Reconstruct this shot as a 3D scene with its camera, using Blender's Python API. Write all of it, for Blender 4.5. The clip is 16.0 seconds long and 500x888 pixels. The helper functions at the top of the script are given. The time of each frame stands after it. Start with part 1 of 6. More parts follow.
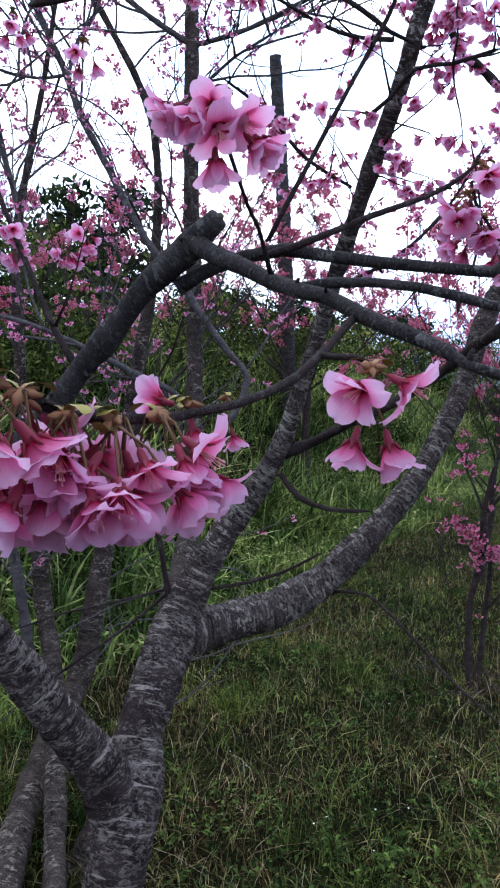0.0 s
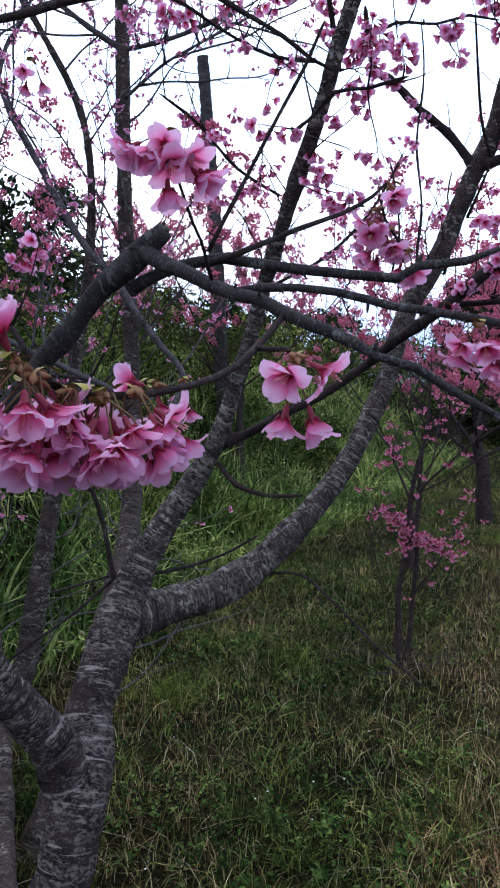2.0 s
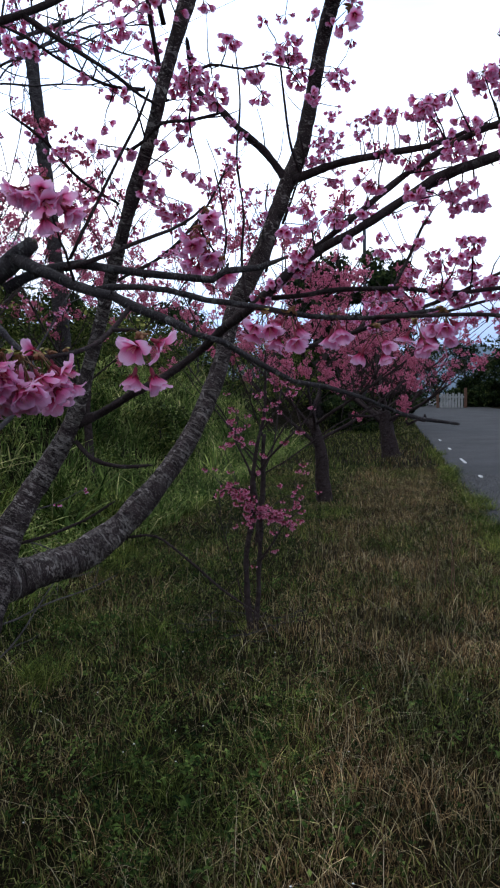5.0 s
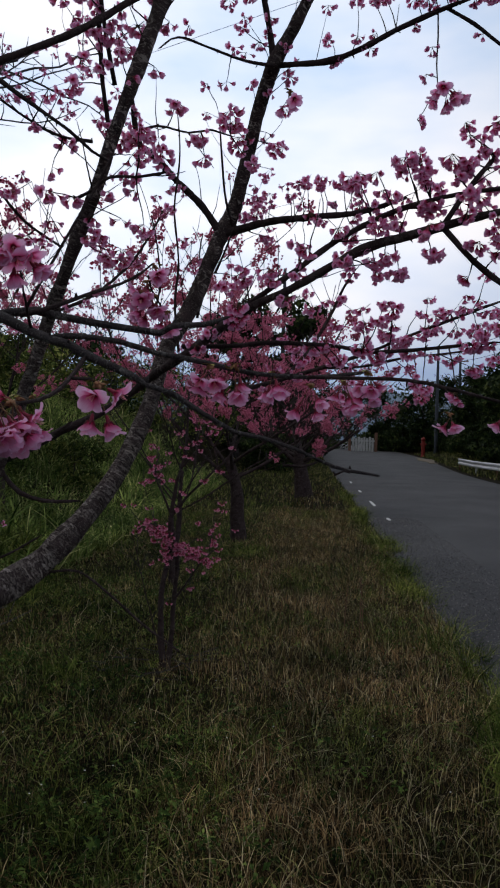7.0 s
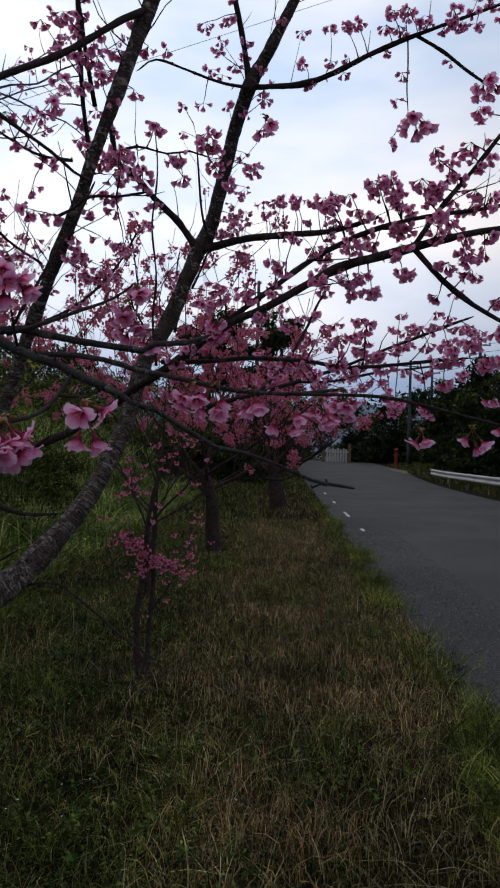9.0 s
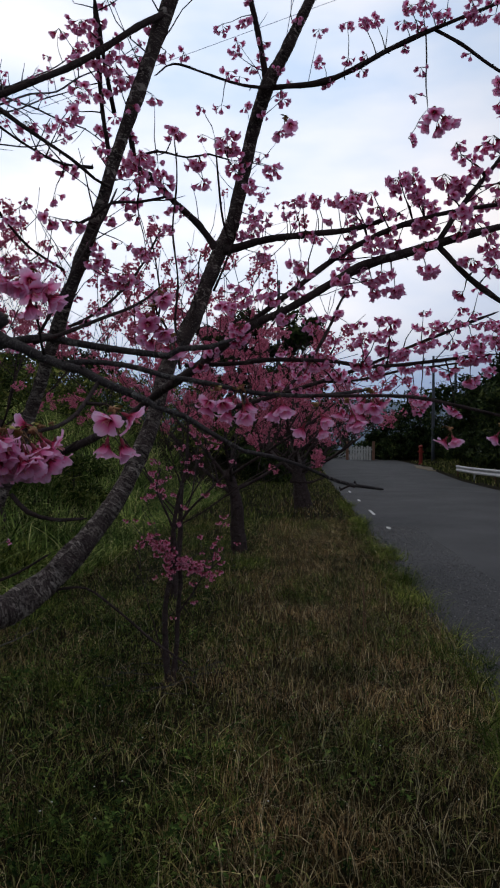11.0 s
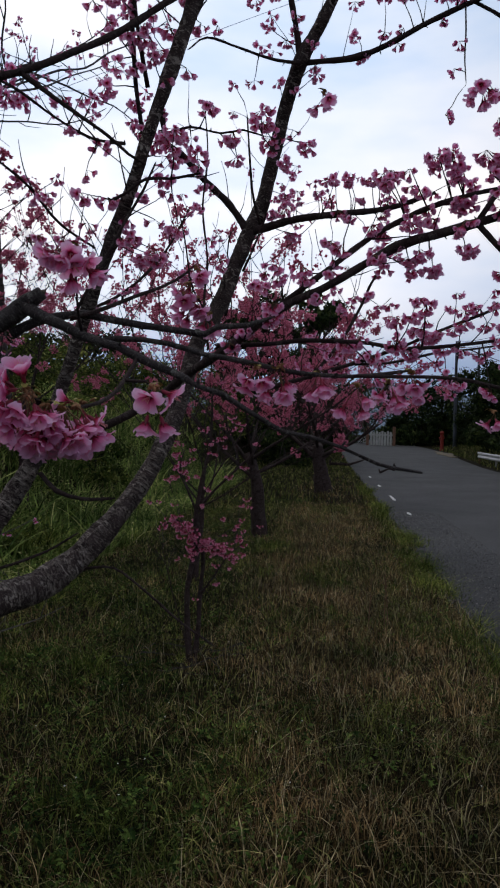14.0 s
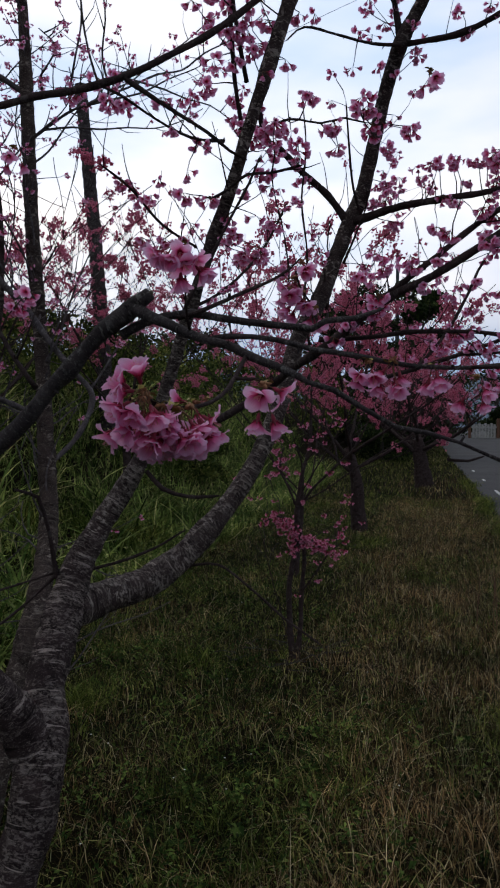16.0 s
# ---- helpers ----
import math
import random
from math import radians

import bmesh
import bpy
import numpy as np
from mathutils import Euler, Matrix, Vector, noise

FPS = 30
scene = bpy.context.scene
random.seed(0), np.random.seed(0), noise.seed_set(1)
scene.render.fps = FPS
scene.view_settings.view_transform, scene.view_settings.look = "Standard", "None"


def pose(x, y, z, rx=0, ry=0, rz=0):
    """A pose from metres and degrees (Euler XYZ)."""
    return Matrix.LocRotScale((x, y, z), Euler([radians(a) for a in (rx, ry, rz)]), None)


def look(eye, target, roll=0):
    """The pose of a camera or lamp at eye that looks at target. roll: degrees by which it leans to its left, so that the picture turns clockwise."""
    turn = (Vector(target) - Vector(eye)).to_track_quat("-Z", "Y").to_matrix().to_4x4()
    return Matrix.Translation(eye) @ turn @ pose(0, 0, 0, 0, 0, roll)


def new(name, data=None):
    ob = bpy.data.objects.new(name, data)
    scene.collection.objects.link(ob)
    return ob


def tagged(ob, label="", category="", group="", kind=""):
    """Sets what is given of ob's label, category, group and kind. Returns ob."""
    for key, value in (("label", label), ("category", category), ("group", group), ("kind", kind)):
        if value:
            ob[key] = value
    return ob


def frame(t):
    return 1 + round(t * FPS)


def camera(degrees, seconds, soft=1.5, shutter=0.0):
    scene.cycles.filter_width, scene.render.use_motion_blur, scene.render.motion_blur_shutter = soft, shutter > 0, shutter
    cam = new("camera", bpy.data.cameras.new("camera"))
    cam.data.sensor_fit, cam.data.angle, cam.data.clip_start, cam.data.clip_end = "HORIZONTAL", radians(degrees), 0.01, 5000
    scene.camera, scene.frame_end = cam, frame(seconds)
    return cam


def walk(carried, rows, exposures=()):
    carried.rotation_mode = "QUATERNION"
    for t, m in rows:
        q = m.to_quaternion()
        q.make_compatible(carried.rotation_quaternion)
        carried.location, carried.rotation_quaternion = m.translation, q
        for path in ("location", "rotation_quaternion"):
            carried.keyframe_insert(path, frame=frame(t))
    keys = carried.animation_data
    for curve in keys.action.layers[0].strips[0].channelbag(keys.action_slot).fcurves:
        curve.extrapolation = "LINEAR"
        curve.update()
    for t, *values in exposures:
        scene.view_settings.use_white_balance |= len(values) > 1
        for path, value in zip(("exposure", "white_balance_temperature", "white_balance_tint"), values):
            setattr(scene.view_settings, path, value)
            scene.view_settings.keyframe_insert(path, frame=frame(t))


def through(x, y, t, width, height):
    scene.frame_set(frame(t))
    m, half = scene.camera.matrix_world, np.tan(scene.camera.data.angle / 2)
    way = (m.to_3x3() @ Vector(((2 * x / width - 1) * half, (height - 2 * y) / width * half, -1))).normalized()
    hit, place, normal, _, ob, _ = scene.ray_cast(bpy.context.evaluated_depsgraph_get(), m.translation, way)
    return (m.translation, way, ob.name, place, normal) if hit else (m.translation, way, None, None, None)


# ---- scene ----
import collections

cam = camera(39.1, 16.0, 2.1)
EXPOSURES = [(0, 0.6, 5980, 10), (1.5, 0.5, 5980, 10), (3.5, 0.14, 6050, 10), (5.2, -0.25, 6400, 10), (7.3, -0.95, 7000, 11), (16, -0.93, 6950, 11)]
PATH = [
    (0, (0.258, 0.085, 1.652), (0.085, 2.075, 1.546), 2.0),
    (0.5, (0.249, 0.067, 1.651), (0.13, 2.06, 1.54), 1.7),
    (1, (0.248, 0.042, 1.647), (0.173, 2.037, 1.535), 1.6),
    (1.5, (0.243, 0.006, 1.647), (0.213, 2.003, 1.542), 1.5),
    (2, (0.254, -0.033, 1.638), (0.268, 1.964, 1.533), 1.2),
    (2.5, (0.251, -0.078, 1.623), (0.329, 1.918, 1.519), 0.7),
    (3, (0.254, -0.123, 1.613), (0.381, 1.871, 1.524), -1.2),
    (3.5, (0.25, -0.175, 1.599), (0.444, 1.813, 1.498), -1.2),
    (4, (0.233, -0.24, 1.596), (0.491, 1.741, 1.495), -0.9),
    (4.5, (0.231, -0.284, 1.592), (0.593, 1.68, 1.486), -0.7),
    (5, (0.233, -0.337, 1.595), (0.669, 1.611, 1.474), -0.9),
    (5.2, (0.23, -0.355, 1.595), (0.718, 1.581, 1.483), -0.8),
    (7.3, (0.168, -0.42, 1.614), (0.881, 1.448, 1.609), 1.7),
    (7.5, (0.169, -0.428, 1.614), (0.921, 1.425, 1.613), 1.6),
    (8, (0.161, -0.447, 1.615), (0.937, 1.397, 1.627), 1.6),
    (8.5, (0.151, -0.449, 1.617), (0.906, 1.403, 1.634), 1.6),
    (11, (0.141, -0.443, 1.624), (0.816, 1.439, 1.641), 0.3),
    (11.5, (0.143, -0.435, 1.63), (0.776, 1.462, 1.646), -0.0),
    (12, (0.138, -0.436, 1.626), (0.738, 1.471, 1.622), -0.0),
    (12.5, (0.128, -0.431, 1.623), (0.737, 1.474, 1.606), 0.5),
    (13, (0.12, -0.422, 1.622), (0.735, 1.481, 1.607), 0.9),
    (13.5, (0.118, -0.416, 1.619), (0.741, 1.485, 1.599), 0.9),
    (14, (0.118, -0.415, 1.618), (0.741, 1.485, 1.588), 1.1),
    (14.5, (0.117, -0.418, 1.619), (0.72, 1.489, 1.586), 0.9),
    (15, (0.116, -0.407, 1.616), (0.684, 1.51, 1.573), 1.0),
    (15.5, (0.1, -0.4, 1.619), (0.569, 1.544, 1.572), 0.5),
    (16, (0.103, -0.383, 1.621), (0.461, 1.584, 1.575), 0.1),
]
walk(cam, [(t, look(eye, target, roll)) for t, eye, target, roll in PATH],
     exposures=EXPOSURES)

# ---------------------------------------------------------------- light
world = bpy.data.worlds.new("overcast_sky")
scene.world = world
world.use_nodes = True


def build_sky():
    nt = world.node_tree
    n, l = nt.nodes, nt.links
    bg = n["Background"]
    sky = n.new("ShaderNodeTexSky")
    sky.sky_type = "NISHITA"
    sky.sun_disc = False
    sky.sun_elevation = radians(38)
    sky.sun_rotation = radians(-25)
    dim = n.new("ShaderNodeMix")
    dim.data_type = "RGBA"
    dim.blend_type = "MULTIPLY"
    dim.inputs[0].default_value = 1.0
    dim.inputs[7].default_value = (0.1, 0.1, 0.1, 1)
    l.new(sky.outputs[0], dim.inputs[6])
    co = n.new("ShaderNodeTexCoord")
    mp = n.new("ShaderNodeMapping")
    mp.inputs["Scale"].default_value = (1.0, 1.0, 3.2)
    l.new(co.outputs["Generated"], mp.inputs[0])
    nz = n.new("ShaderNodeTexNoise")
    nz.inputs["Scale"].default_value = 1.7
    nz.inputs["Detail"].default_value = 6
    nz.inputs["Roughness"].default_value = 0.5
    l.new(mp.outputs[0], nz.inputs["Vector"])
    tone = n.new("ShaderNodeValToRGB")
    tone.color_ramp.elements[0].position = 0.40
    tone.color_ramp.elements[0].color = (0.50, 0.65, 0.90, 1)
    tone.color_ramp.elements[1].position = 0.66
    tone.color_ramp.elements[1].color = (1.0, 0.985, 1.02, 1)
    l.new(nz.outputs["Fac"], tone.inputs[0])
    # a bluish bank of cloud low over the horizon
    sep = n.new("ShaderNodeSeparateXYZ")
    l.new(co.outputs["Generated"], sep.inputs[0])
    band = n.new("ShaderNodeValToRGB")
    band.color_ramp.elements[0].position = 0.0
    band.color_ramp.elements[0].color = (0.18, 0.27, 0.44, 1)
    band.color_ramp.elements[1].position = 0.28
    band.color_ramp.elements[1].color = (1, 1, 1, 1)
    mid = band.color_ramp.elements.new(0.10)
    mid.color = (0.34, 0.43, 0.60, 1)
    upper = band.color_ramp.elements.new(0.19)
    upper.color = (0.76, 0.81, 0.89, 1)
    l.new(sep.outputs[2], band.inputs[0])
    cloud = n.new("ShaderNodeMix")
    cloud.data_type = "RGBA"
    cloud.blend_type = "MULTIPLY"
    cloud.inputs[0].default_value = 1.0
    l.new(tone.outputs[0], cloud.inputs[6])
    l.new(band.outputs[0], cloud.inputs[7])
    mix = n.new("ShaderNodeMix")
    mix.data_type = "RGBA"
    mix.inputs[0].default_value = 0.88
    l.new(dim.outputs[2], mix.inputs[6])
    l.new(cloud.outputs[2], mix.inputs[7])
    # the hidden sun brightens the cloud ahead
    dot = n.new("ShaderNodeVectorMath")
    dot.operation = "DOT_PRODUCT"
    dot.inputs[1].default_value = Vector((0.14, 0.93, 0.33)).normalized()
    l.new(co.outputs["Generated"], dot.inputs[0])
    glow = n.new("ShaderNodeMapRange")
    glow.interpolation_type = "SMOOTHSTEP"
    glow.inputs["From Min"].default_value, glow.inputs["From Max"].default_value = 0.7, 1.0
    glow.inputs["To Min"].default_value, glow.inputs["To Max"].default_value = 1.3, 2.5
    l.new(dot.outputs["Value"], glow.inputs["Value"])
    l.new(mix.outputs[2], bg.inputs[0])
    l.new(glow.outputs[0], bg.inputs[1])


build_sky()
sun = new("sun", bpy.data.lights.new("sun", "SUN"))
sun.data.energy, sun.data.angle, sun.data.color = 0.6, radians(25), (1.0, 0.96, 0.92)
sun.matrix_world = look((-4, 9, 12), (0, 0, 0))

# ---------------------------------------------------------------- materials


def material(name, rough=0.8):
    m = bpy.data.materials.new(name)
    m.use_nodes = True
    b = m.node_tree.nodes["Principled BSDF"]
    b.inputs["Roughness"].default_value = rough
    b.inputs["Specular IOR Level"].default_value = 0.25
    return m, m.node_tree.nodes, m.node_tree.links, b


def ramp(n, stops):
    r = n.new("ShaderNodeValToRGB")
    e = r.color_ramp.elements
    while len(e) < len(stops):
        e.new(0.5)
    for k, (p, c) in enumerate(stops):
        e[k].position, e[k].color = p, (*c, 1)
    return r


def noise_node(n, l, vec, scale, detail=4, rough=0.55):
    z = n.new("ShaderNodeTexNoise")
    z.inputs["Scale"].default_value = scale
    z.inputs["Detail"].default_value = detail
    z.inputs["Roughness"].default_value = rough
    if vec is not None:
        l.new(vec, z.inputs["Vector"])
    return z


def blend(n, l, fac, a, b, how="MIX"):
    x = n.new("ShaderNodeMix")
    x.data_type, x.blend_type = "RGBA", how
    for value, k in ((fac, 0), (a, 6), (b, 7)):
        if isinstance(value, (int, float)):
            x.inputs[k].default_value = value
        elif isinstance(value, tuple):
            x.inputs[k].default_value = (*value, 1)
        else:
            l.new(value, x.inputs[k])
    return x.outputs[2]


def bump(n, l, b, height, strength, distance):
    u = n.new("ShaderNodeBump")
    u.inputs["Strength"].default_value, u.inputs["Distance"].default_value = strength, distance
    l.new(height, u.inputs["Height"])
    l.new(u.outputs[0], b.inputs["Normal"])


def bark_material(name, dark, mid, pale, lichen=0.5, rings=0.0, upto=1.0):
    """Cherry bark: mottled grey-brown with pale lichen; old wood has broken pale bands round it up to a length along the stem.
    UV is in metres: round, along."""
    m, n, l, b = material(name, 0.8)
    b.inputs["Specular IOR Level"].default_value = 0.08
    uv = n.new("ShaderNodeUVMap")

    def stretched(round_scale, along_scale, detail, rough=0.6, warp=0.0):
        mp = n.new("ShaderNodeMapping")
        mp.inputs["Scale"].default_value = (round_scale, along_scale, 1)
        l.new(uv.outputs[0], mp.inputs[0])
        z = noise_node(n, l, mp.outputs[0], 1.0, detail, rough)
        z.inputs["Distortion"].default_value = warp
        return z.outputs["Fac"]

    def times(p, q):
        k = n.new("ShaderNodeMath")
        k.operation = "MULTIPLY"
        for value, s in ((p, 0), (q, 1)):
            if isinstance(value, float):
                k.inputs[s].default_value = value
            else:
                l.new(value, k.inputs[s])
        return k.outputs[0]

    def step(source, lo, hi):
        r = n.new("ShaderNodeMapRange")
        r.interpolation_type = "SMOOTHSTEP"
        r.inputs["From Min"].default_value, r.inputs["From Max"].default_value = lo, hi
        l.new(source, r.inputs["Value"])
        return r.outputs[0]

    broad = stretched(11, 17, 6, 0.62)
    r = ramp(n, [(0.34, dark), (0.54, mid), (0.74, tuple(c * 1.45 for c in mid))])
    l.new(broad, r.inputs[0])
    col = r.outputs[0]
    # crusts of lichen, crisp at the rim
    crust = times(step(stretched(34, 64, 7, 0.68, 0.8), 0.535, 0.575), step(stretched(7, 9, 4, 0.6), 0.44, 0.58))
    fleck = step(stretched(150, 240, 3, 0.55), 0.59, 0.63)
    col = blend(n, l, times(crust, lichen), col, pale)
    col = blend(n, l, times(fleck, 0.45 * lichen), col, tuple(c * 1.1 for c in pale))
    if rings:
        sep = n.new("ShaderNodeSeparateXYZ")
        l.new(uv.outputs[0], sep.inputs[0])
        old = n.new("ShaderNodeMapRange")
        old.inputs["From Min"].default_value, old.inputs["From Max"].default_value = upto * 0.55, upto
        old.inputs["To Min"].default_value, old.inputs["To Max"].default_value = 1.0, 0.1
        l.new(sep.outputs[1], old.inputs["Value"])
        # pale papery bark flaking off in broken belts, dark smooth rings between them
        belt = step(stretched(3.2, 17, 4, 0.6, 0.3), 0.46, 0.57)
        flake = step(stretched(48, 95, 8, 0.76, 0.5), 0.49, 0.545)
        band = times(belt, flake)
        crumb = times(step(stretched(60, 130, 5, 0.7, 0.5), 0.53, 0.57), step(stretched(9, 24, 3, 0.6), 0.42, 0.55))
        line = times(step(stretched(5, 70, 4, 0.62, 0.3), 0.60, 0.625), step(stretched(45, 80, 4, 0.65), 0.40, 0.50))
        col = blend(n, l, times(times(crumb, old.outputs[0]), 0.5 * rings), col, tuple(c * 0.8 for c in pale))
        col = blend(n, l, times(times(band, old.outputs[0]), 0.62 * rings), col, pale)
        col = blend(n, l, times(times(line, old.outputs[0]), 0.8 * rings), col, tuple(c * 1.25 for c in pale))
        furrow = step(stretched(4, 42, 5, 0.6, 0.5), 0.60, 0.65)
        col = blend(n, l, times(times(furrow, old.outputs[0]), 0.8 * rings), col, tuple(c * 0.5 for c in dark))
        deep = n.new("ShaderNodeMath")
        deep.operation = "SUBTRACT"
        l.new(times(band, 0.7), deep.inputs[0])
        l.new(times(furrow, 0.8), deep.inputs[1])
        lift = deep.outputs[0]
    else:
        lift = times(crust, 0.6)
    fine = stretched(260, 420, 4, 0.65)
    grain = ramp(n, [(0.3, (0.5, 0.5, 0.5)), (0.7, (1.35, 1.35, 1.35))])
    l.new(fine, grain.inputs[0])
    l.new(blend(n, l, 1.0, col, grain.outputs[0], "MULTIPLY"), b.inputs["Base Color"])
    h = n.new("ShaderNodeMath")
    h.operation = "ADD"
    l.new(lift, h.inputs[0])
    l.new(fine, h.inputs[1])
    bump(n, l, b, h.outputs[0], 0.9, 0.005)
    return m


BARK = bark_material("cherry_bark", (0.014, 0.009, 0.009), (0.042, 0.029, 0.029), (0.36, 0.305, 0.275), 0.5, 1.0, 2.4)
BARK_LIMB = bark_material("limb_bark", (0.018, 0.0115, 0.011), (0.056, 0.040, 0.038), (0.40, 0.35, 0.31), 0.8, 0.8, 1.6)
BARK_STEM = bark_material("stem_bark", (0.020, 0.013, 0.012), (0.062, 0.045, 0.040), (0.31, 0.265, 0.225), 0.95, 0.35, 2.4)
BARK_DARK = bark_material("branch_bark", (0.024, 0.020, 0.021), (0.062, 0.053, 0.053), (0.22, 0.215, 0.20), 0.6)
# branch bark paled for the back trees: sky glare put into the colour
BARK_GLARE = bark_material("glare_paled_branch_bark", (0.055, 0.046, 0.050), (0.125, 0.108, 0.112), (0.32, 0.30, 0.28), 0.6)
BARK_TWIG = bark_material("twig_bark", (0.022, 0.014, 0.014), (0.052, 0.036, 0.035), (0.16, 0.14, 0.13), 0.4)


def wood_cut_material():
    m, n, l, b = material("cut_wood", 0.85)
    co = n.new("ShaderNodeTexCoord")
    z = noise_node(n, l, co.outputs["Object"], 90, 5)
    r = ramp(n, [(0.35, (0.05, 0.043, 0.034)), (0.65, (0.20, 0.175, 0.13))])
    l.new(z.outputs["Fac"], r.inputs[0])
    l.new(r.outputs[0], b.inputs["Base Color"])
    bump(n, l, b, z.outputs["Fac"], 0.6, 0.003)
    return m


CUT = wood_cut_material()


def petal_material(name, base, body, edge, through=0.45):
    """Thin petals: deep colour at the throat, pale towards the rim, with light passing through."""
    m, n, l, b = material(name, 0.55)
    b.inputs["Specular IOR Level"].default_value = 0.15
    uv = n.new("ShaderNodeUVMap")
    sep = n.new("ShaderNodeSeparateXYZ")
    l.new(uv.outputs[0], sep.inputs[0])
    r = ramp(n, [(0.10, base), (0.42, body), (0.85, edge)])
    l.new(sep.outputs[1], r.inputs[0])
    info = n.new("ShaderNodeObjectInfo")
    isl = n.new("ShaderNodeNewGeometry")
    add = n.new("ShaderNodeMath")
    add.operation = "ADD"
    l.new(info.outputs["Random"], add.inputs[0])
    l.new(isl.outputs["Random Per Island"], add.inputs[1])
    vary = ramp(n, [(0.0, (0.90, 0.76, 0.84)), (1.0, (1.0, 1.0, 1.0))])
    half = n.new("ShaderNodeMath")
    half.operation = "MULTIPLY"
    half.inputs[1].default_value = 0.5
    l.new(add.outputs[0], half.inputs[0])
    l.new(half.outputs[0], vary.inputs[0])
    mp = n.new("ShaderNodeMapping")
    mp.inputs["Scale"].default_value = (26, 2.5, 1)
    l.new(uv.outputs[0], mp.inputs[0])
    vein = noise_node(n, l, mp.outputs[0], 1.0, 3)
    veins = ramp(n, [(0.3, (0.92, 0.82, 0.87)), (0.65, (1, 1, 1))])
    l.new(vein.outputs["Fac"], veins.inputs[0])
    col = blend(n, l, 1.0, blend(n, l, 1.0, r.outputs[0], vary.outputs[0], "MULTIPLY"), veins.outputs[0], "MULTIPLY")
    l.new(col, b.inputs["Base Color"])
    tr = n.new("ShaderNodeBsdfTranslucent")
    l.new(col, tr.inputs[0])
    mix = n.new("ShaderNodeMixShader")
    mix.inputs[0].default_value = through
    l.new(b.outputs[0], mix.inputs[1])
    l.new(tr.outputs[0], mix.inputs[2])
    l.new(mix.outputs[0], n["Material Output"].inputs[0])
    return m


PETAL = petal_material("petal", (0.58, 0.010, 0.08), (0.90, 0.29, 0.55), (0.96, 0.68, 0.89), 0.58)
# darker copy of PETAL for the verge row; clump shade put into its colour
PETAL_FAR = petal_material("shaded_far_petal", (0.12, 0.003, 0.014), (0.38, 0.032, 0.085), (0.90, 0.36, 0.49), 0.33)
PETAL_YOUNG = petal_material("young_petal", (0.28, 0.006, 0.04), (0.66, 0.12, 0.26), (0.94, 0.50, 0.66), 0.4)


def plain_material(name, colour, rough=0.6, spread=0.25, scale=60.0):
    m, n, l, b = material(name, rough)
    co = n.new("ShaderNodeTexCoord")
    z = noise_node(n, l, co.outputs["Object"], scale, 4)
    lo = tuple(c * (1 - spread) for c in colour)
    hi = tuple(min(1, c * (1 + spread)) for c in colour)
    r = ramp(n, [(0.3, lo), (0.7, hi)])
    l.new(z.outputs["Fac"], r.inputs[0])
    l.new(r.outputs[0], b.inputs["Base Color"])
    return m


CALYX = plain_material("calyx", (0.20, 0.02, 0.04), 0.6)
PEDICEL = plain_material("pedicel", (0.15, 0.085, 0.04), 0.6)
BUD_SCALE = plain_material("bud_scale", (0.26, 0.13, 0.065), 0.8)
YOUNG_LEAF = plain_material("young_leaf", (0.24, 0.20, 0.04), 0.6)
STAMEN = plain_material("stamen", (0.75, 0.35, 0.35), 0.5)


def leaf_material(name, stops, through=0.3, patch=0.0):
    """Blades and leaves: colour by island; patch multiplies it by dark and pale blotches at two scales."""
    m, n, l, b = material(name, 0.7)
    b.inputs["Specular IOR Level"].default_value = 0.06
    g = n.new("ShaderNodeNewGeometry")
    r = ramp(n, stops)
    l.new(g.outputs["Random Per Island"], r.inputs[0])
    col = r.outputs[0]
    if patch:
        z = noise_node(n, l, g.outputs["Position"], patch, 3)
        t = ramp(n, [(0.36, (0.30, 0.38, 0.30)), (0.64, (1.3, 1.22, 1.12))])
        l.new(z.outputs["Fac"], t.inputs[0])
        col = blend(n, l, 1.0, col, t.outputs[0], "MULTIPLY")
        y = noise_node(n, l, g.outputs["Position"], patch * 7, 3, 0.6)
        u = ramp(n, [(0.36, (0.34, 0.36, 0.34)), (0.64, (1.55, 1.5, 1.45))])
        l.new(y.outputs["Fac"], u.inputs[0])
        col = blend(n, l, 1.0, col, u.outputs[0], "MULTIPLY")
    l.new(col, b.inputs["Base Color"])
    tr = n.new("ShaderNodeBsdfTranslucent")
    l.new(col, tr.inputs[0])
    mix = n.new("ShaderNodeMixShader")
    mix.inputs[0].default_value = through
    l.new(b.outputs[0], mix.inputs[1])
    l.new(tr.outputs[0], mix.inputs[2])
    l.new(mix.outputs[0], n["Material Output"].inputs[0])
    return m


# near-black lower stops put the shaded gaps between blades into the colour
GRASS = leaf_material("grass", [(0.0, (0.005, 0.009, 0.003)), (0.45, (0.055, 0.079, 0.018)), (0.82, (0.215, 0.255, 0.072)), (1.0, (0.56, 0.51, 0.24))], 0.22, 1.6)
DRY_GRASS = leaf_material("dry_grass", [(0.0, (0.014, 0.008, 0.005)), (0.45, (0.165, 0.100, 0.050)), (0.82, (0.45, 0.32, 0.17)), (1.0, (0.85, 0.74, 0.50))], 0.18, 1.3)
STRAW = leaf_material("straw", [(0.0, (0.20, 0.14, 0.08)), (0.6, (0.46, 0.37, 0.22)), (1.0, (0.72, 0.62, 0.42))], 0.15)
WEED = leaf_material("weed_leaf", [(0.0, (0.010, 0.026, 0.007)), (0.6, (0.060, 0.115, 0.028)), (1.0, (0.19, 0.27, 0.075))], 0.25, 1.7)
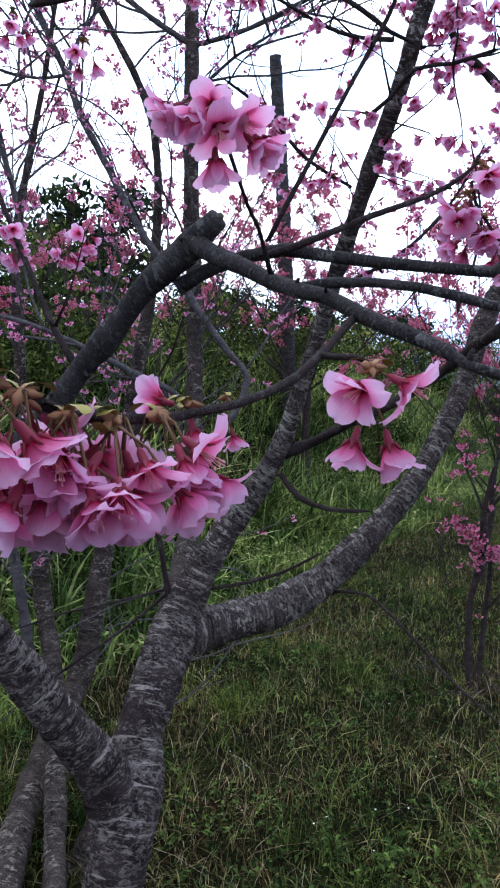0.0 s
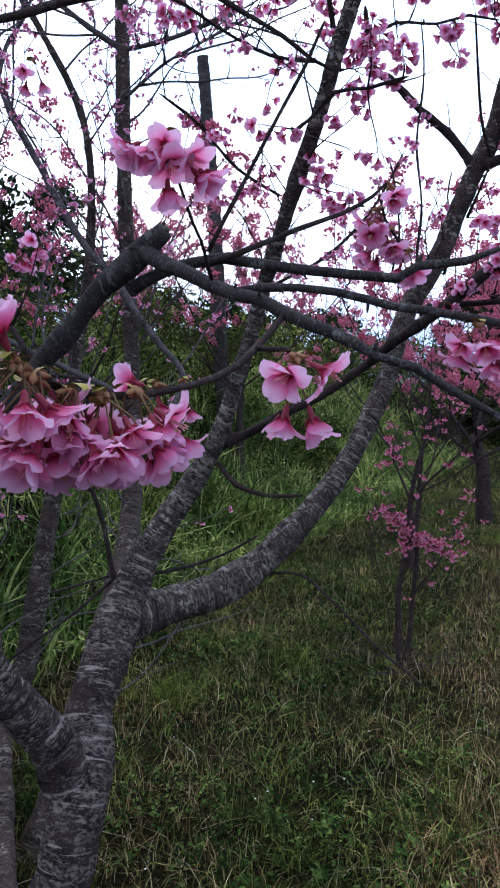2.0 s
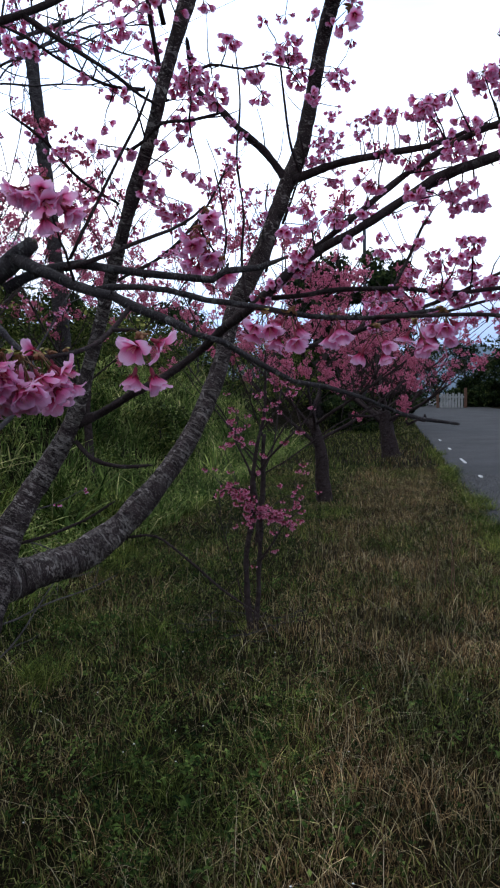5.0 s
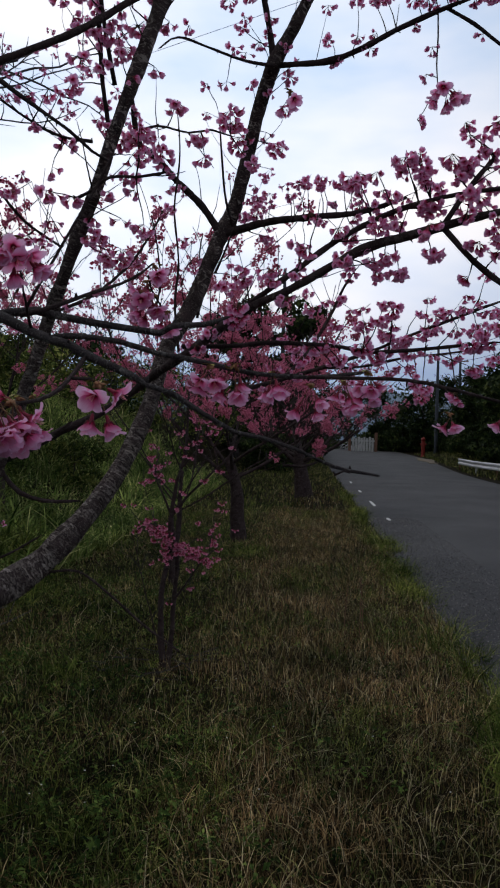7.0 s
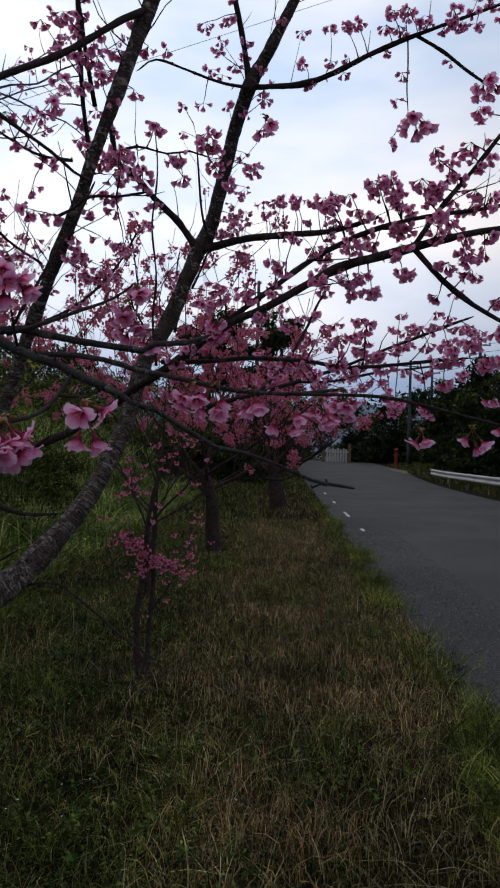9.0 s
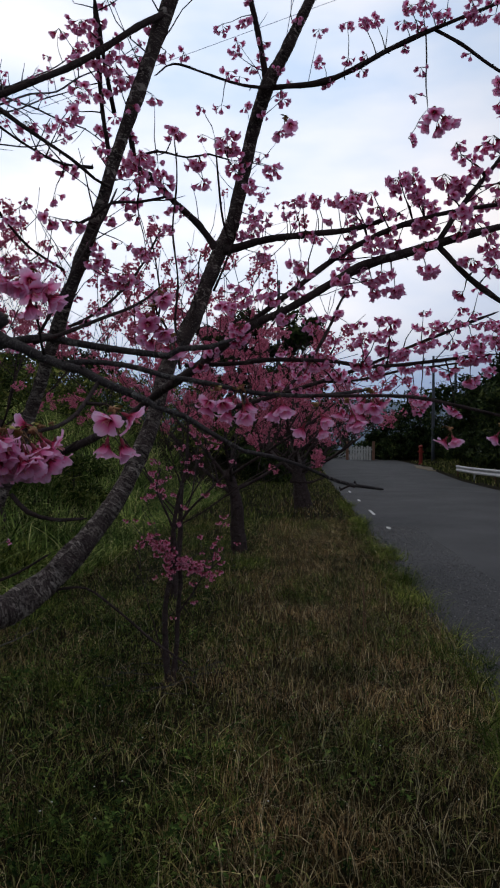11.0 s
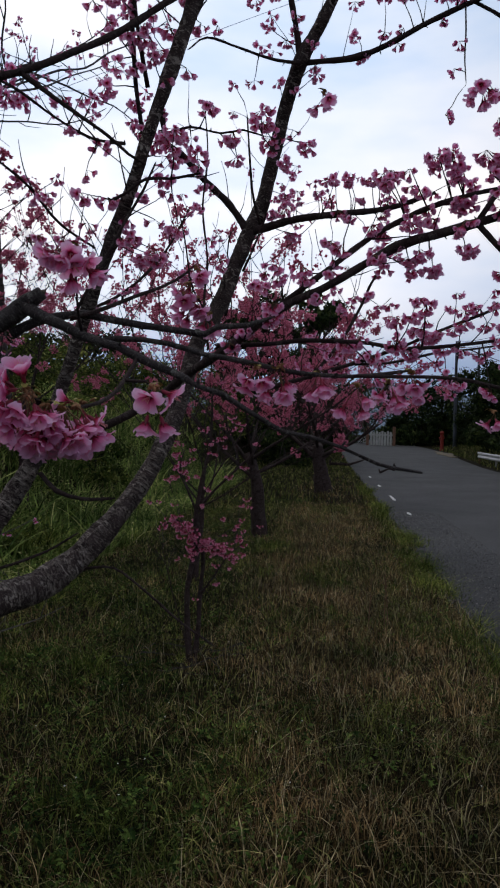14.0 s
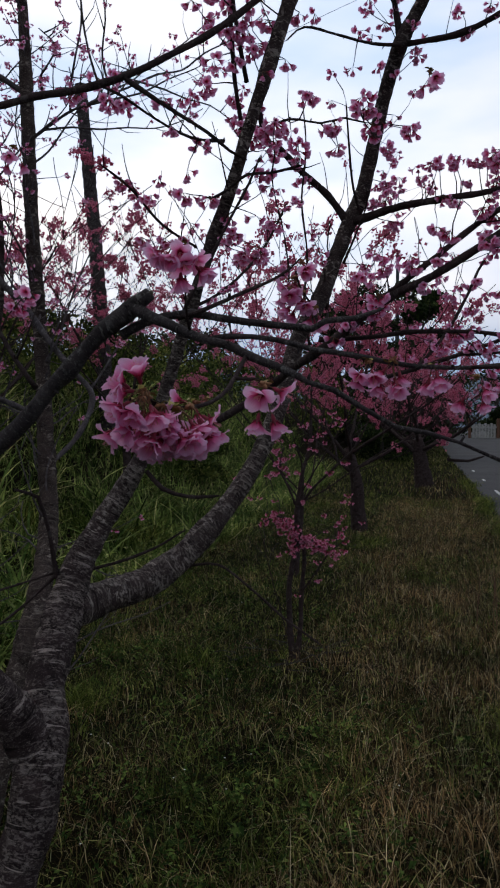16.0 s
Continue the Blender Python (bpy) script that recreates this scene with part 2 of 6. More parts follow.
REED = leaf_material("reed", [(0.0, (0.03, 0.06, 0.016)), (0.45, (0.16, 0.26, 0.07)), (0.8, (0.40, 0.50, 0.17)), (1.0, (0.66, 0.63, 0.34))], 0.35, 0.9)
FOLIAGE = leaf_material("foliage", [(0.0, (0.010, 0.020, 0.008)), (0.7, (0.026, 0.046, 0.016)), (1.0, (0.085, 0.11, 0.035))], 0.1, 0.3)
BUSH = leaf_material("bush_leaf", [(0.0, (0.022, 0.040, 0.011)), (0.6, (0.096, 0.138, 0.037)), (1.0, (0.30, 0.31, 0.10))], 0.2, 0.5)
TUFT = leaf_material("tuft_grass", [(0.0, (0.020, 0.036, 0.009)), (0.5, (0.120, 0.168, 0.036)), (1.0, (0.37, 0.42, 0.12))], 0.3, 0.9)
WHITE_PETAL = plain_material("white_petal", (0.75, 0.75, 0.72), 0.6, 0.1)


def soil_material():
    m, n, l, b = material("shaded_turf_soil", 0.95)
    b.inputs["Specular IOR Level"].default_value = 0.03
    g = n.new("ShaderNodeNewGeometry")
    a = noise_node(n, l, g.outputs["Position"], 1.2, 6)
    c = noise_node(n, l, g.outputs["Position"], 38, 6, 0.7)
    # near black: the shade between blades is put into the soil colour
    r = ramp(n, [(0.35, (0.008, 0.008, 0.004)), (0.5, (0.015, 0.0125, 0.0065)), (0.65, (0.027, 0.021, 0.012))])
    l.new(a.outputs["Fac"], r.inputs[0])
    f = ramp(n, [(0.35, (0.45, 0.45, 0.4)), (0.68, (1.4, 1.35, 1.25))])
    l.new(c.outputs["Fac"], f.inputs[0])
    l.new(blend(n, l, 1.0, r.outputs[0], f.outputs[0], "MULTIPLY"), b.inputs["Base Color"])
    bump(n, l, b, c.outputs["Fac"], 1.0, 0.03)
    return m


def asphalt_material():
    m, n, l, b = material("asphalt", 0.85)
    b.inputs["Specular IOR Level"].default_value = 0.25
    g = n.new("ShaderNodeNewGeometry")
    a = noise_node(n, l, g.outputs["Position"], 0.5, 5)
    c = noise_node(n, l, g.outputs["Position"], 85, 4, 0.8)
    r = ramp(n, [(0.35, (0.031, 0.031, 0.033)), (0.65, (0.053, 0.053, 0.0545))])
    l.new(a.outputs["Fac"], r.inputs[0])
    f = ramp(n, [(0.3, (0.55, 0.55, 0.55)), (0.72, (1.5, 1.5, 1.5))])
    l.new(c.outputs["Fac"], f.inputs[0])
    l.new(blend(n, l, 1.0, r.outputs[0], f.outputs[0], "MULTIPLY"), b.inputs["Base Color"])
    bump(n, l, b, c.outputs["Fac"], 0.6, 0.006)
    return m


def gravel_material():
    m, n, l, b = material("gravel", 0.9)
    g = n.new("ShaderNodeNewGeometry")
    r = ramp(n, [(0.0, (0.05, 0.05, 0.052)), (0.6, (0.125, 0.12, 0.115)), (1.0, (0.30, 0.29, 0.275))])
    l.new(g.outputs["Random Per Island"], r.inputs[0])
    l.new(r.outputs[0], b.inputs["Base Color"])
    return m


GRAVEL = gravel_material()
# distance haze is put into the hills' blue base colour
HILL = plain_material("haze_tinted_hill", (0.13, 0.18, 0.235), 1.0, 0.1, 0.01)
SAND = plain_material("pale_sand", (0.13, 0.105, 0.07), 0.95, 0.3, 3)
SOIL, ASPHALT = soil_material(), asphalt_material()
PAINT = plain_material("worn_road_paint", (0.55, 0.55, 0.54), 0.8, 0.35, 25)
STEEL = plain_material("galvanised_steel", (0.40, 0.41, 0.42), 0.5, 0.2, 6)
RUST = plain_material("rusty_steel", (0.17, 0.09, 0.06), 0.8, 0.4, 12)
CONCRETE = plain_material("concrete", (0.06, 0.068, 0.08), 0.85, 0.2, 5)
RED = plain_material("red_paint", (0.2, 0.022, 0.015), 0.6, 0.25, 8)
WHITE = plain_material("white_paint", (0.42, 0.42, 0.40), 0.7, 0.2, 4)
CABLE = plain_material("cable", (0.02, 0.02, 0.022), 0.6, 0.1)

# ---------------------------------------------------------------- builders


def attach(ob, parent):
    """Makes ob a part of parent, keeping its mesh in world places where parent is a thing's empty."""
    ob.parent = parent
    if parent is not None and parent.data is None:
        ob.matrix_parent_inverse = Matrix.Translation(-parent.location)


def mesh_object(name, bm, mats, parent=None, label="", smooth=True):
    me = bpy.data.meshes.new(name)
    bm.to_mesh(me)
    bm.free()
    if smooth:
        me.shade_smooth()
    for mm in mats if isinstance(mats, (list, tuple)) else [mats]:
        me.materials.append(mm)
    ob = new(name, me)
    attach(ob, parent)
    if label:
        tagged(ob, label=label)
    return ob


def part(name, bm, mats, parent, label="", smooth=True):
    return mesh_object(name, bm, mats, parent, label, smooth)


def thing(name, place, label, category, group="", kind=""):
    ob = new(name)
    ob.location = place
    ob.empty_display_size = 0.1
    return tagged(ob, label=label, category=category, group=group, kind=kind)


def fast_mesh(name, verts, faces, mats, parent=None, uvs=None, indices=None, smooth=False):
    """A mesh from numpy arrays of corners and equal-sided faces."""
    me = bpy.data.meshes.new(name)
    verts, faces = np.asarray(verts, np.float32), np.asarray(faces, np.int32)
    me.from_pydata(verts, [], faces)
    for mm in mats if isinstance(mats, (list, tuple)) else [mats]:
        me.materials.append(mm)
    if uvs is not None:
        layer = me.uv_layers.new(name="UVMap")
        layer.data.foreach_set("uv", np.asarray(uvs, np.float32)[faces.ravel()].ravel())
    if indices is not None:
        me.polygons.foreach_set("material_index", np.asarray(indices, np.int32))
    if smooth:
        me.shade_smooth()
    ob = new(name, me)
    attach(ob, parent)
    return ob


def smooth_line(points, step):
    """Catmull-Rom through the points (any width of row), about step apart."""
    p = [np.array(q, float) for q in points]
    p = [2 * p[0] - p[1], *p, 2 * p[-1] - p[-2]]
    out = []
    for i in range(1, len(p) - 2):
        a, b, c, d = p[i - 1], p[i], p[i + 1], p[i + 2]
        k = max(1, int(np.linalg.norm((c - b)[:3]) / step))
        for t in np.arange(k) / k:
            out.append(0.5 * (2 * b + (c - a) * t + (2 * a - 5 * b + 4 * c - d) * t * t + (3 * b - a - 3 * c + d) * t ** 3))
    out.append(p[-2])
    return np.array(out)


def tube(bm, points, sides=10, step=0.02, rough=0.0, cap=0, wave=0.0):
    """A stem of changing radius along x, y, z, r rows, with UV in metres round and along. Returns its line."""
    line = smooth_line(points, step)
    if wave:
        for k in range(len(line)):
            q = Vector(line[k, :3]) * 9
            line[k, :3] += np.array(noise.noise_vector(q)) * wave * min(1, k / 3)
    uv = bm.loops.layers.uv.verify()
    up = Vector((0.3, 0.9, 0.2)).normalized()
    rings, run, last = [], 0.0, None
    for k, row in enumerate(line):
        c, r = Vector(row[:3]), max(row[3], 0.0006)
        if rough and r > 0.003:
            r *= 1 + (1.5 * rough * max(0.0, noise.noise(c * 16)) - 0.4 * rough) * (1 - float(ease(r, 0.016, 0.034)))
        ahead = Vector(line[min(k + 1, len(line) - 1), :3]) - Vector(line[max(k - 1, 0), :3])
        ahead.normalize()
        side = ahead.cross(up)
        if side.length < 0.05:
            side = ahead.cross(Vector((1, 0, 0)))
        side.normalize()
        up = side.cross(ahead).normalized()
        if last is not None:
            run += (c - last).length
        last = c
        ring = []
        for j in range(sides):
            a = 2 * math.pi * j / sides
            w = side * math.cos(a) + up * math.sin(a)
            rr = r
            if rough:
                q = c + w * r
                rr *= 1 + rough * (noise.noise(q * 11) * 0.7 + noise.noise(q * 38) * 0.5)
            ring.append(bm.verts.new(c + w * rr))
        rings.append((ring, run, r))
    for (ra, va, r1), (rb, vb, r2) in zip(rings, rings[1:]):
        for j in range(sides):
            f = bm.faces.new((ra[j], ra[(j + 1) % sides], rb[(j + 1) % sides], rb[j]))
            f.smooth = True
            for lp, (jj, vv) in zip(f.loops, ((j, va), (j + 1, va), (j + 1, vb), (j, vb))):
                lp[uv].uv = (jj / sides * 2 * math.pi * max(r1, 0.004), vv)
    f = bm.faces.new(rings[-1][0])
    f.material_index = cap
    bm.faces.new(list(reversed(rings[0][0])))
    return line


LINES = {}
GREY_TREES = ("slender_cherry_tree", "multi_stem_cherry_tree")


def limb(tree, name, points):
    """One trunk, limb, branch or twig of a tree, from rows of x, y, z, radius."""
    big = max(p[3] for p in points)
    bm = bmesh.new()
    near = tree.name.startswith("cherry")
    sides = 20 if big > 0.04 else 12 if big > 0.012 else 8
    step = 0.012 if near and big > 0.012 else 0.03
    if name in ("twig", "branch", "shoot"):
        *rest, (x, y, z, r) = points
        px, py, pz, pr = rest[-1]
        points = [*rest, (px * 0.15 + x * 0.85, py * 0.15 + y * 0.85, pz * 0.15 + z * 0.85, r * 0.9), (x, y, z, r * 0.3)]
    line = tube(bm, points, sides, step, 0.2 if big > 0.02 else 0.26, 0, 0.006 if tree.name == "young_cherry_tree" else 0.002 if big < 0.012 else 0.0)
    rnd = random.Random(round(points[0][0] * 1000) + len(points))
    # knobs and stubs of old spurs
    if near and name in ("twig", "branch", "shoot"):
        s = 0
        while s < len(line) - 3:
            c, r = Vector(line[s, :3]), float(line[s, 3])
            ahead = Vector(line[s + 1, :3] - line[s, :3]).normalized()
            w = Vector((rnd.uniform(-1, 1), rnd.uniform(-1, 1), rnd.uniform(-1, 1)))
            w = (w - ahead * w.dot(ahead)).normalized()
            reach = r + rnd.uniform(0.003, 0.012)
            d = (w + ahead * rnd.uniform(0, 0.6)).normalized()
            thick = min(r * 0.6, rnd.uniform(0.0014, 0.003))
            tube(bm, [(*(c + d * r * 0.4), thick * 1.2), (*(c + d * reach * 0.7), thick), (*(c + d * reach), thick * 0.5)], 6, 0.004)
            s += rnd.randrange(2, 6) if step > 0.02 else rnd.randrange(3, 12)
    old = BARK_TWIG if tree.name == "young_cherry_tree" else (BARK if name == "trunk" or points[0][2] < 0.9 else BARK_LIMB) if near else BARK_STEM if tree.name in GREY_TREES and big > 0.03 else BARK_GLARE if tree.name in GREY_TREES else BARK_DARK
    mat = old if name in ("trunk", "limb") else BARK_DARK if name == "branch" else BARK_TWIG
    ob = part(name, bm, mat, tree)
    LINES.setdefault(tree.name, []).append((name, line))
    return ob

# ---------------------------------------------------------------- the lie of the land
ROAD_O, ROAD_D, ROAD_N = Vector((3.90, 3.66)), Vector((0.41, 0.912)), Vector((0.912, -0.41))


def road_frame(x, y):
    """Metres along the road and across it (to its far side) from the near end of the edge line; arrays or numbers."""
    u, v = x - ROAD_O.x, y - ROAD_O.y
    return u * ROAD_D.x + v * ROAD_D.y, u * ROAD_N.x + v * ROAD_N.y


def on_road(s, c):
    return ROAD_O.x + s * ROAD_D.x + c * ROAD_N.x, ROAD_O.y + s * ROAD_D.y + c * ROAD_N.y


def ease(x, a, b):
    t = np.clip((x - a) / (b - a), 0, 1)
    return t * t * (3 - 2 * t)


def rise(s):
    return 0.012 * np.maximum(0, s - 35) - 0.012 * np.maximum(0, s - 150)


def width_at(s):
    return 6.4 + 2.6 * ease(s, 20, 70)


def height(x, y):
    """The ground's height: a verge, the road's bed and a bank behind the trees."""
    s, c = road_frame(x, y)
    bank = 2.5 * ease(-c, 5.0, 8.6)
    far = 0.5 * ease(c - width_at(s), 0.6, 4)
    bed = -0.05 * ease(c, -0.68, -0.4) * (1 - ease(c - width_at(s), -0.1, 0.3))
    lump = 0.03 * np.sin(x * 1.9 + 0.6) * np.sin(y * 1.6 + 1.1) + 0.015 * np.sin(x * 5.1) * np.cos(y * 4.3)
    off = (ease(-c, 0.6, 1.2) + ease(c - width_at(s), 0.2, 1)) * (0.4 + bank)
    return bank + far + bed + rise(s) + lump * off


def build_ground():
    bm = bmesh.new()
    ss = [-60, -40, -25, -16] + [-12 + 0.35 * k for k in range(100)] + [24, 27, 31, 36, 42, 50, 60, 75, 95, 120, 160, 240, 400, 900]
    cc = [-500, -200, -90, -45, -25, -16, -12] + [-10 + 0.3 * k for k in range(38)] + [1.6, 2.6, 4, 5.5, 6.3, 6.7, 7.2, 8, 9, 9.3, 9.8, 11, 14, 20, 35, 70, 160, 500]
    rows = []
    for s in ss:
        row = []
        for c in cc:
            x, y = on_road(s, c)
            row.append(bm.verts.new((x, y, float(height(x, y)))))
        rows.append(row)
    for a, b in zip(rows, rows[1:]):
        for j in range(len(cc) - 1):
            bm.faces.new((a[j], a[j + 1], b[j + 1], b[j]))
    bmesh.ops.recalc_face_normals(bm, faces=bm.faces)
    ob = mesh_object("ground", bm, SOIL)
    return tagged(ob, label="grassy verge of turf soil darkened for shade, rising to a bank", category="ground", kind="structure")


def build_road():
    bm = bmesh.new()
    ss = [-40, -20] + [-10 + 0.4 * k for k in range(90)] + [27, 30, 34, 38, 43, 48, 55, 62, 70, 80, 95, 120, 150]
    rows = []
    for s in ss:
        frayed = 0.12 * noise.noise(Vector((s * 0.9, 0, 3))) + 0.08 * noise.noise(Vector((s * 4.2, 0, 7)))
        cs = [-0.44 + frayed, -0.34 + frayed * 0.7, 0.4, 2.2, 3.6, 5.0, float(width_at(s)) - 0.2, float(width_at(s))]
        zs = [-0.06, -0.012, 0.004, 0.03, 0.035, 0.025, 0.005, -0.05]
        rows.append([bm.verts.new((*on_road(s, c), z + float(rise(s)))) for c, z in zip(cs, zs)])
    for a, b in zip(rows, rows[1:]):
        for j in range(len(a) - 1):
            bm.faces.new((a[j], a[j + 1], b[j + 1], b[j]))
    bmesh.ops.recalc_face_normals(bm, faces=bm.faces)
    road = tagged(mesh_object("road", bm, ASPHALT), label="worn grey asphalt country road with a frayed edge", category="road", kind="structure")
    # worn dashes of the edge line
    rnd = random.Random(4)
    for s0, length in ((-1.3, 1.42), (9.4, 0.45), (12.6, 1.4), (17.3, 0.8), (22.0, 1.0)):
        bm = bmesh.new()
        near, far, n = [], [], 12
        for k in range(n + 1):
            s = s0 + length * k / n
            z = float(rise(s)) + 0.008
            w = 0.026 + 0.016 * rnd.random() if 0 < k < n else 0.02
            near.append(bm.verts.new((*on_road(s, -w), z + 0.002)))
            far.append(bm.verts.new((*on_road(s, w), z + 0.004)))
        for k in range(n):
            bm.faces.new((near[k], near[k + 1], far[k + 1], far[k]))
        bmesh.ops.recalc_face_normals(bm, faces=bm.faces)
        ext = bmesh.ops.extrude_face_region(bm, geom=bm.faces[:])
        bmesh.ops.translate(bm, vec=(0, 0, 0.004), verts=[v for v in ext["geom"] if isinstance(v, bmesh.types.BMVert)])
        part("edge_line_dash", bm, PAINT, road, smooth=False)
    return road


build_ground()
build_road()

# ---------------------------------------------------------------- flowers


def petal_into(bm, base, out, down, length, width, curl, cols, rows, mat, rnd):
    """One notched, cupped petal from base, leaning from down towards out. Both faces of the sheet are the petal."""
    uv = bm.loops.layers.uv.verify()
    side = out.cross(down).normalized()
    grid = []
    ruffle = [rnd.uniform(-1, 1) for _ in range(3)]
    for r in range(rows + 1):
        v = r / rows
        lean = curl[0] + (curl[1] - curl[0]) * v
        w = width * ((0.22 + 0.78 * math.sin(0.5 * math.pi * min(1, v / 0.6))) if v < 0.6 else math.sqrt(1 - 0.62 * ((v - 0.6) / 0.4) ** 2))
        row = []
        for c in range(cols + 1):
            u = 2 * c / cols - 1
            vv = v * (1 - 0.09 * v * u * u) - 0.07 * (v > 0.95) * (abs(u) < 0.2)
            d = down * math.cos(lean) + out * math.sin(lean)
            inward = (down * math.sin(lean) - out * math.cos(lean))
            p = base + d * (length * vv) + side * (u * w)
            p = p + inward * (width * (0.16 * u * u + 0.09 * v * v * math.sin(2.6 * u + 3 * ruffle[0]) + 0.06 * v * ruffle[1] + 0.14 * v * v * v * math.sin(5.5 * u + 4 * ruffle[2])))
            p = p + Vector((rnd.uniform(-1, 1), rnd.uniform(-1, 1), rnd.uniform(-1, 1))) * (0.03 * width * v)
            row.append((bm.verts.new(p), (0.5 + 0.5 * u, v)))
        grid.append(row)
    for a, b in zip(grid, grid[1:]):
        for c in range(cols):
            q = (a[c], a[c + 1], b[c + 1], b[c])
            f = bm.faces.new([k[0] for k in q])
            f.material_index, f.smooth = mat, True
            for lp, k in zip(f.loops, q):
                lp[uv].uv = k[1]


def simple_tube(bm, rows, sides, mat):
    """A plain thin stem through x, y, z, r rows."""
    rings = []
    for k, (x, y, z, r) in enumerate(rows):
        c = Vector((x, y, z))
        n = rows[min(k + 1, len(rows) - 1)]
        p = rows[max(k - 1, 0)]
        d = Vector((n[0] - p[0], n[1] - p[1], n[2] - p[2])).normalized()
        a = d.orthogonal().normalized()
        b = d.cross(a)
        rings.append([bm.verts.new(c + (a * math.cos(t) + b * math.sin(t)) * r) for t in (2 * math.pi * j / sides for j in range(sides))])
    for ra, rb in zip(rings, rings[1:]):
        best = min(range(sides), key=lambda o: (ra[0].co - rb[o].co).length)
        for j in range(sides):
            f = bm.faces.new((ra[j], ra[(j + 1) % sides], rb[(j + 1 + best) % sides], rb[(j + best) % sides]))
            f.material_index, f.smooth = mat, True
    f = bm.faces.new(rings[-1])
    f.material_index = mat


def flower_into(bm, m, rnd, detail=2, size=1.0, wide=0.0, stalk=None):
    """A hanging cherry flower: pedicel, crimson calyx, five petals, stamens. m: pose of its attachment; it hangs along -z."""
    before = set(bm.verts)
    pl = (stalk or rnd.uniform(0.007, 0.016)) * size
    tl = 0.010 * size
    bend = rnd.uniform(-0.003, 0.003)
    simple_tube(bm, [(0, 0, 0, 0.0007), (bend, bend / 2, -pl * 0.5, 0.0006), (0, 0, -pl, 0.0008)], 4 if detail > 1 else 3, 2)
    simple_tube(bm, [(0, 0, -pl, 0.0008), (0, 0, -pl - 0.002, 0.0020 * size), (0, 0, -pl - tl * 0.7, 0.0024 * size), (0, 0, -pl - tl, 0.0036 * size)], 7 if detail > 1 else 4, 1)
    base = Vector((0, 0, -pl - tl * 0.85))
    start = rnd.uniform(0, 2)
    opening = rnd.uniform(0.42, 0.78) + wide
    cols, rows = ((2, 2), (2, 3), (6, 7))[detail]
    for k in range(5):
        a = start + k * 2 * math.pi / 5 + rnd.uniform(-0.15, 0.15)
        out = Vector((math.cos(a), math.sin(a), 0))
        o = opening + rnd.uniform(-0.32, 0.26)
        petal_into(bm, base + out * 0.0026 * size, out, Vector((0, 0, -1)), rnd.uniform(0.0175, 0.0215) * size, rnd.uniform(0.0072, 0.0088) * size,
                   (o * 0.6, o * 1.3 + rnd.uniform(-0.1, 0.3)), cols, rows, 0, rnd)
        if detail > 1:
            sep = out * math.cos(0.6) + Vector((-out.y, out.x, 0)) * math.sin(0.6)
            q = base + sep * 0.0032 * size
            simple_tube(bm, [(*q, 0.0012 * size), (*(q + sep * 0.002 * size + Vector((0, 0, -0.003 * size))), 0.0009 * size),
                             (*(q + sep * 0.004 * size + Vector((0, 0, -0.005 * size))), 0.0002)], 4, 1)
    if detail > 1:
        for k in range(9):
            a = rnd.uniform(0, 6.28)
            r = rnd.uniform(0.001, 0.004) * size
            e = base + Vector((math.cos(a) * r, math.sin(a) * r, -rnd.uniform(0.009, 0.014) * size))
            simple_tube(bm, [(*base, 0.0003), (*e, 0.00025), (*(e + Vector((0, 0, -0.0012))), 0.0006)], 3, 3)
    bm.verts.ensure_lookup_table()
    bmesh.ops.transform(bm, matrix=m, verts=[v for v in bm.verts if v not in before])


FLOWER_MATS = [PETAL, CALYX, PEDICEL, STAMEN]


def flower_mesh(seed, detail, size, wide=0.0, stalk=None):
    bm = bmesh.new()
    flower_into(bm, Matrix(), random.Random(seed), detail, size, wide, stalk)
    me = bpy.data.meshes.new("flower")
    bm.to_mesh(me)
    bm.free()
    for mm in FLOWER_MATS:
        me.materials.append(mm)
    return me


NEAR_FLOWERS = [[flower_mesh(10 * j + k, 2, 0.96, 0.2 * (k % 3) - (0.10, 0.26, 0.40)[j], stalk) for k in range(6)] for j, stalk in enumerate((0.008, 0.016, 0.032))]


def spur_bmesh(rnd, size):
    """The knob of bud scales and young leaves from which a cluster hangs."""
    bm = bmesh.new()
    for k in range(7):
        a = rnd.uniform(0, 6.28)
        d = Vector((math.cos(a), math.sin(a), rnd.uniform(-0.9, 0.5)))
        e = d * rnd.uniform(0.004, 0.009) * size
        mid = e * 0.55
        simple_tube(bm, [(0, 0, 0.001, 0.0012), (*mid, rnd.uniform(0.0018, 0.003) * size), (*e, 0.0005)], 5, 0)
    for k in range(3):
        a = rnd.uniform(0, 6.28)
        out = Vector((math.cos(a), math.sin(a), 0))
        petal_into(bm, Vector((0, 0, 0)), out, Vector((0, 0, 1 if k else -1)), rnd.uniform(0.010, 0.018) * size, 0.0035 * size, (0.5, 1.5), 2, 4, 1, rnd)
    return bm


def aim(direction, spin=0.0):
    """A turn that brings -z onto direction."""
    return Vector(direction).to_track_quat("-Z", "Y").to_matrix().to_4x4() @ Matrix.Rotation(spin, 4, "Z")


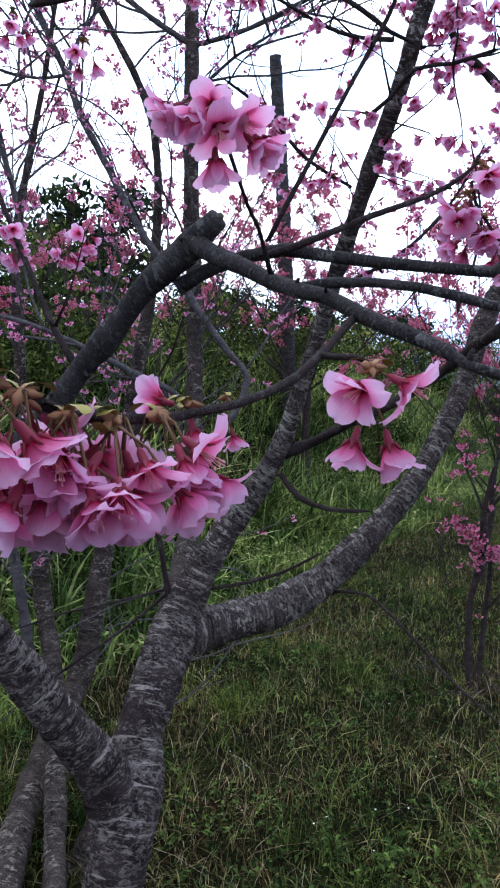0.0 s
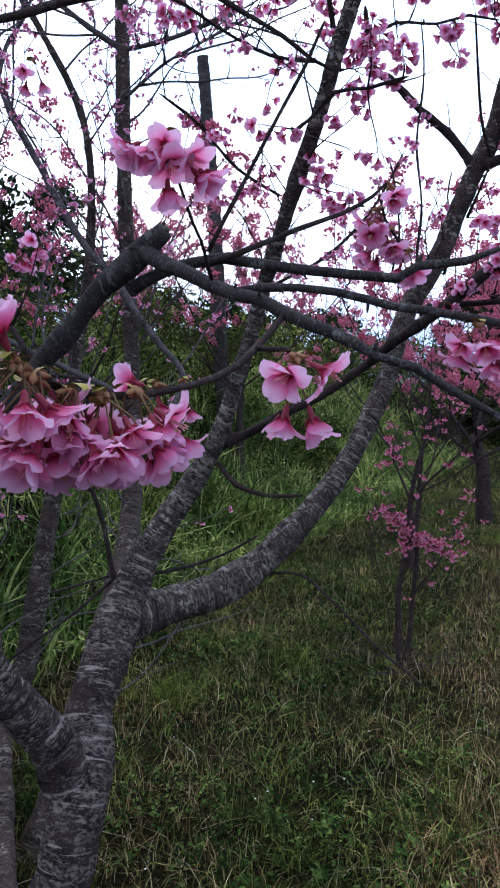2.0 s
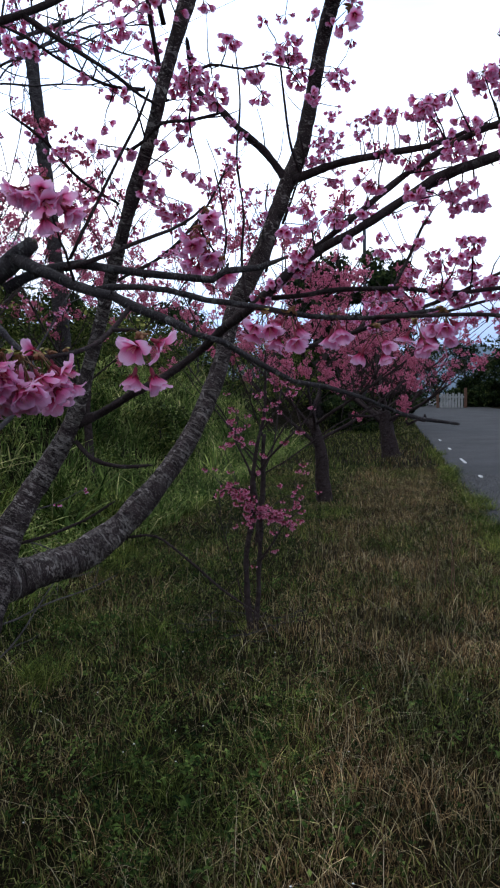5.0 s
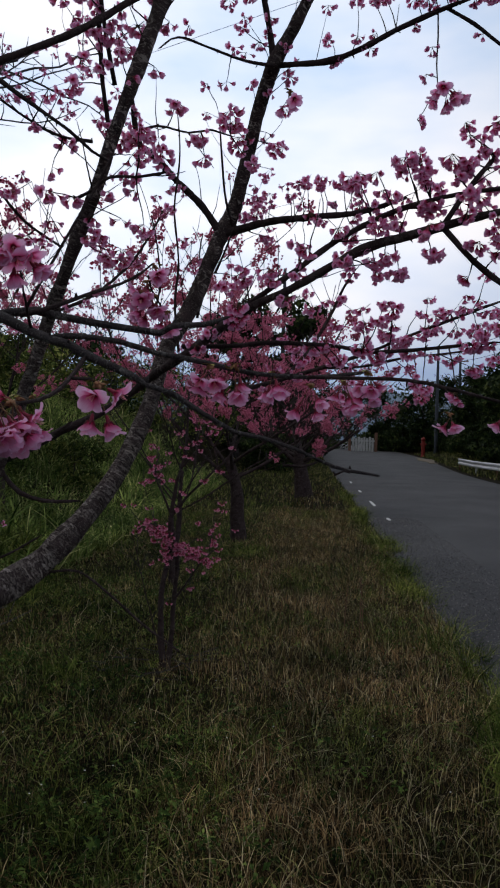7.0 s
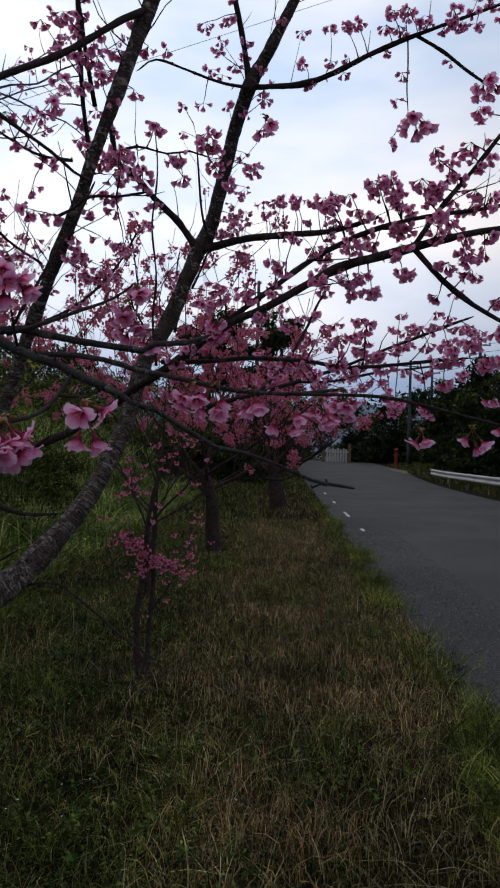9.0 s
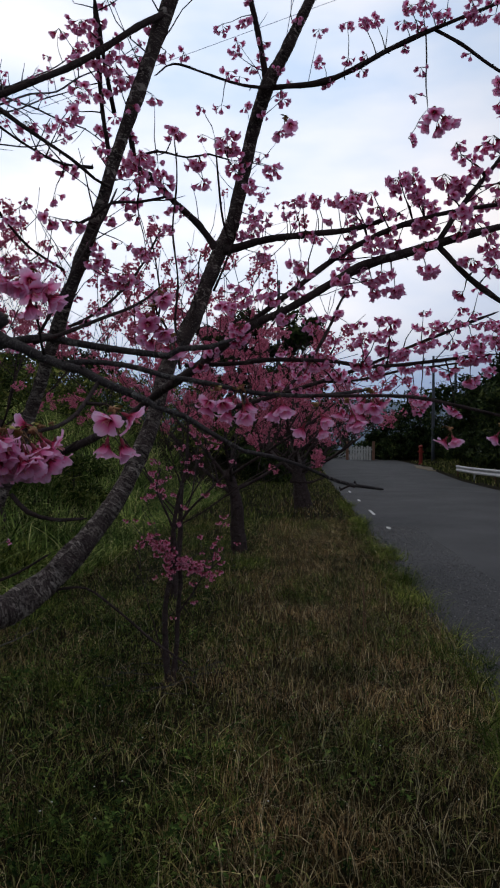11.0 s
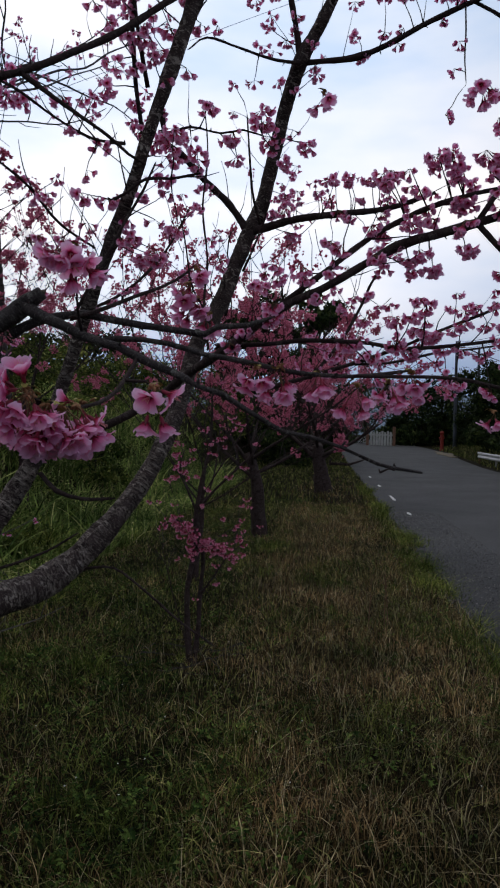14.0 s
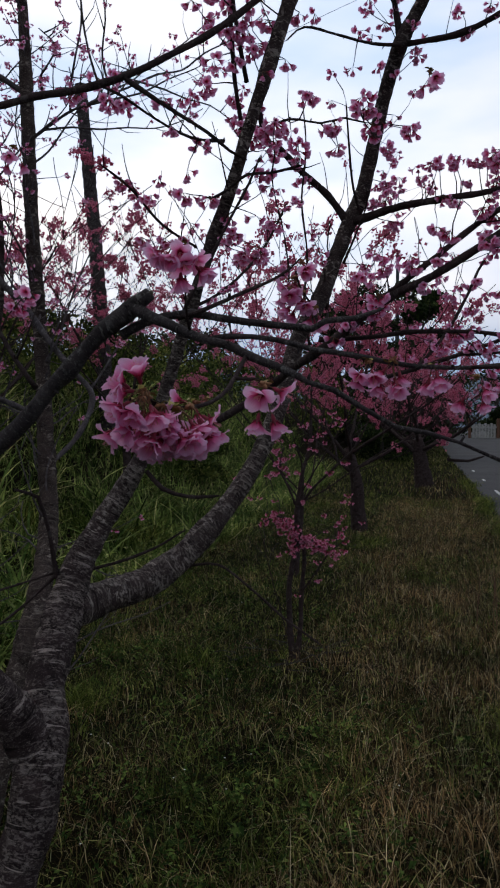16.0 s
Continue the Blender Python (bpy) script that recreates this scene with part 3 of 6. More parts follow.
def hero_cluster(tree, place, count, seed, spread, size, ways=()):
    """A near cluster whose flowers are parts of their own. ways: hanging directions and stalk lengths (0, 1, 2) to use first."""
    rnd = random.Random(seed)
    ob = part("blossom_spur", spur_bmesh(rnd, size), [BUD_SCALE, YOUNG_LEAF], tree, "cluster of drooping pink cherry blossoms")
    ob.matrix_basis = Matrix.Translation(place)
    for k in range(count):
        stalk = rnd.choice((1, 1, 2, 2))
        if k < len(ways):
            d, stalk = Vector(ways[k][:3]), ways[k][3]
        else:
            a = 2.399 * k + rnd.uniform(-0.3, 0.3)
            r = spread * math.sqrt((k + 0.5) / count)
            d = Vector((math.cos(a) * r, math.sin(a) * r, -1 + 0.35 * r * r))
        f = new("flower", NEAR_FLOWERS[stalk][rnd.randrange(6)])
        f.parent = ob
        start = Vector((rnd.uniform(-1, 1), rnd.uniform(-1, 1), rnd.uniform(-0.6, 0.2))) * 0.005 * size
        s = size * rnd.uniform(0.92, 1.08)
        f.matrix_basis = Matrix.Translation(start) @ aim(d.normalized(), rnd.uniform(0, 6.28)) @ Matrix.Diagonal((s, s, s, 1))
    return ob


MID_FLOWERS = [flower_mesh(70 + k, 1, 0.74, (-0.50, -0.30, -0.15, 0.0)[k % 4], 0.013 + 0.002 * (k % 5)) for k in range(8)]
BACK_FLOWERS = [flower_mesh(90 + k, 0, 0.62, (-0.50, -0.30, -0.15, 0.0)[k % 4], 0.013 + 0.002 * (k % 5)) for k in range(8)]
YOUNG_FLOWERS = [flower_mesh(120 + k, 0, 0.76, (-0.60, -0.45, -0.35, -0.2)[k % 4], 0.010 + 0.002 * (k % 4)) for k in range(8)]
SINGLE = collections.Counter()
JOINED = collections.defaultdict(list)


def small_cluster(tree, place, rnd, size=1.0, more=0):
    """Two to six flowers at one spur: parts of their own on the first few hundred, the rest gathered for one joined part."""
    for k in range(max(1, rnd.choice((4, 5, 5, 6, 7)) + more)):
        a, r = rnd.uniform(0, 6.28), rnd.uniform(0.1, 1.5)
        d = Vector((math.cos(a) * r, math.sin(a) * r, -1 + 0.45 * r)).normalized()
        s = size * rnd.uniform(0.8, 1.15)
        m = Matrix.Translation(place) @ aim(d, rnd.uniform(0, 6.28)) @ Matrix.Diagonal((s, s, s, 1))
        me = (MID_FLOWERS if tree == cherry_tree else YOUNG_FLOWERS if tree == sapling else BACK_FLOWERS)[rnd.randrange(8)]
        if tree == cherry_tree and place[1] < 1.5 and SINGLE[tree.name] < 300:
            SINGLE[tree.name] += 1
            ob = new("flower", me)
            attach(ob, tree)
            ob.matrix_basis = m
        else:
            JOINED[tree.name].append((me, m))


def flower_arrays(me):
    me.calc_loop_triangles()
    n = len(me.loop_triangles)
    loops, poly = np.empty(n * 3, np.int32), np.empty(n, np.int32)
    me.loop_triangles.foreach_get("loops", loops)
    me.loop_triangles.foreach_get("polygon_index", poly)
    co, vi = np.empty(len(me.vertices) * 3, np.float32), np.empty(len(me.loops), np.int32)
    me.vertices.foreach_get("co", co)
    me.loops.foreach_get("vertex_index", vi)
    uv, mi = np.empty(len(me.loops) * 2, np.float32), np.empty(len(me.polygons), np.int32)
    me.uv_layers[0].data.foreach_get("uv", uv)
    me.polygons.foreach_get("material_index", mi)
    uvs = np.zeros((len(me.vertices), 2), np.float32)
    uvs[vi] = uv.reshape(-1, 2)
    return co.reshape(-1, 3), vi[loops].reshape(-1, 3), uvs, mi[poly]


def join_flowers(tree):
    """All the gathered flowers of a tree as one part."""
    kinds = {}
    verts, faces, uvs, mats, at = [], [], [], [], 0
    for me, m in JOINED[tree.name]:
        if me.name not in kinds:
            kinds[me.name] = flower_arrays(me)
        co, tri, uv, mi = kinds[me.name]
        mm = np.array(m)
        verts.append(co @ mm[:3, :3].T + mm[:3, 3])
        faces.append(tri + at)
        uvs.append(uv)
        mats.append(mi)
        at += len(co)
    if at:
        ob = fast_mesh("blossom", np.concatenate(verts), np.concatenate(faces), [PETAL_YOUNG if tree == sapling else PETAL, *FLOWER_MATS[1:]], tree, np.concatenate(uvs), np.concatenate(mats), True)
        tagged(ob, kind="stuff")


def side_twig(tree, start, direction, length, radius, rnd, flowers, size=1.0, rich=0):
    """A thin side shoot with a few clusters along it."""
    d = Vector(direction).normalized()
    p, rows = Vector(start), []
    n = max(3, int(length / 0.05))
    for k in range(n + 1):
        rows.append((*p, radius * (1 - 0.65 * k / n)))
        d = (d + Vector((rnd.uniform(-1, 1), rnd.uniform(-1, 1), rnd.uniform(-1, 1) + 0.25)) * 0.3).normalized()
        p = p + d * (length / n)
    bm = bmesh.new()
    line = tube(bm, rows, 5, 0.03, 0.0)
    part("twig", bm, BARK_GLARE if tree.name in GREY_TREES else BARK_TWIG, tree)
    for k in range(flowers):
        t = 1.0 if k == 0 else rnd.uniform(0.25, 1.0)
        q = line[min(len(line) - 1, int(t * (len(line) - 1)))]
        small_cluster(tree, q[:3], rnd, size, rich)


def ramify(tree, line, seed, count, length, radius, a=0.2, b=1.0, up=0.5):
    """Side branches off a stem, with their own bends. Returns their lines."""
    rnd, made = random.Random(seed), []
    for k in range(count):
        t = a + (b - a) * (k + rnd.random()) / count
        i = min(len(line) - 2, int(t * (len(line) - 1)))
        ahead = Vector(line[i + 1, :3] - line[i, :3]).normalized()
        w = Vector((rnd.uniform(-1, 1), rnd.uniform(-1, 1), rnd.uniform(-1, 1)))
        w = (w - ahead * w.dot(ahead)).normalized()
        d = (w + ahead * rnd.uniform(0.3, 0.9) + Vector((0, 0, up))).normalized()
        p, rows, long = Vector(line[i, :3]), [], length * rnd.uniform(0.6, 1.3)
        for j in range(7):
            rows.append((*p, radius * (1 - 0.11 * j)))
            d = (d + Vector((rnd.uniform(-1, 1), rnd.uniform(-1, 1), rnd.uniform(-0.8, 1))) * 0.33).normalized()
            p = p + d * long / 6
        bm = bmesh.new()
        made.append(tube(bm, rows, 6, 0.04, 0.1))
        part("branch", bm, BARK_GLARE if tree.name in GREY_TREES else BARK_DARK, tree)
    return made


def dress(tree, line, seed, gap, length, flowers, a=0.1, b=1.0, up=0.4, size=1.0, spur=0.4, radius=0.0022, rich=0):
    """Side shoots and sessile clusters along a stretch of a stem."""
    rnd = random.Random(seed)
    seg = np.linalg.norm(np.diff(line[:, :3], axis=0), axis=1)
    run = np.concatenate([[0], np.cumsum(seg)])
    total, s = run[-1], run[-1] * a
    while s < total * b:
        k = min(len(line) - 2, int(np.searchsorted(run, s)))
        p, ahead = Vector(line[k, :3]), Vector(line[k + 1, :3] - line[k, :3]).normalized()
        w = Vector((rnd.uniform(-1, 1), rnd.uniform(-1, 1), rnd.uniform(-1, 1)))
        w = (w - ahead * w.dot(ahead)).normalized()
        if rnd.random() < spur:
            small_cluster(tree, p + w * line[k, 3], rnd, size, 1 + rich)
        else:
            d = w + ahead * rnd.uniform(0.1, 0.9) + Vector((0, 0, up))
            side_twig(tree, p + w * line[k, 3] * 0.5, d, length * rnd.uniform(0.4, 1.2), radius * rnd.uniform(0.7, 1.2), rnd, rnd.choice(flowers), size, rich)
        s += gap * rnd.uniform(0.5, 1.6)


BUNCH_RND = random.Random(31)


def bunch(tree, place, count):
    """A hanging bunch of flowers, on a thin crooked shoot from the nearest twig."""
    rnd, best = BUNCH_RND, None
    for name, line in LINES[tree.name]:
        d = np.linalg.norm(line[:, :3] - np.array(place), axis=1)
        k = int(d.argmin())
        if best is None or d[k] < best[0]:
            best = (d[k], line[k])
    gap, row = best
    start = Vector(row[:3])
    if gap > 0.13:
        place = start.lerp(place, 0.13 / gap)
        gap = 0.13
    if gap > 0.02:
        side = Vector((rnd.uniform(-1, 1), rnd.uniform(-1, 1), rnd.uniform(-0.3, 1))) * gap * 0.05
        rows = [(*start, min(0.0024, float(row[3]) * 0.6)), (*(start.lerp(place, 0.35) + side), 0.0018), (*(start.lerp(place, 0.7) - side * 0.5), 0.0015), (*place, 0.0011)]
        bm = bmesh.new()
        tube(bm, rows, 5, 0.02, 0.15, 0, 0.001)
        part("twig", bm, BARK_GLARE if tree.name in GREY_TREES else BARK_TWIG, tree)
    small_cluster(tree, place, rnd, 1.12, count - 3)
    if count > 3:
        small_cluster(tree, place + Vector((rnd.uniform(-1, 1), rnd.uniform(-1, 1), rnd.uniform(-1, 0.6))) * 0.016, rnd, 1.0, -1)


# ---------------------------------------------------------------- the trees by the camera
cherry_tree = thing("cherry_tree", (-0.238, 1.94, 0.0), "flowering cherry tree with ringed grey bark on the grass verge", "tree", "cherry trees along the verge")
background_cherry = thing("slender_cherry_tree", (-0.42, 2.45, 0.0), "slender dark-stemmed cherry tree with sparse pink blossom", "tree", "cherry trees along the verge")
multi_stem_cherry = thing("multi_stem_cherry_tree", (-0.75, 2.95, 0.0), "several-stemmed cherry tree with bare grey stems", "tree", "cherry trees along the verge")
cut_trunk = thing("dead_tree_trunk", (0.4, 11.5, 1.2), "bare dead trunk sawn off flat at the top", "tree trunk")
sapling = thing("young_cherry_tree", (1.23, 4.42, 0.0), "young cherry tree with two thin stems and pink blossom", "tree", "cherry trees along the verge")

limb(cherry_tree, "trunk", [
    (-0.330, 1.450, -0.050, 0.1000), (-0.290, 1.460, 0.130, 0.0800), (-0.210, 1.480, 0.370, 0.0679), (-0.148, 1.510, 0.540, 0.0655),
    (-0.125, 1.540, 0.660, 0.0665), (-0.117, 1.570, 0.743, 0.0703), (-0.108, 1.610, 0.805, 0.0665), (-0.112, 1.660, 0.883, 0.0579),
    (-0.089, 1.750, 0.999, 0.0590), (-0.062, 1.830, 1.096, 0.0560), (-0.043, 1.860, 1.155, 0.0500), (-0.026, 1.875, 1.196, 0.0420),
])
limb(cherry_tree, "limb", [
    (-0.070, 1.840, 1.067, 0.0526), (-0.043, 1.870, 1.159, 0.0491), (0.009, 1.900, 1.268, 0.0403), (0.086, 1.920, 1.388, 0.0351),
    (0.160, 1.920, 1.511, 0.0286), (0.206, 1.880, 1.632, 0.0232), (0.244, 1.830, 1.760, 0.0213), (0.274, 1.780, 1.865, 0.0200),
    (0.303, 1.720, 1.974, 0.0192), (0.329, 1.670, 2.058, 0.0190), (0.358, 1.620, 2.152, 0.0207), (0.393, 1.570, 2.256, 0.0193),
    (0.418, 1.530, 2.339, 0.0182), (0.438, 1.500, 2.420, 0.0177), (0.568, 1.480, 2.827, 0.0227), (0.613, 1.470, 2.969, 0.0200),
    (0.652, 1.460, 3.119, 0.0172),
])
limb(cherry_tree, "limb", [
    (-0.059, 1.830, 1.062, 0.0566), (-0.022, 1.875, 1.065, 0.0606), (0.021, 1.910, 1.068, 0.0561), (0.078, 1.950, 1.078, 0.0528),
    (0.197, 2.020, 1.105, 0.0530), (0.306, 2.060, 1.172, 0.0454), (0.400, 2.090, 1.261, 0.0430), (0.497, 2.130, 1.364, 0.0351),
    (0.579, 2.170, 1.479, 0.0330), (0.645, 2.200, 1.602, 0.0321), (0.695, 2.230, 1.713, 0.0312), (0.731, 2.250, 1.833, 0.0301),
    (0.780, 2.280, 1.973, 0.0330), (0.875, 2.300, 2.139, 0.0318), (0.935, 2.310, 2.294, 0.0305), (0.991, 2.320, 2.430, 0.0306),
    (1.040, 2.300, 2.546, 0.0292), (1.066, 2.250, 2.720, 0.0278), (1.082, 2.170, 2.875, 0.0272), (1.107, 2.080, 3.019, 0.0275),
    (1.168, 2.020, 3.157, 0.0232), (1.236, 1.970, 3.321, 0.0200), (1.302, 1.920, 3.504, 0.0169),
])
limb(cherry_tree, "limb", [
    (-0.123, 1.570, 0.730, 0.0634), (-0.147, 1.560, 0.796, 0.0630), (-0.174, 1.550, 0.856, 0.0570), (-0.219, 1.540, 0.911, 0.0522),
    (-0.275, 1.500, 1.008, 0.0454), (-0.338, 1.470, 1.107, 0.0423), (-0.405, 1.430, 1.205, 0.0401), (-0.497, 1.360, 1.320, 0.0343),
    (-0.380, 1.200, 1.364, 0.0248), (-0.308, 1.100, 1.446, 0.0193), (-0.241, 1.000, 1.531, 0.0124), (-0.210, 0.950, 1.605, 0.0092),
])
limb(cherry_tree, "branch", [
    (-0.343, 1.150, 1.395, 0.0210), (-0.277, 1.060, 1.450, 0.0187), (-0.191, 1.000, 1.513, 0.0175), (-0.124, 0.960, 1.580, 0.0152),
    (-0.092, 0.945, 1.610, 0.0150), (-0.060, 0.930, 1.642, 0.0166), (-0.020, 0.914, 1.692, 0.0144), (0.012, 0.900, 1.724, 0.0158),
    (0.057, 0.880, 1.776, 0.0142), (0.086, 0.870, 1.801, 0.0166), (0.108, 0.860, 1.816, 0.0170), (0.128, 0.850, 1.834, 0.0138),
    (0.143, 0.840, 1.844, 0.0126), (0.152, 0.835, 1.851, 0.0136),
])
limb(cherry_tree, "branch", [
    (0.120, 0.850, 1.829, 0.0104), (0.152, 0.820, 1.808, 0.0099), (0.183, 0.800, 1.793, 0.0094), (0.214, 0.770, 1.774, 0.0090),
    (0.247, 0.730, 1.758, 0.0082), (0.267, 0.710, 1.751, 0.0084), (0.292, 0.680, 1.732, 0.0084), (0.311, 0.660, 1.721, 0.0073),
    (0.336, 0.640, 1.709, 0.0061), (0.354, 0.620, 1.698, 0.0051), (0.368, 0.610, 1.688, 0.0041), (0.412, 0.620, 1.677, 0.0051),
    (0.463, 0.630, 1.648, 0.0044), (0.513, 0.630, 1.623, 0.0041), (0.565, 0.630, 1.614, 0.0037), (0.618, 0.630, 1.598, 0.0033),
    (0.690, 0.640, 1.571, 0.0036), (0.758, 0.655, 1.560, 0.0032), (0.798, 0.675, 1.554, 0.0026),
])
limb(cherry_tree, "branch", [
    (0.102, 0.870, 1.781, 0.0096), (0.121, 0.870, 1.794, 0.0089), (0.146, 0.870, 1.807, 0.0086), (0.178, 0.860, 1.815, 0.0078),
    (0.222, 0.850, 1.821, 0.0074), (0.271, 0.840, 1.813, 0.0066), (0.318, 0.830, 1.806, 0.0065), (0.374, 0.820, 1.799, 0.0064),
    (0.430, 0.810, 1.794, 0.0060), (0.451, 0.800, 1.807, 0.0056), (0.506, 0.790, 1.811, 0.0042), (0.551, 0.780, 1.828, 0.0028),
])
limb(cherry_tree, "branch", [
    (0.239, 0.740, 1.762, 0.0053), (0.268, 0.740, 1.768, 0.0058), (0.308, 0.730, 1.767, 0.0054), (0.347, 0.720, 1.762, 0.0050),
    (0.380, 0.710, 1.754, 0.0050), (0.403, 0.700, 1.746, 0.0046), (0.438, 0.697, 1.742, 0.0048), (0.490, 0.690, 1.733, 0.0045),
    (0.556, 0.680, 1.722, 0.0042), (0.655, 0.670, 1.719, 0.0038), (0.758, 0.660, 1.731, 0.0039),
])
limb(cherry_tree, "twig", [
    (0.290, 0.680, 1.730, 0.0042), (0.267, 0.630, 1.698, 0.0036), (0.247, 0.580, 1.674, 0.0030), (0.232, 0.540, 1.663, 0.0028),
    (0.216, 0.500, 1.654, 0.0027), (0.202, 0.470, 1.649, 0.0026), (0.186, 0.450, 1.645, 0.0027), (0.165, 0.430, 1.643, 0.0027),
    (0.147, 0.410, 1.644, 0.0030), (0.136, 0.400, 1.649, 0.0031), (0.129, 0.390, 1.655, 0.0026),
])
limb(cherry_tree, "twig", [
    (0.214, 0.770, 1.776, 0.0032), (0.207, 0.760, 1.799, 0.0026), (0.203, 0.730, 1.813, 0.0022), (0.198, 0.680, 1.819, 0.0018),
    (0.193, 0.630, 1.829, 0.0018), (0.188, 0.600, 1.841, 0.0016), (0.178, 0.590, 1.869, 0.0016),
])
limb(cherry_tree, "twig", [
    (0.262, 0.617, 1.692, 0.0026), (0.276, 0.600, 1.690, 0.0022), (0.288, 0.586, 1.689, 0.0020), (0.296, 0.577, 1.684, 0.0018),
])
limb(cherry_tree, "twig", [
    (0.430, 0.930, 1.920, 0.0020), (0.436, 0.930, 1.895, 0.0018), (0.452, 0.930, 1.870, 0.0016), (0.466, 0.930, 1.850, 0.0014),
])
limb(cherry_tree, "twig", [
    (0.197, 0.830, 1.808, 0.0048), (0.235, 0.830, 1.821, 0.0044), (0.314, 0.860, 1.861, 0.0036), (0.374, 0.900, 1.892, 0.0030),
    (0.418, 0.930, 1.924, 0.0024), (0.440, 0.930, 1.945, 0.0016),
])
limb(cherry_tree, "twig", [
    (0.207, 0.800, 1.819, 0.0029), (0.222, 0.800, 1.851, 0.0029), (0.243, 0.800, 1.893, 0.0026), (0.264, 0.800, 1.935, 0.0025),
    (0.285, 0.800, 1.976, 0.0025), (0.316, 0.800, 2.035, 0.0022), (0.336, 0.800, 2.084, 0.0019),
])
limb(cherry_tree, "twig", [
    (0.168, 1.920, 1.527, 0.0178), (0.262, 1.900, 1.566, 0.0140), (0.352, 1.860, 1.621, 0.0137), (0.438, 1.820, 1.665, 0.0127),
    (0.544, 1.750, 1.741, 0.0122), (0.599, 1.600, 1.800, 0.0142), (0.668, 1.480, 1.856, 0.0135), (0.767, 1.350, 1.948, 0.0120),
    (0.863, 1.250, 1.999, 0.0115), (1.026, 1.200, 2.101, 0.0120), (1.116, 1.120, 2.129, 0.0125), (1.181, 1.070, 2.147, 0.0131),
    (1.262, 1.030, 2.171, 0.0102), (1.354, 0.990, 2.193, 0.0087), (1.425, 0.960, 2.202, 0.0087), (1.541, 0.930, 2.221, 0.0073),
])
limb(cherry_tree, "twig", [
    (0.663, 1.490, 1.853, 0.0105), (0.747, 1.380, 1.939, 0.0093), (0.831, 1.320, 2.009, 0.0084), (1.008, 1.300, 2.150, 0.0079),
    (1.091, 1.260, 2.202, 0.0071), (1.175, 1.220, 2.239, 0.0071), (1.296, 1.180, 2.276, 0.0063), (1.419, 1.140, 2.299, 0.0063),
    (1.549, 1.100, 2.328, 0.0064), (1.670, 1.060, 2.351, 0.0048),
])
limb(cherry_tree, "twig", [
    (1.186, 1.070, 2.152, 0.0088), (1.239, 1.050, 2.240, 0.0066), (1.328, 1.030, 2.351, 0.0066), (1.409, 1.020, 2.460, 0.0060),
    (1.452, 1.000, 2.528, 0.0060), (1.540, 1.000, 2.654, 0.0053),
])
limb(cherry_tree, "twig", [
    (1.186, 1.070, 2.144, 0.0088), (1.255, 1.040, 2.063, 0.0073), (1.330, 1.020, 2.009, 0.0066), (1.406, 1.000, 1.969, 0.0059),
    (1.483, 0.980, 1.929, 0.0045),
])
limb(cherry_tree, "twig", [
    (1.002, 2.310, 2.436, 0.0186), (1.062, 2.250, 2.447, 0.0172), (1.146, 2.150, 2.459, 0.0158), (1.260, 2.020, 2.453, 0.0131),
    (1.393, 1.900, 2.454, 0.0107), (1.529, 1.800, 2.495, 0.0084),
])
limb(cherry_tree, "twig", [
    (0.993, 2.320, 2.432, 0.0186), (0.901, 2.320, 2.542, 0.0150), (0.789, 2.300, 2.621, 0.0135), (0.704, 2.280, 2.689, 0.0133),
    (0.642, 2.250, 2.710, 0.0119), (0.610, 2.200, 2.771, 0.0096), (0.588, 2.150, 2.851, 0.0083),
])
limb(cherry_tree, "twig", [
    (1.122, 2.070, 3.018, 0.0119), (1.282, 2.000, 3.030, 0.0119), (1.387, 1.920, 3.059, 0.0109), (1.487, 1.840, 3.108, 0.0100),
    (1.608, 1.760, 3.160, 0.0099), (1.691, 1.700, 3.187, 0.0073), (1.796, 1.640, 3.224, 0.0065), (1.970, 1.600, 3.307, 0.0058),
])
limb(cherry_tree, "twig", [
    (1.110, 2.080, 3.020, 0.0153), (1.083, 2.060, 3.113, 0.0130), (1.054, 2.040, 3.204, 0.0118), (1.021, 2.020, 3.292, 0.0106),
    (0.981, 2.000, 3.417, 0.0084),
])
limb(cherry_tree, "twig", [
    (1.638, 1.750, 3.171, 0.0085), (1.733, 1.720, 3.120, 0.0074), (1.850, 1.700, 3.052, 0.0064), (1.952, 1.660, 2.981, 0.0054),
    (2.072, 1.640, 2.944, 0.0043),
])
limb(cherry_tree, "twig", [
    (1.608, 1.760, 3.160, 0.0036), (1.604, 1.750, 3.061, 0.0027), (1.596, 1.740, 2.949, 0.0024), (1.603, 1.740, 2.866, 0.0018),
])
limb(cherry_tree, "twig", [
    (0.182, 1.900, 1.481, 0.0088), (0.232, 1.880, 1.426, 0.0080), (0.307, 1.860, 1.402, 0.0072), (0.412, 1.840, 1.403, 0.0049),
])
limb(cherry_tree, "twig", [
    (0.336, 2.050, 1.143, 0.0056), (0.427, 1.980, 1.155, 0.0046), (0.517, 1.900, 1.092, 0.0044), (0.609, 1.800, 1.015, 0.0042),
    (0.717, 1.720, 0.941, 0.0033),
])
limb(cherry_tree, "twig", [
    (-0.023, 1.900, 1.166, 0.0067), (0.083, 1.850, 1.199, 0.0051), (0.199, 1.800, 1.247, 0.0042), (0.294, 1.780, 1.306, 0.0034),
])
limb(cherry_tree, "twig", [
    (-0.089, 1.870, 1.126, 0.0085), (-0.103, 1.860, 1.201, 0.0080), (-0.115, 1.840, 1.295, 0.0074), (-0.130, 1.820, 1.366, 0.0070),
    (-0.143, 1.800, 1.412, 0.0068), (-0.169, 1.780, 1.427, 0.0056), (-0.208, 1.760, 1.441, 0.0044),
])
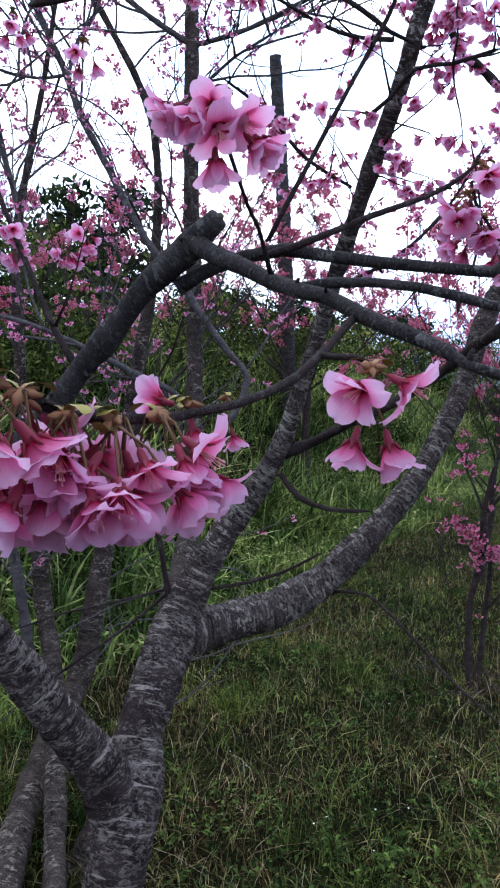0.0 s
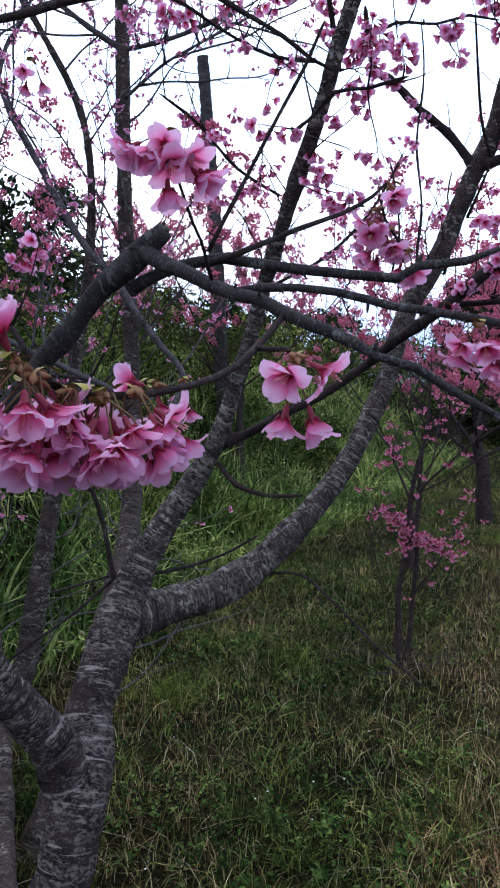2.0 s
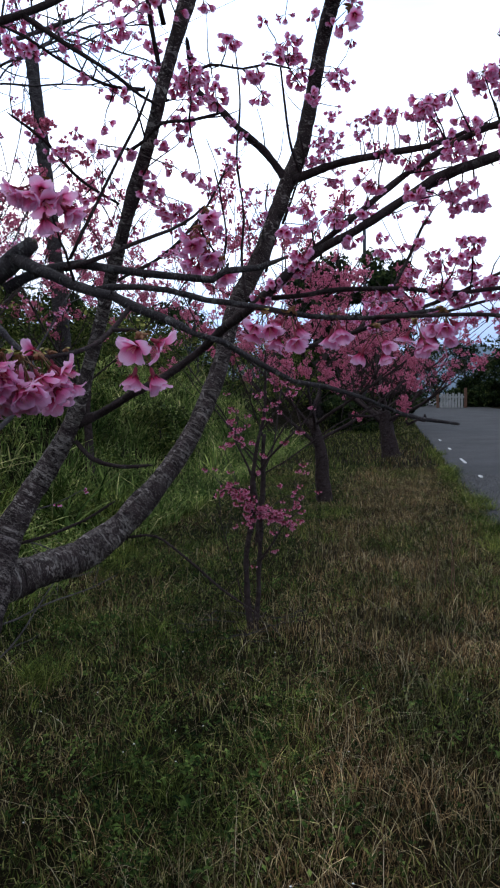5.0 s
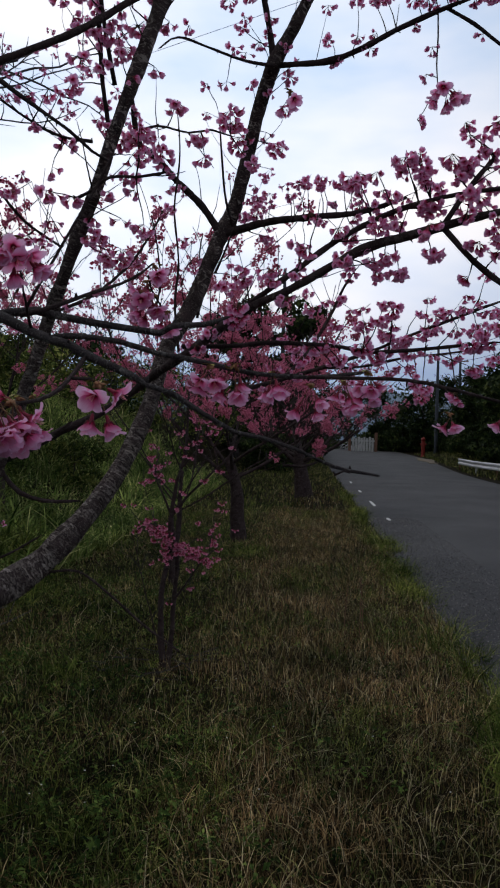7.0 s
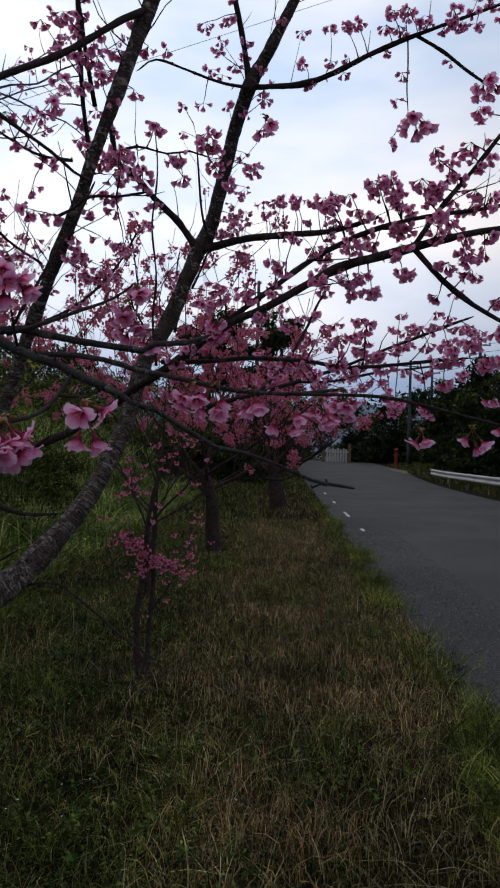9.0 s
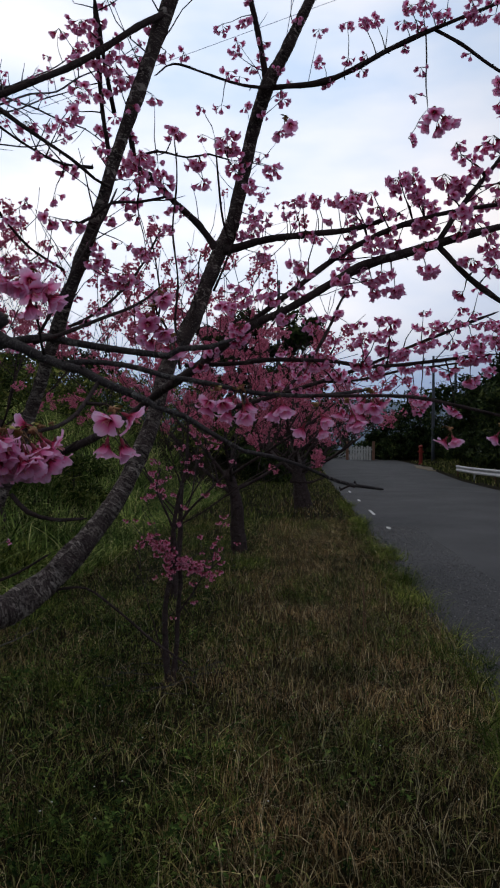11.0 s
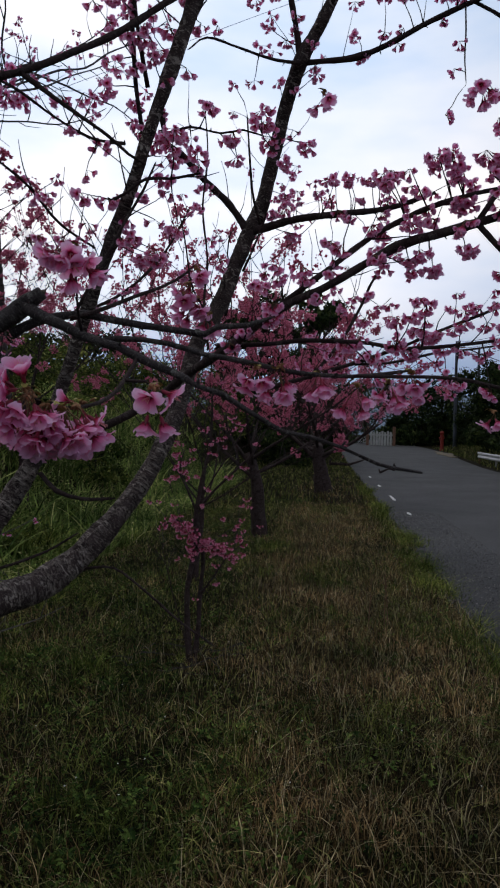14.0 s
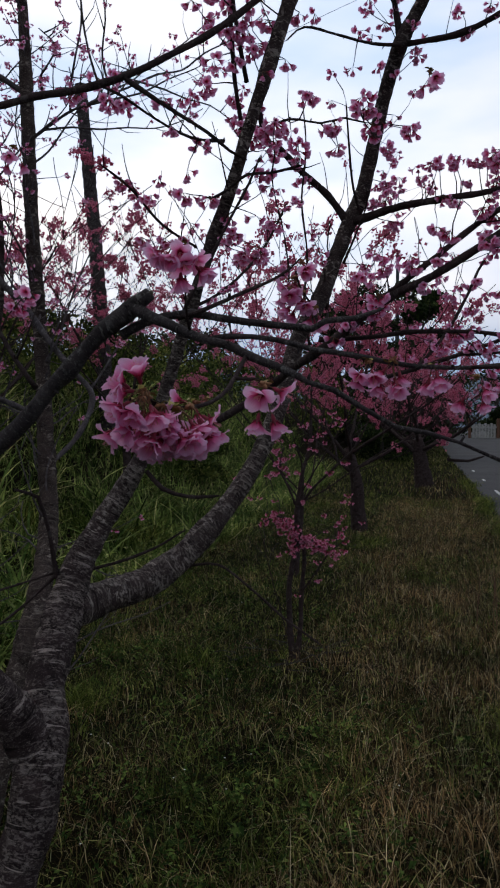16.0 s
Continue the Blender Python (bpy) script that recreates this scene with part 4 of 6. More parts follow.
limb(cherry_tree, "twig", [
    (0.587, 1.480, 2.850, 0.0103), (0.482, 1.430, 2.754, 0.0097), (0.355, 1.380, 2.625, 0.0093), (0.211, 1.360, 2.522, 0.0098),
    (0.102, 1.340, 2.453, 0.0096), (-0.003, 1.320, 2.404, 0.0093), (-0.091, 1.300, 2.374, 0.0091), (-0.175, 1.280, 2.334, 0.0089),
    (-0.246, 1.270, 2.316, 0.0076),
])
limb(cherry_tree, "twig", [
    (0.108, 1.340, 2.454, 0.0061), (0.209, 1.320, 2.386, 0.0055), (0.306, 1.320, 2.333, 0.0048), (0.363, 1.330, 2.296, 0.0042),
    (0.408, 1.340, 2.280, 0.0035),
])
limb(cherry_tree, "twig", [
    (0.444, 1.550, 2.572, 0.0063), (0.411, 1.500, 2.667, 0.0061), (0.389, 1.460, 2.747, 0.0052), (0.367, 1.420, 2.822, 0.0044),
])
limb(cherry_tree, "twig", [
    (0.450, 1.600, 2.400, 0.0065), (0.411, 1.550, 2.568, 0.0064), (0.391, 1.500, 2.698, 0.0070), (0.375, 1.460, 2.826, 0.0068),
])
limb(cherry_tree, "twig", [
    (0.353, 1.570, 2.256, 0.0052), (0.385, 1.500, 2.260, 0.0044), (0.418, 1.400, 2.267, 0.0041), (0.483, 1.400, 2.276, 0.0041),
    (0.564, 1.400, 2.301, 0.0041),
])
limb(cherry_tree, "twig", [
    (-0.056, 1.000, 1.695, 0.0061), (-0.095, 1.020, 1.749, 0.0050), (-0.147, 1.050, 1.835, 0.0044), (-0.194, 1.080, 1.921, 0.0041),
    (-0.229, 1.100, 1.984, 0.0033),
])
limb(cherry_tree, "twig", [
    (0.641, 1.500, 1.863, 0.0079), (0.766, 1.450, 1.868, 0.0071), (0.881, 1.400, 1.879, 0.0071), (1.012, 1.350, 1.876, 0.0063),
    (1.142, 1.300, 1.861, 0.0062), (1.367, 1.250, 1.888, 0.0055), (1.471, 1.200, 1.900, 0.0047),
])
limb(cherry_tree, "twig", [
    (0.650, 0.660, 1.718, 0.0033), (0.816, 0.620, 1.719, 0.0035), (0.874, 0.600, 1.709, 0.0030), (0.949, 0.600, 1.696, 0.0031),
    (1.031, 0.590, 1.680, 0.0026), (1.093, 0.580, 1.668, 0.0021),
])
limb(cherry_tree, "shoot", [
    (1.043, 2.300, 2.439, 0.0058), (0.972, 2.200, 2.529, 0.0045), (0.918, 2.100, 2.662, 0.0043), (0.875, 2.000, 2.763, 0.0031),
])
limb(cherry_tree, "shoot", [
    (0.800, 2.200, 1.934, 0.0054), (0.782, 2.200, 2.107, 0.0054), (0.790, 2.200, 2.282, 0.0043), (0.769, 2.200, 2.454, 0.0038),
    (0.783, 2.200, 2.674, 0.0033), (0.769, 2.200, 2.857, 0.0022),
])
limb(cherry_tree, "twig", [
    (0.186, 1.920, 1.527, 0.0149), (0.244, 1.900, 1.560, 0.0103), (0.314, 1.850, 1.600, 0.0071), (0.378, 1.800, 1.652, 0.0041),
])
limb(cherry_tree, "twig", [
    (-0.101, 1.900, 1.156, 0.0053), (-0.196, 1.860, 1.072, 0.0044), (-0.303, 1.820, 0.996, 0.0044), (-0.385, 1.800, 0.932, 0.0029),
])
limb(cherry_tree, "twig", [
    (-0.098, 1.880, 1.169, 0.0037), (-0.238, 1.840, 1.135, 0.0037), (-0.343, 1.800, 1.114, 0.0029), (-0.460, 1.760, 1.076, 0.0021),
])
limb(cherry_tree, "twig", [
    (0.597, 0.630, 1.572, 0.0023), (0.630, 0.625, 1.570, 0.0021), (0.655, 0.620, 1.578, 0.0016),
])
limb(cherry_tree, "twig", [
    (0.689, 0.630, 1.557, 0.0019), (0.706, 0.630, 1.564, 0.0016), (0.717, 0.630, 1.561, 0.0014),
])
limb(cherry_tree, "twig", [
    (1.008, 2.200, 1.788, 0.0100), (1.180, 2.100, 1.842, 0.0087), (1.322, 2.000, 1.893, 0.0085), (1.456, 1.900, 1.948, 0.0073),
    (1.581, 1.800, 2.012, 0.0061), (1.720, 1.720, 2.075, 0.0061), (1.848, 1.650, 2.131, 0.0050),
])
limb(cherry_tree, "twig", [
    (1.180, 2.100, 1.836, 0.0076), (1.321, 2.150, 1.975, 0.0068), (1.432, 2.200, 2.126, 0.0069), (1.489, 2.200, 2.246, 0.0058),
    (1.545, 2.200, 2.332, 0.0035),
])
limb(cherry_tree, "twig", [
    (1.322, 2.000, 1.889, 0.0064), (1.410, 1.900, 1.887, 0.0052), (1.536, 1.800, 1.920, 0.0051), (1.654, 1.700, 1.934, 0.0040),
    (1.803, 1.650, 1.960, 0.0040),
])
limb(cherry_tree, "twig", [
    (0.367, 2.900, 2.146, 0.0078), (0.572, 2.900, 2.264, 0.0079), (0.730, 2.900, 2.423, 0.0067), (0.824, 2.900, 2.579, 0.0054),
    (0.878, 2.900, 2.693, 0.0041),
])
limb(cherry_tree, "shoot", [
    (0.722, 2.300, 2.073, 0.0044), (0.743, 2.300, 2.208, 0.0044), (0.730, 2.300, 2.340, 0.0033), (0.701, 2.300, 2.469, 0.0028),
])
limb(cherry_tree, "shoot", [
    (0.901, 2.320, 2.088, 0.0057), (0.917, 2.300, 2.221, 0.0045), (0.897, 2.300, 2.333, 0.0034), (0.910, 2.300, 2.424, 0.0028),
])
limb(cherry_tree, "shoot", [
    (0.967, 2.310, 2.273, 0.0057), (0.982, 2.200, 2.360, 0.0044), (0.987, 2.100, 2.441, 0.0032), (0.947, 2.000, 2.488, 0.0031),
])
limb(cherry_tree, "twig", [
    (0.501, 1.600, 2.468, 0.0049), (0.564, 1.550, 2.481, 0.0040), (0.642, 1.500, 2.456, 0.0032), (0.708, 1.500, 2.476, 0.0032),
    (0.776, 1.500, 2.467, 0.0024),
])
limb(cherry_tree, "twig", [
    (1.116, 2.070, 3.013, 0.0075), (0.967, 2.000, 2.969, 0.0061), (0.814, 1.920, 2.941, 0.0049), (0.686, 1.850, 2.913, 0.0037),
    (0.609, 1.800, 2.833, 0.0027),
])
limb(cherry_tree, "twig", [
    (0.402, 1.700, 2.469, 0.0059), (0.294, 1.600, 2.431, 0.0047), (0.200, 1.550, 2.451, 0.0038), (0.099, 1.500, 2.487, 0.0036),
    (0.017, 1.500, 2.516, 0.0029),
])
limb(cherry_tree, "twig", [
    (0.327, 1.750, 2.165, 0.0043), (0.225, 1.700, 2.209, 0.0041), (0.130, 1.650, 2.295, 0.0039), (0.042, 1.600, 2.343, 0.0030),
])
limb(background_cherry, "trunk", [
    (-0.484, 2.450, -0.071, 0.0909), (-0.425, 2.480, 0.144, 0.0671), (-0.372, 2.500, 0.347, 0.0611), (-0.327, 2.550, 0.536, 0.0578),
    (-0.283, 2.620, 0.724, 0.0549), (-0.249, 2.750, 0.905, 0.0507), (-0.234, 2.900, 1.054, 0.0463), (-0.238, 3.050, 1.244, 0.0437),
    (-0.270, 3.200, 1.682, 0.0393), (-0.296, 3.300, 2.046, 0.0364), (-0.336, 3.380, 2.475, 0.0357), (-0.363, 3.440, 2.886, 0.0362),
    (-0.384, 3.500, 3.380, 0.0352), (-0.398, 3.520, 3.685, 0.0298), (-0.416, 3.550, 3.966, 0.0245),
])
limb(background_cherry, "limb", [
    (-0.378, 3.500, 3.364, 0.0144), (-0.236, 3.400, 3.343, 0.0129), (-0.070, 3.300, 3.343, 0.0116), (0.084, 3.200, 3.360, 0.0102),
    (0.204, 3.100, 3.361, 0.0090),
])
limb(background_cherry, "limb", [
    (-0.392, 3.500, 3.372, 0.0165), (-0.525, 3.500, 3.452, 0.0154), (-0.708, 3.500, 3.586, 0.0135), (-0.863, 3.500, 3.706, 0.0103),
])
limb(background_cherry, "limb", [
    (-0.358, 3.440, 3.108, 0.0091), (-0.168, 3.300, 3.196, 0.0078), (0.021, 3.100, 3.202, 0.0063), (0.185, 3.000, 3.238, 0.0052),
])
limb(background_cherry, "limb", [
    (-0.276, 3.200, 1.631, 0.0116), (-0.358, 3.150, 1.704, 0.0133), (-0.525, 3.100, 1.783, 0.0150), (-0.696, 3.000, 1.869, 0.0127),
    (-0.879, 2.900, 1.948, 0.0106), (-1.071, 2.800, 1.999, 0.0085),
])
limb(background_cherry, "limb", [
    (-0.245, 3.120, 1.434, 0.0113), (-0.109, 3.200, 1.586, 0.0144), (-0.043, 3.250, 1.779, 0.0155), (-0.150, 3.250, 1.916, 0.0165),
    (-0.270, 3.250, 2.078, 0.0165), (-0.364, 3.250, 2.216, 0.0165), (-0.503, 3.250, 2.365, 0.0175), (-0.619, 3.250, 2.553, 0.0175),
    (-0.722, 3.250, 2.740, 0.0175), (-0.838, 3.250, 2.942, 0.0165), (-0.912, 3.250, 3.129, 0.0165), (-1.012, 3.250, 3.331, 0.0155),
    (-1.093, 3.250, 3.487, 0.0135),
])
limb(background_cherry, "limb", [
    (-0.898, 3.250, 3.102, 0.0097), (-0.884, 3.300, 3.263, 0.0098), (-0.807, 3.300, 3.387, 0.0088), (-0.757, 3.300, 3.511, 0.0078),
])
limb(background_cherry, "limb", [
    (-0.904, 3.250, 3.114, 0.0087), (-1.014, 3.200, 3.079, 0.0077), (-1.171, 3.200, 3.105, 0.0077),
])
limb(multi_stem_cherry, "trunk", [
    (-0.625, 1.950, -0.005, 0.0732), (-0.660, 2.100, 0.049, 0.0629), (-0.681, 2.250, 0.109, 0.0578), (-0.726, 2.500, 0.173, 0.0537),
    (-0.759, 2.750, 0.236, 0.0521), (-0.745, 2.950, 0.335, 0.0520), (-0.719, 3.100, 0.453, 0.0532), (-0.683, 3.150, 0.762, 0.0486),
    (-0.663, 3.200, 0.978, 0.0440), (-0.630, 3.250, 1.255, 0.0392), (-0.585, 3.300, 1.621, 0.0342), (-0.551, 3.350, 1.941, 0.0319),
    (-0.516, 3.400, 2.267, 0.0268), (-0.511, 3.420, 2.668, 0.0201), (-0.552, 3.450, 2.968, 0.0189), (-0.636, 3.470, 3.188, 0.0189),
    (-0.788, 3.500, 3.455, 0.0177), (-0.889, 3.500, 3.628, 0.0150),
])
limb(multi_stem_cherry, "trunk", [
    (-0.458, 2.050, -0.001, 0.0509), (-0.506, 2.200, 0.101, 0.0381), (-0.615, 2.500, 0.224, 0.0391), (-0.761, 2.850, 0.544, 0.0385),
    (-0.870, 3.000, 0.781, 0.0379), (-0.889, 3.000, 1.007, 0.0366), (-0.941, 3.050, 1.289, 0.0321), (-1.008, 3.100, 1.558, 0.0275),
    (-1.038, 3.100, 1.856, 0.0249), (-1.056, 3.100, 2.191, 0.0223), (-1.058, 3.120, 2.460, 0.0211), (-1.020, 3.150, 2.758, 0.0150),
    (-0.977, 3.200, 3.148, 0.0126), (-0.942, 3.200, 3.408, 0.0100),
])
limb(multi_stem_cherry, "limb", [
    (-0.851, 2.950, 0.427, 0.0266), (-0.883, 2.900, 0.591, 0.0250), (-0.897, 2.850, 0.802, 0.0233), (-0.924, 2.800, 1.046, 0.0228),
    (-0.971, 2.750, 1.320, 0.0190), (-1.019, 2.700, 1.651, 0.0153),
])
limb(multi_stem_cherry, "limb", [
    (-1.055, 3.120, 2.470, 0.0149), (-1.094, 3.100, 2.614, 0.0135), (-1.134, 3.100, 2.759, 0.0123), (-1.175, 3.100, 2.999, 0.0098),
])
limb(cut_trunk, "trunk", [
    (-0.038, 11.500, 0.625, 0.1566), (-0.100, 11.500, 1.635, 0.1376), (-0.192, 11.500, 2.727, 0.1232), (-0.307, 11.500, 4.525, 0.1132),
    (-0.424, 11.500, 5.855, 0.1036), (-0.549, 11.500, 7.188, 0.0940),
])
limb(sapling, "trunk", [
    (1.268, 4.330, -0.030, 0.0270), (1.252, 4.350, 0.190, 0.0215), (1.250, 4.380, 0.520, 0.0190), (1.295, 4.390, 0.760, 0.0178), (1.305, 4.380, 1.068, 0.0165), (1.332, 4.360, 1.284, 0.0135), (1.380, 4.340, 1.494, 0.0110), (1.393, 4.340, 1.708, 0.0085), (1.398, 4.340, 1.937, 0.0055),
])
limb(sapling, "trunk", [
    (1.290, 4.340, -0.030, 0.0210), (1.325, 4.370, 0.200, 0.0180), (1.346, 4.400, 0.476, 0.0165), (1.364, 4.410, 0.705, 0.0150), (1.341, 4.420, 0.898, 0.0135), (1.308, 4.400, 1.082, 0.0110),
])
limb(sapling, "limb", [
    (1.309, 4.400, 1.054, 0.0115), (1.423, 4.300, 1.228, 0.0095), (1.562, 4.200, 1.391, 0.0078), (1.658, 4.150, 1.509, 0.0055), (1.712, 4.100, 1.646, 0.0035),
])
limb(sapling, "limb", [
    (1.300, 4.400, 1.082, 0.0095), (1.257, 4.450, 1.210, 0.0080), (1.209, 4.500, 1.343, 0.0065), (1.251, 4.550, 1.487, 0.0045),
])
limb(sapling, "limb", [
    (1.346, 4.400, 0.470, 0.0075), (1.420, 4.300, 0.620, 0.0060), (1.496, 4.250, 0.760, 0.0048), (1.620, 4.200, 0.880, 0.0035),
])
limb(sapling, "limb", [
    (1.262, 4.340, 0.080, 0.0050), (1.190, 4.350, 0.330, 0.0042), (1.100, 4.350, 0.660, 0.0030), (1.020, 4.350, 0.990, 0.0020),
])
limb(sapling, "limb", [
    (1.300, 4.390, 0.840, 0.0085), (1.235, 4.340, 0.960, 0.0070), (1.150, 4.300, 1.020, 0.0055), (1.055, 4.280, 0.985, 0.0035),
])
limb(sapling, "limb", [
    (1.300, 4.390, 0.800, 0.0085), (1.345, 4.320, 0.860, 0.0070), (1.425, 4.290, 0.820, 0.0050), (1.490, 4.270, 0.755, 0.0035),
])
limb(sapling, "limb", [
    (1.352, 4.350, 1.383, 0.0065), (1.445, 4.250, 1.525, 0.0050), (1.509, 4.200, 1.681, 0.0038), (1.539, 4.200, 1.837, 0.0025),
])
limb(sapling, "limb", [
    (1.384, 4.340, 1.522, 0.0055), (1.311, 4.400, 1.691, 0.0045), (1.296, 4.450, 1.860, 0.0030),
])

# the sawn end of the stub, with its rim of bark
def build_stub():
    line = LINES["cherry_tree"][4][1]
    p, q = Vector(line[-1, :3]), Vector(line[-4, :3])
    d = (p - q).normalized()
    bm = bmesh.new()
    r = float(line[-1, 3])
    tube(bm, [(*(p - d * 0.004), r * 1.04), (*(p + d * 0.002), r * 1.03), (*(p + d * 0.004), r * 0.9), (*(p + d * 0.0045), r * 0.3)], 18, 0.002, 0.1)
    part("sawn_end", bm, CUT, cherry_tree, "weathered sawn end of the stub")


build_stub()


# near clusters, each flower a part: place, flowers, seed, spread, size, ways they hang
hero_cluster(cherry_tree, (0.127, 0.392, 1.655), 9, 1, 0.9, 1.15)
hero_cluster(cherry_tree, (0.145, 0.400, 1.645), 12, 2, 0.9, 1.18)
hero_cluster(cherry_tree, (0.164, 0.415, 1.644), 11, 3, 0.9, 1.18)
hero_cluster(cherry_tree, (0.180, 0.435, 1.647), 7, 8, 0.7, 1.12, ((0.5, -0.2, -0.9, 1), (0.85, -0.2, -0.6, 1), (0.7, 0.1, -0.8, 2),))
hero_cluster(cherry_tree, (0.124, 0.365, 1.660), 9, 4, 0.7, 1.15, ((-0.25, -0.45, 0.8, 0), (-0.75, -0.4, 0.45, 0), (-0.95, -0.3, -0.1, 0), (-0.85, -0.2, -0.5, 1),
                                                                 (-0.5, -0.4, -0.8, 1), (-0.2, -0.6, -0.9, 1), (0.15, -0.5, -0.9, 1), (-0.6, 0.2, -0.5, 1),))
hero_cluster(cherry_tree, (0.191, 0.470, 1.653), 2, 9, 0.6, 0.85, ((-0.5, 0.2, 0.1, 0), (0.3, 0, -1, 0),))
hero_cluster(cherry_tree, (0.206, 0.500, 1.657), 1, 10, 0.4, 0.6)
hero_cluster(cherry_tree, (0.297, 0.575, 1.682), 4, 5, 0.9, 1.3, ((-0.62, -0.62, -0.62, 0), (0.85, -0.3, -0.45, 0), (-0.22, -0.12, -1, 2), (0.30, -0.1, -1, 2),))
hero_cluster(cherry_tree, (0.176, 0.590, 1.871), 9, 6, 0.9, 1.18, ((-0.9, -0.3, -0.55, 1), (-0.6, -0.5, -0.8, 1), (0.1, -0.8, -0.55, 0), (0.3, -0.5, -0.8, 1), (0.75, -0.2, -0.8, 2), (0.1, 0, -1, 2), (0.6, -0.3, -0.5, 1),))
hero_cluster(cherry_tree, (0.442, 0.930, 1.940), 3, 7, 0.7, 1.15, ((0.4, -0.4, -0.6, 0),))
hero_cluster(cherry_tree, (0.427, 0.930, 1.908), 5, 11, 0.8, 1.15)
hero_cluster(cherry_tree, (0.444, 0.930, 1.882), 5, 12, 0.8, 1.15)
hero_cluster(cherry_tree, (0.466, 0.930, 1.852), 3, 13, 0.5, 1.15)
hero_cluster(cherry_tree, (0.416, 0.930, 1.889), 3, 26, 0.8, 1.0)
hero_cluster(cherry_tree, (0.591, 0.680, 1.722), 2, 14, 0.25, 1.3, ((0.05, -0.4, -1, 0),))
hero_cluster(cherry_tree, (0.526, 0.680, 1.731), 5, 15, 0.8, 1.18)
hero_cluster(cherry_tree, (0.486, 0.680, 1.727), 3, 16, 0.6, 1.18, ((-0.5, -0.3, -0.8, 1),))
hero_cluster(cherry_tree, (0.763, 0.660, 1.731), 8, 17, 0.9, 1.1)
hero_cluster(cherry_tree, (0.703, 0.630, 1.710), 4, 18, 0.7, 1.05)
hero_cluster(cherry_tree, (0.630, 0.600, 1.699), 3, 19, 0.7, 1.05)
hero_cluster(cherry_tree, (0.796, 1.140, 2.435), 4, 20, 0.8, 1.1)
hero_cluster(cherry_tree, (1.001, 0.810, 2.341), 9, 21, 1.1, 1.0)
hero_cluster(cherry_tree, (1.301, 0.950, 2.551), 8, 22, 1.0, 1.0)
hero_cluster(cherry_tree, (1.079, 0.600, 1.688), 3, 23, 0.8, 0.9)
hero_cluster(cherry_tree, (1.000, 0.600, 1.672), 3, 24, 0.8, 0.9)
hero_cluster(cherry_tree, (0.888, 0.600, 1.664), 3, 25, 0.8, 0.9)
hero_cluster(cherry_tree, (-0.122, 1.200, 2.220), 3, 27, 0.8, 1.0)
hero_cluster(cherry_tree, (-0.284, 1.300, 2.320), 4, 28, 0.8, 1.0)

# bunches of flowers along the twigs: x, y, z, flowers
for x, y, z, n in (
        (0.34, 1.50, 2.78, 5), (0.34, 1.50, 2.68, 2), (0.35, 1.55, 2.63, 3), (0.33, 1.55, 2.56, 4), (0.30, 1.55, 2.53, 2), (0.53, 1.50, 2.82, 4),
        (0.49, 1.50, 2.72, 4), (0.58, 1.50, 2.75, 3), (0.72, 1.85, 2.96, 2), (0.93, 2.10, 3.24, 4), (1.00, 2.05, 3.24, 4), (0.91, 1.95, 2.98, 2),
        (0.97, 2.00, 3.00, 2), (0.83, 2.00, 2.86, 2), (0.90, 2.00, 2.88, 3), (0.61, 1.50, 2.54, 4), (0.54, 1.50, 2.62, 2), (0.76, 1.50, 2.54, 5),
        (0.78, 1.50, 2.51, 5), (0.75, 1.50, 2.51, 4), (0.79, 1.50, 2.47, 4), (0.67, 1.50, 2.45, 4), (0.69, 1.50, 2.40, 3), (0.57, 1.55, 2.45, 2),
):
    bunch(cherry_tree, Vector((x, y, z)), n)
for x, y, z, n in (
        (0.51, 1.60, 2.47, 6), (0.48, 1.60, 2.45, 4), (0.52, 1.55, 2.47, 4), (0.50, 1.60, 2.41, 3), (0.72, 2.30, 2.70, 2), (0.78, 2.30, 2.59, 2),
        (0.33, 1.65, 2.44, 3), (0.29, 1.65, 2.36, 2), (0.34, 1.55, 2.25, 3), (0.27, 1.55, 2.26, 3), (0.27, 1.55, 2.53, 2), (1.15, 2.05, 2.97, 2),
        (1.21, 2.20, 2.77, 3), (1.13, 2.20, 2.82, 2), (1.17, 2.25, 2.70, 2), (1.16, 2.05, 2.61, 2), (1.08, 2.30, 2.52, 4), (1.09, 2.20, 2.50, 4),
        (1.15, 2.20, 2.42, 3), (1.13, 2.25, 2.58, 2), (0.41, 1.60, 2.18, 4), (0.47, 1.55, 2.21, 3), (0.48, 1.60, 2.14, 6), (0.51, 1.60, 2.11, 5),
):
    bunch(cherry_tree, Vector((x, y, z)), n)
for x, y, z, n in (
        (0.53, 1.50, 2.16, 3), (0.44, 1.60, 2.12, 4), (0.73, 2.30, 2.25, 6), (0.87, 2.30, 2.31, 2), (1.06, 2.30, 2.27, 4), (0.87, 1.50, 2.08, 4),
        (1.40, 1.85, 3.21, 4), (1.42, 1.80, 3.20, 4), (1.57, 1.70, 3.23, 6), (1.54, 1.75, 3.24, 5), (1.51, 1.75, 3.18, 3), (1.56, 1.75, 3.19, 3),
        (1.63, 1.70, 3.20, 4), (1.73, 1.65, 3.24, 4), (1.75, 1.65, 3.19, 4), (1.82, 1.65, 3.25, 3), (1.83, 1.65, 3.21, 3), (1.96, 1.65, 3.26, 4),
        (1.44, 1.90, 3.12, 3), (1.76, 1.70, 3.08, 2), (1.94, 1.70, 3.00, 5), (1.37, 1.05, 2.53, 4), (1.58, 1.75, 3.02, 3), (1.56, 1.75, 2.92, 2),
):
    bunch(cherry_tree, Vector((x, y, z)), n)
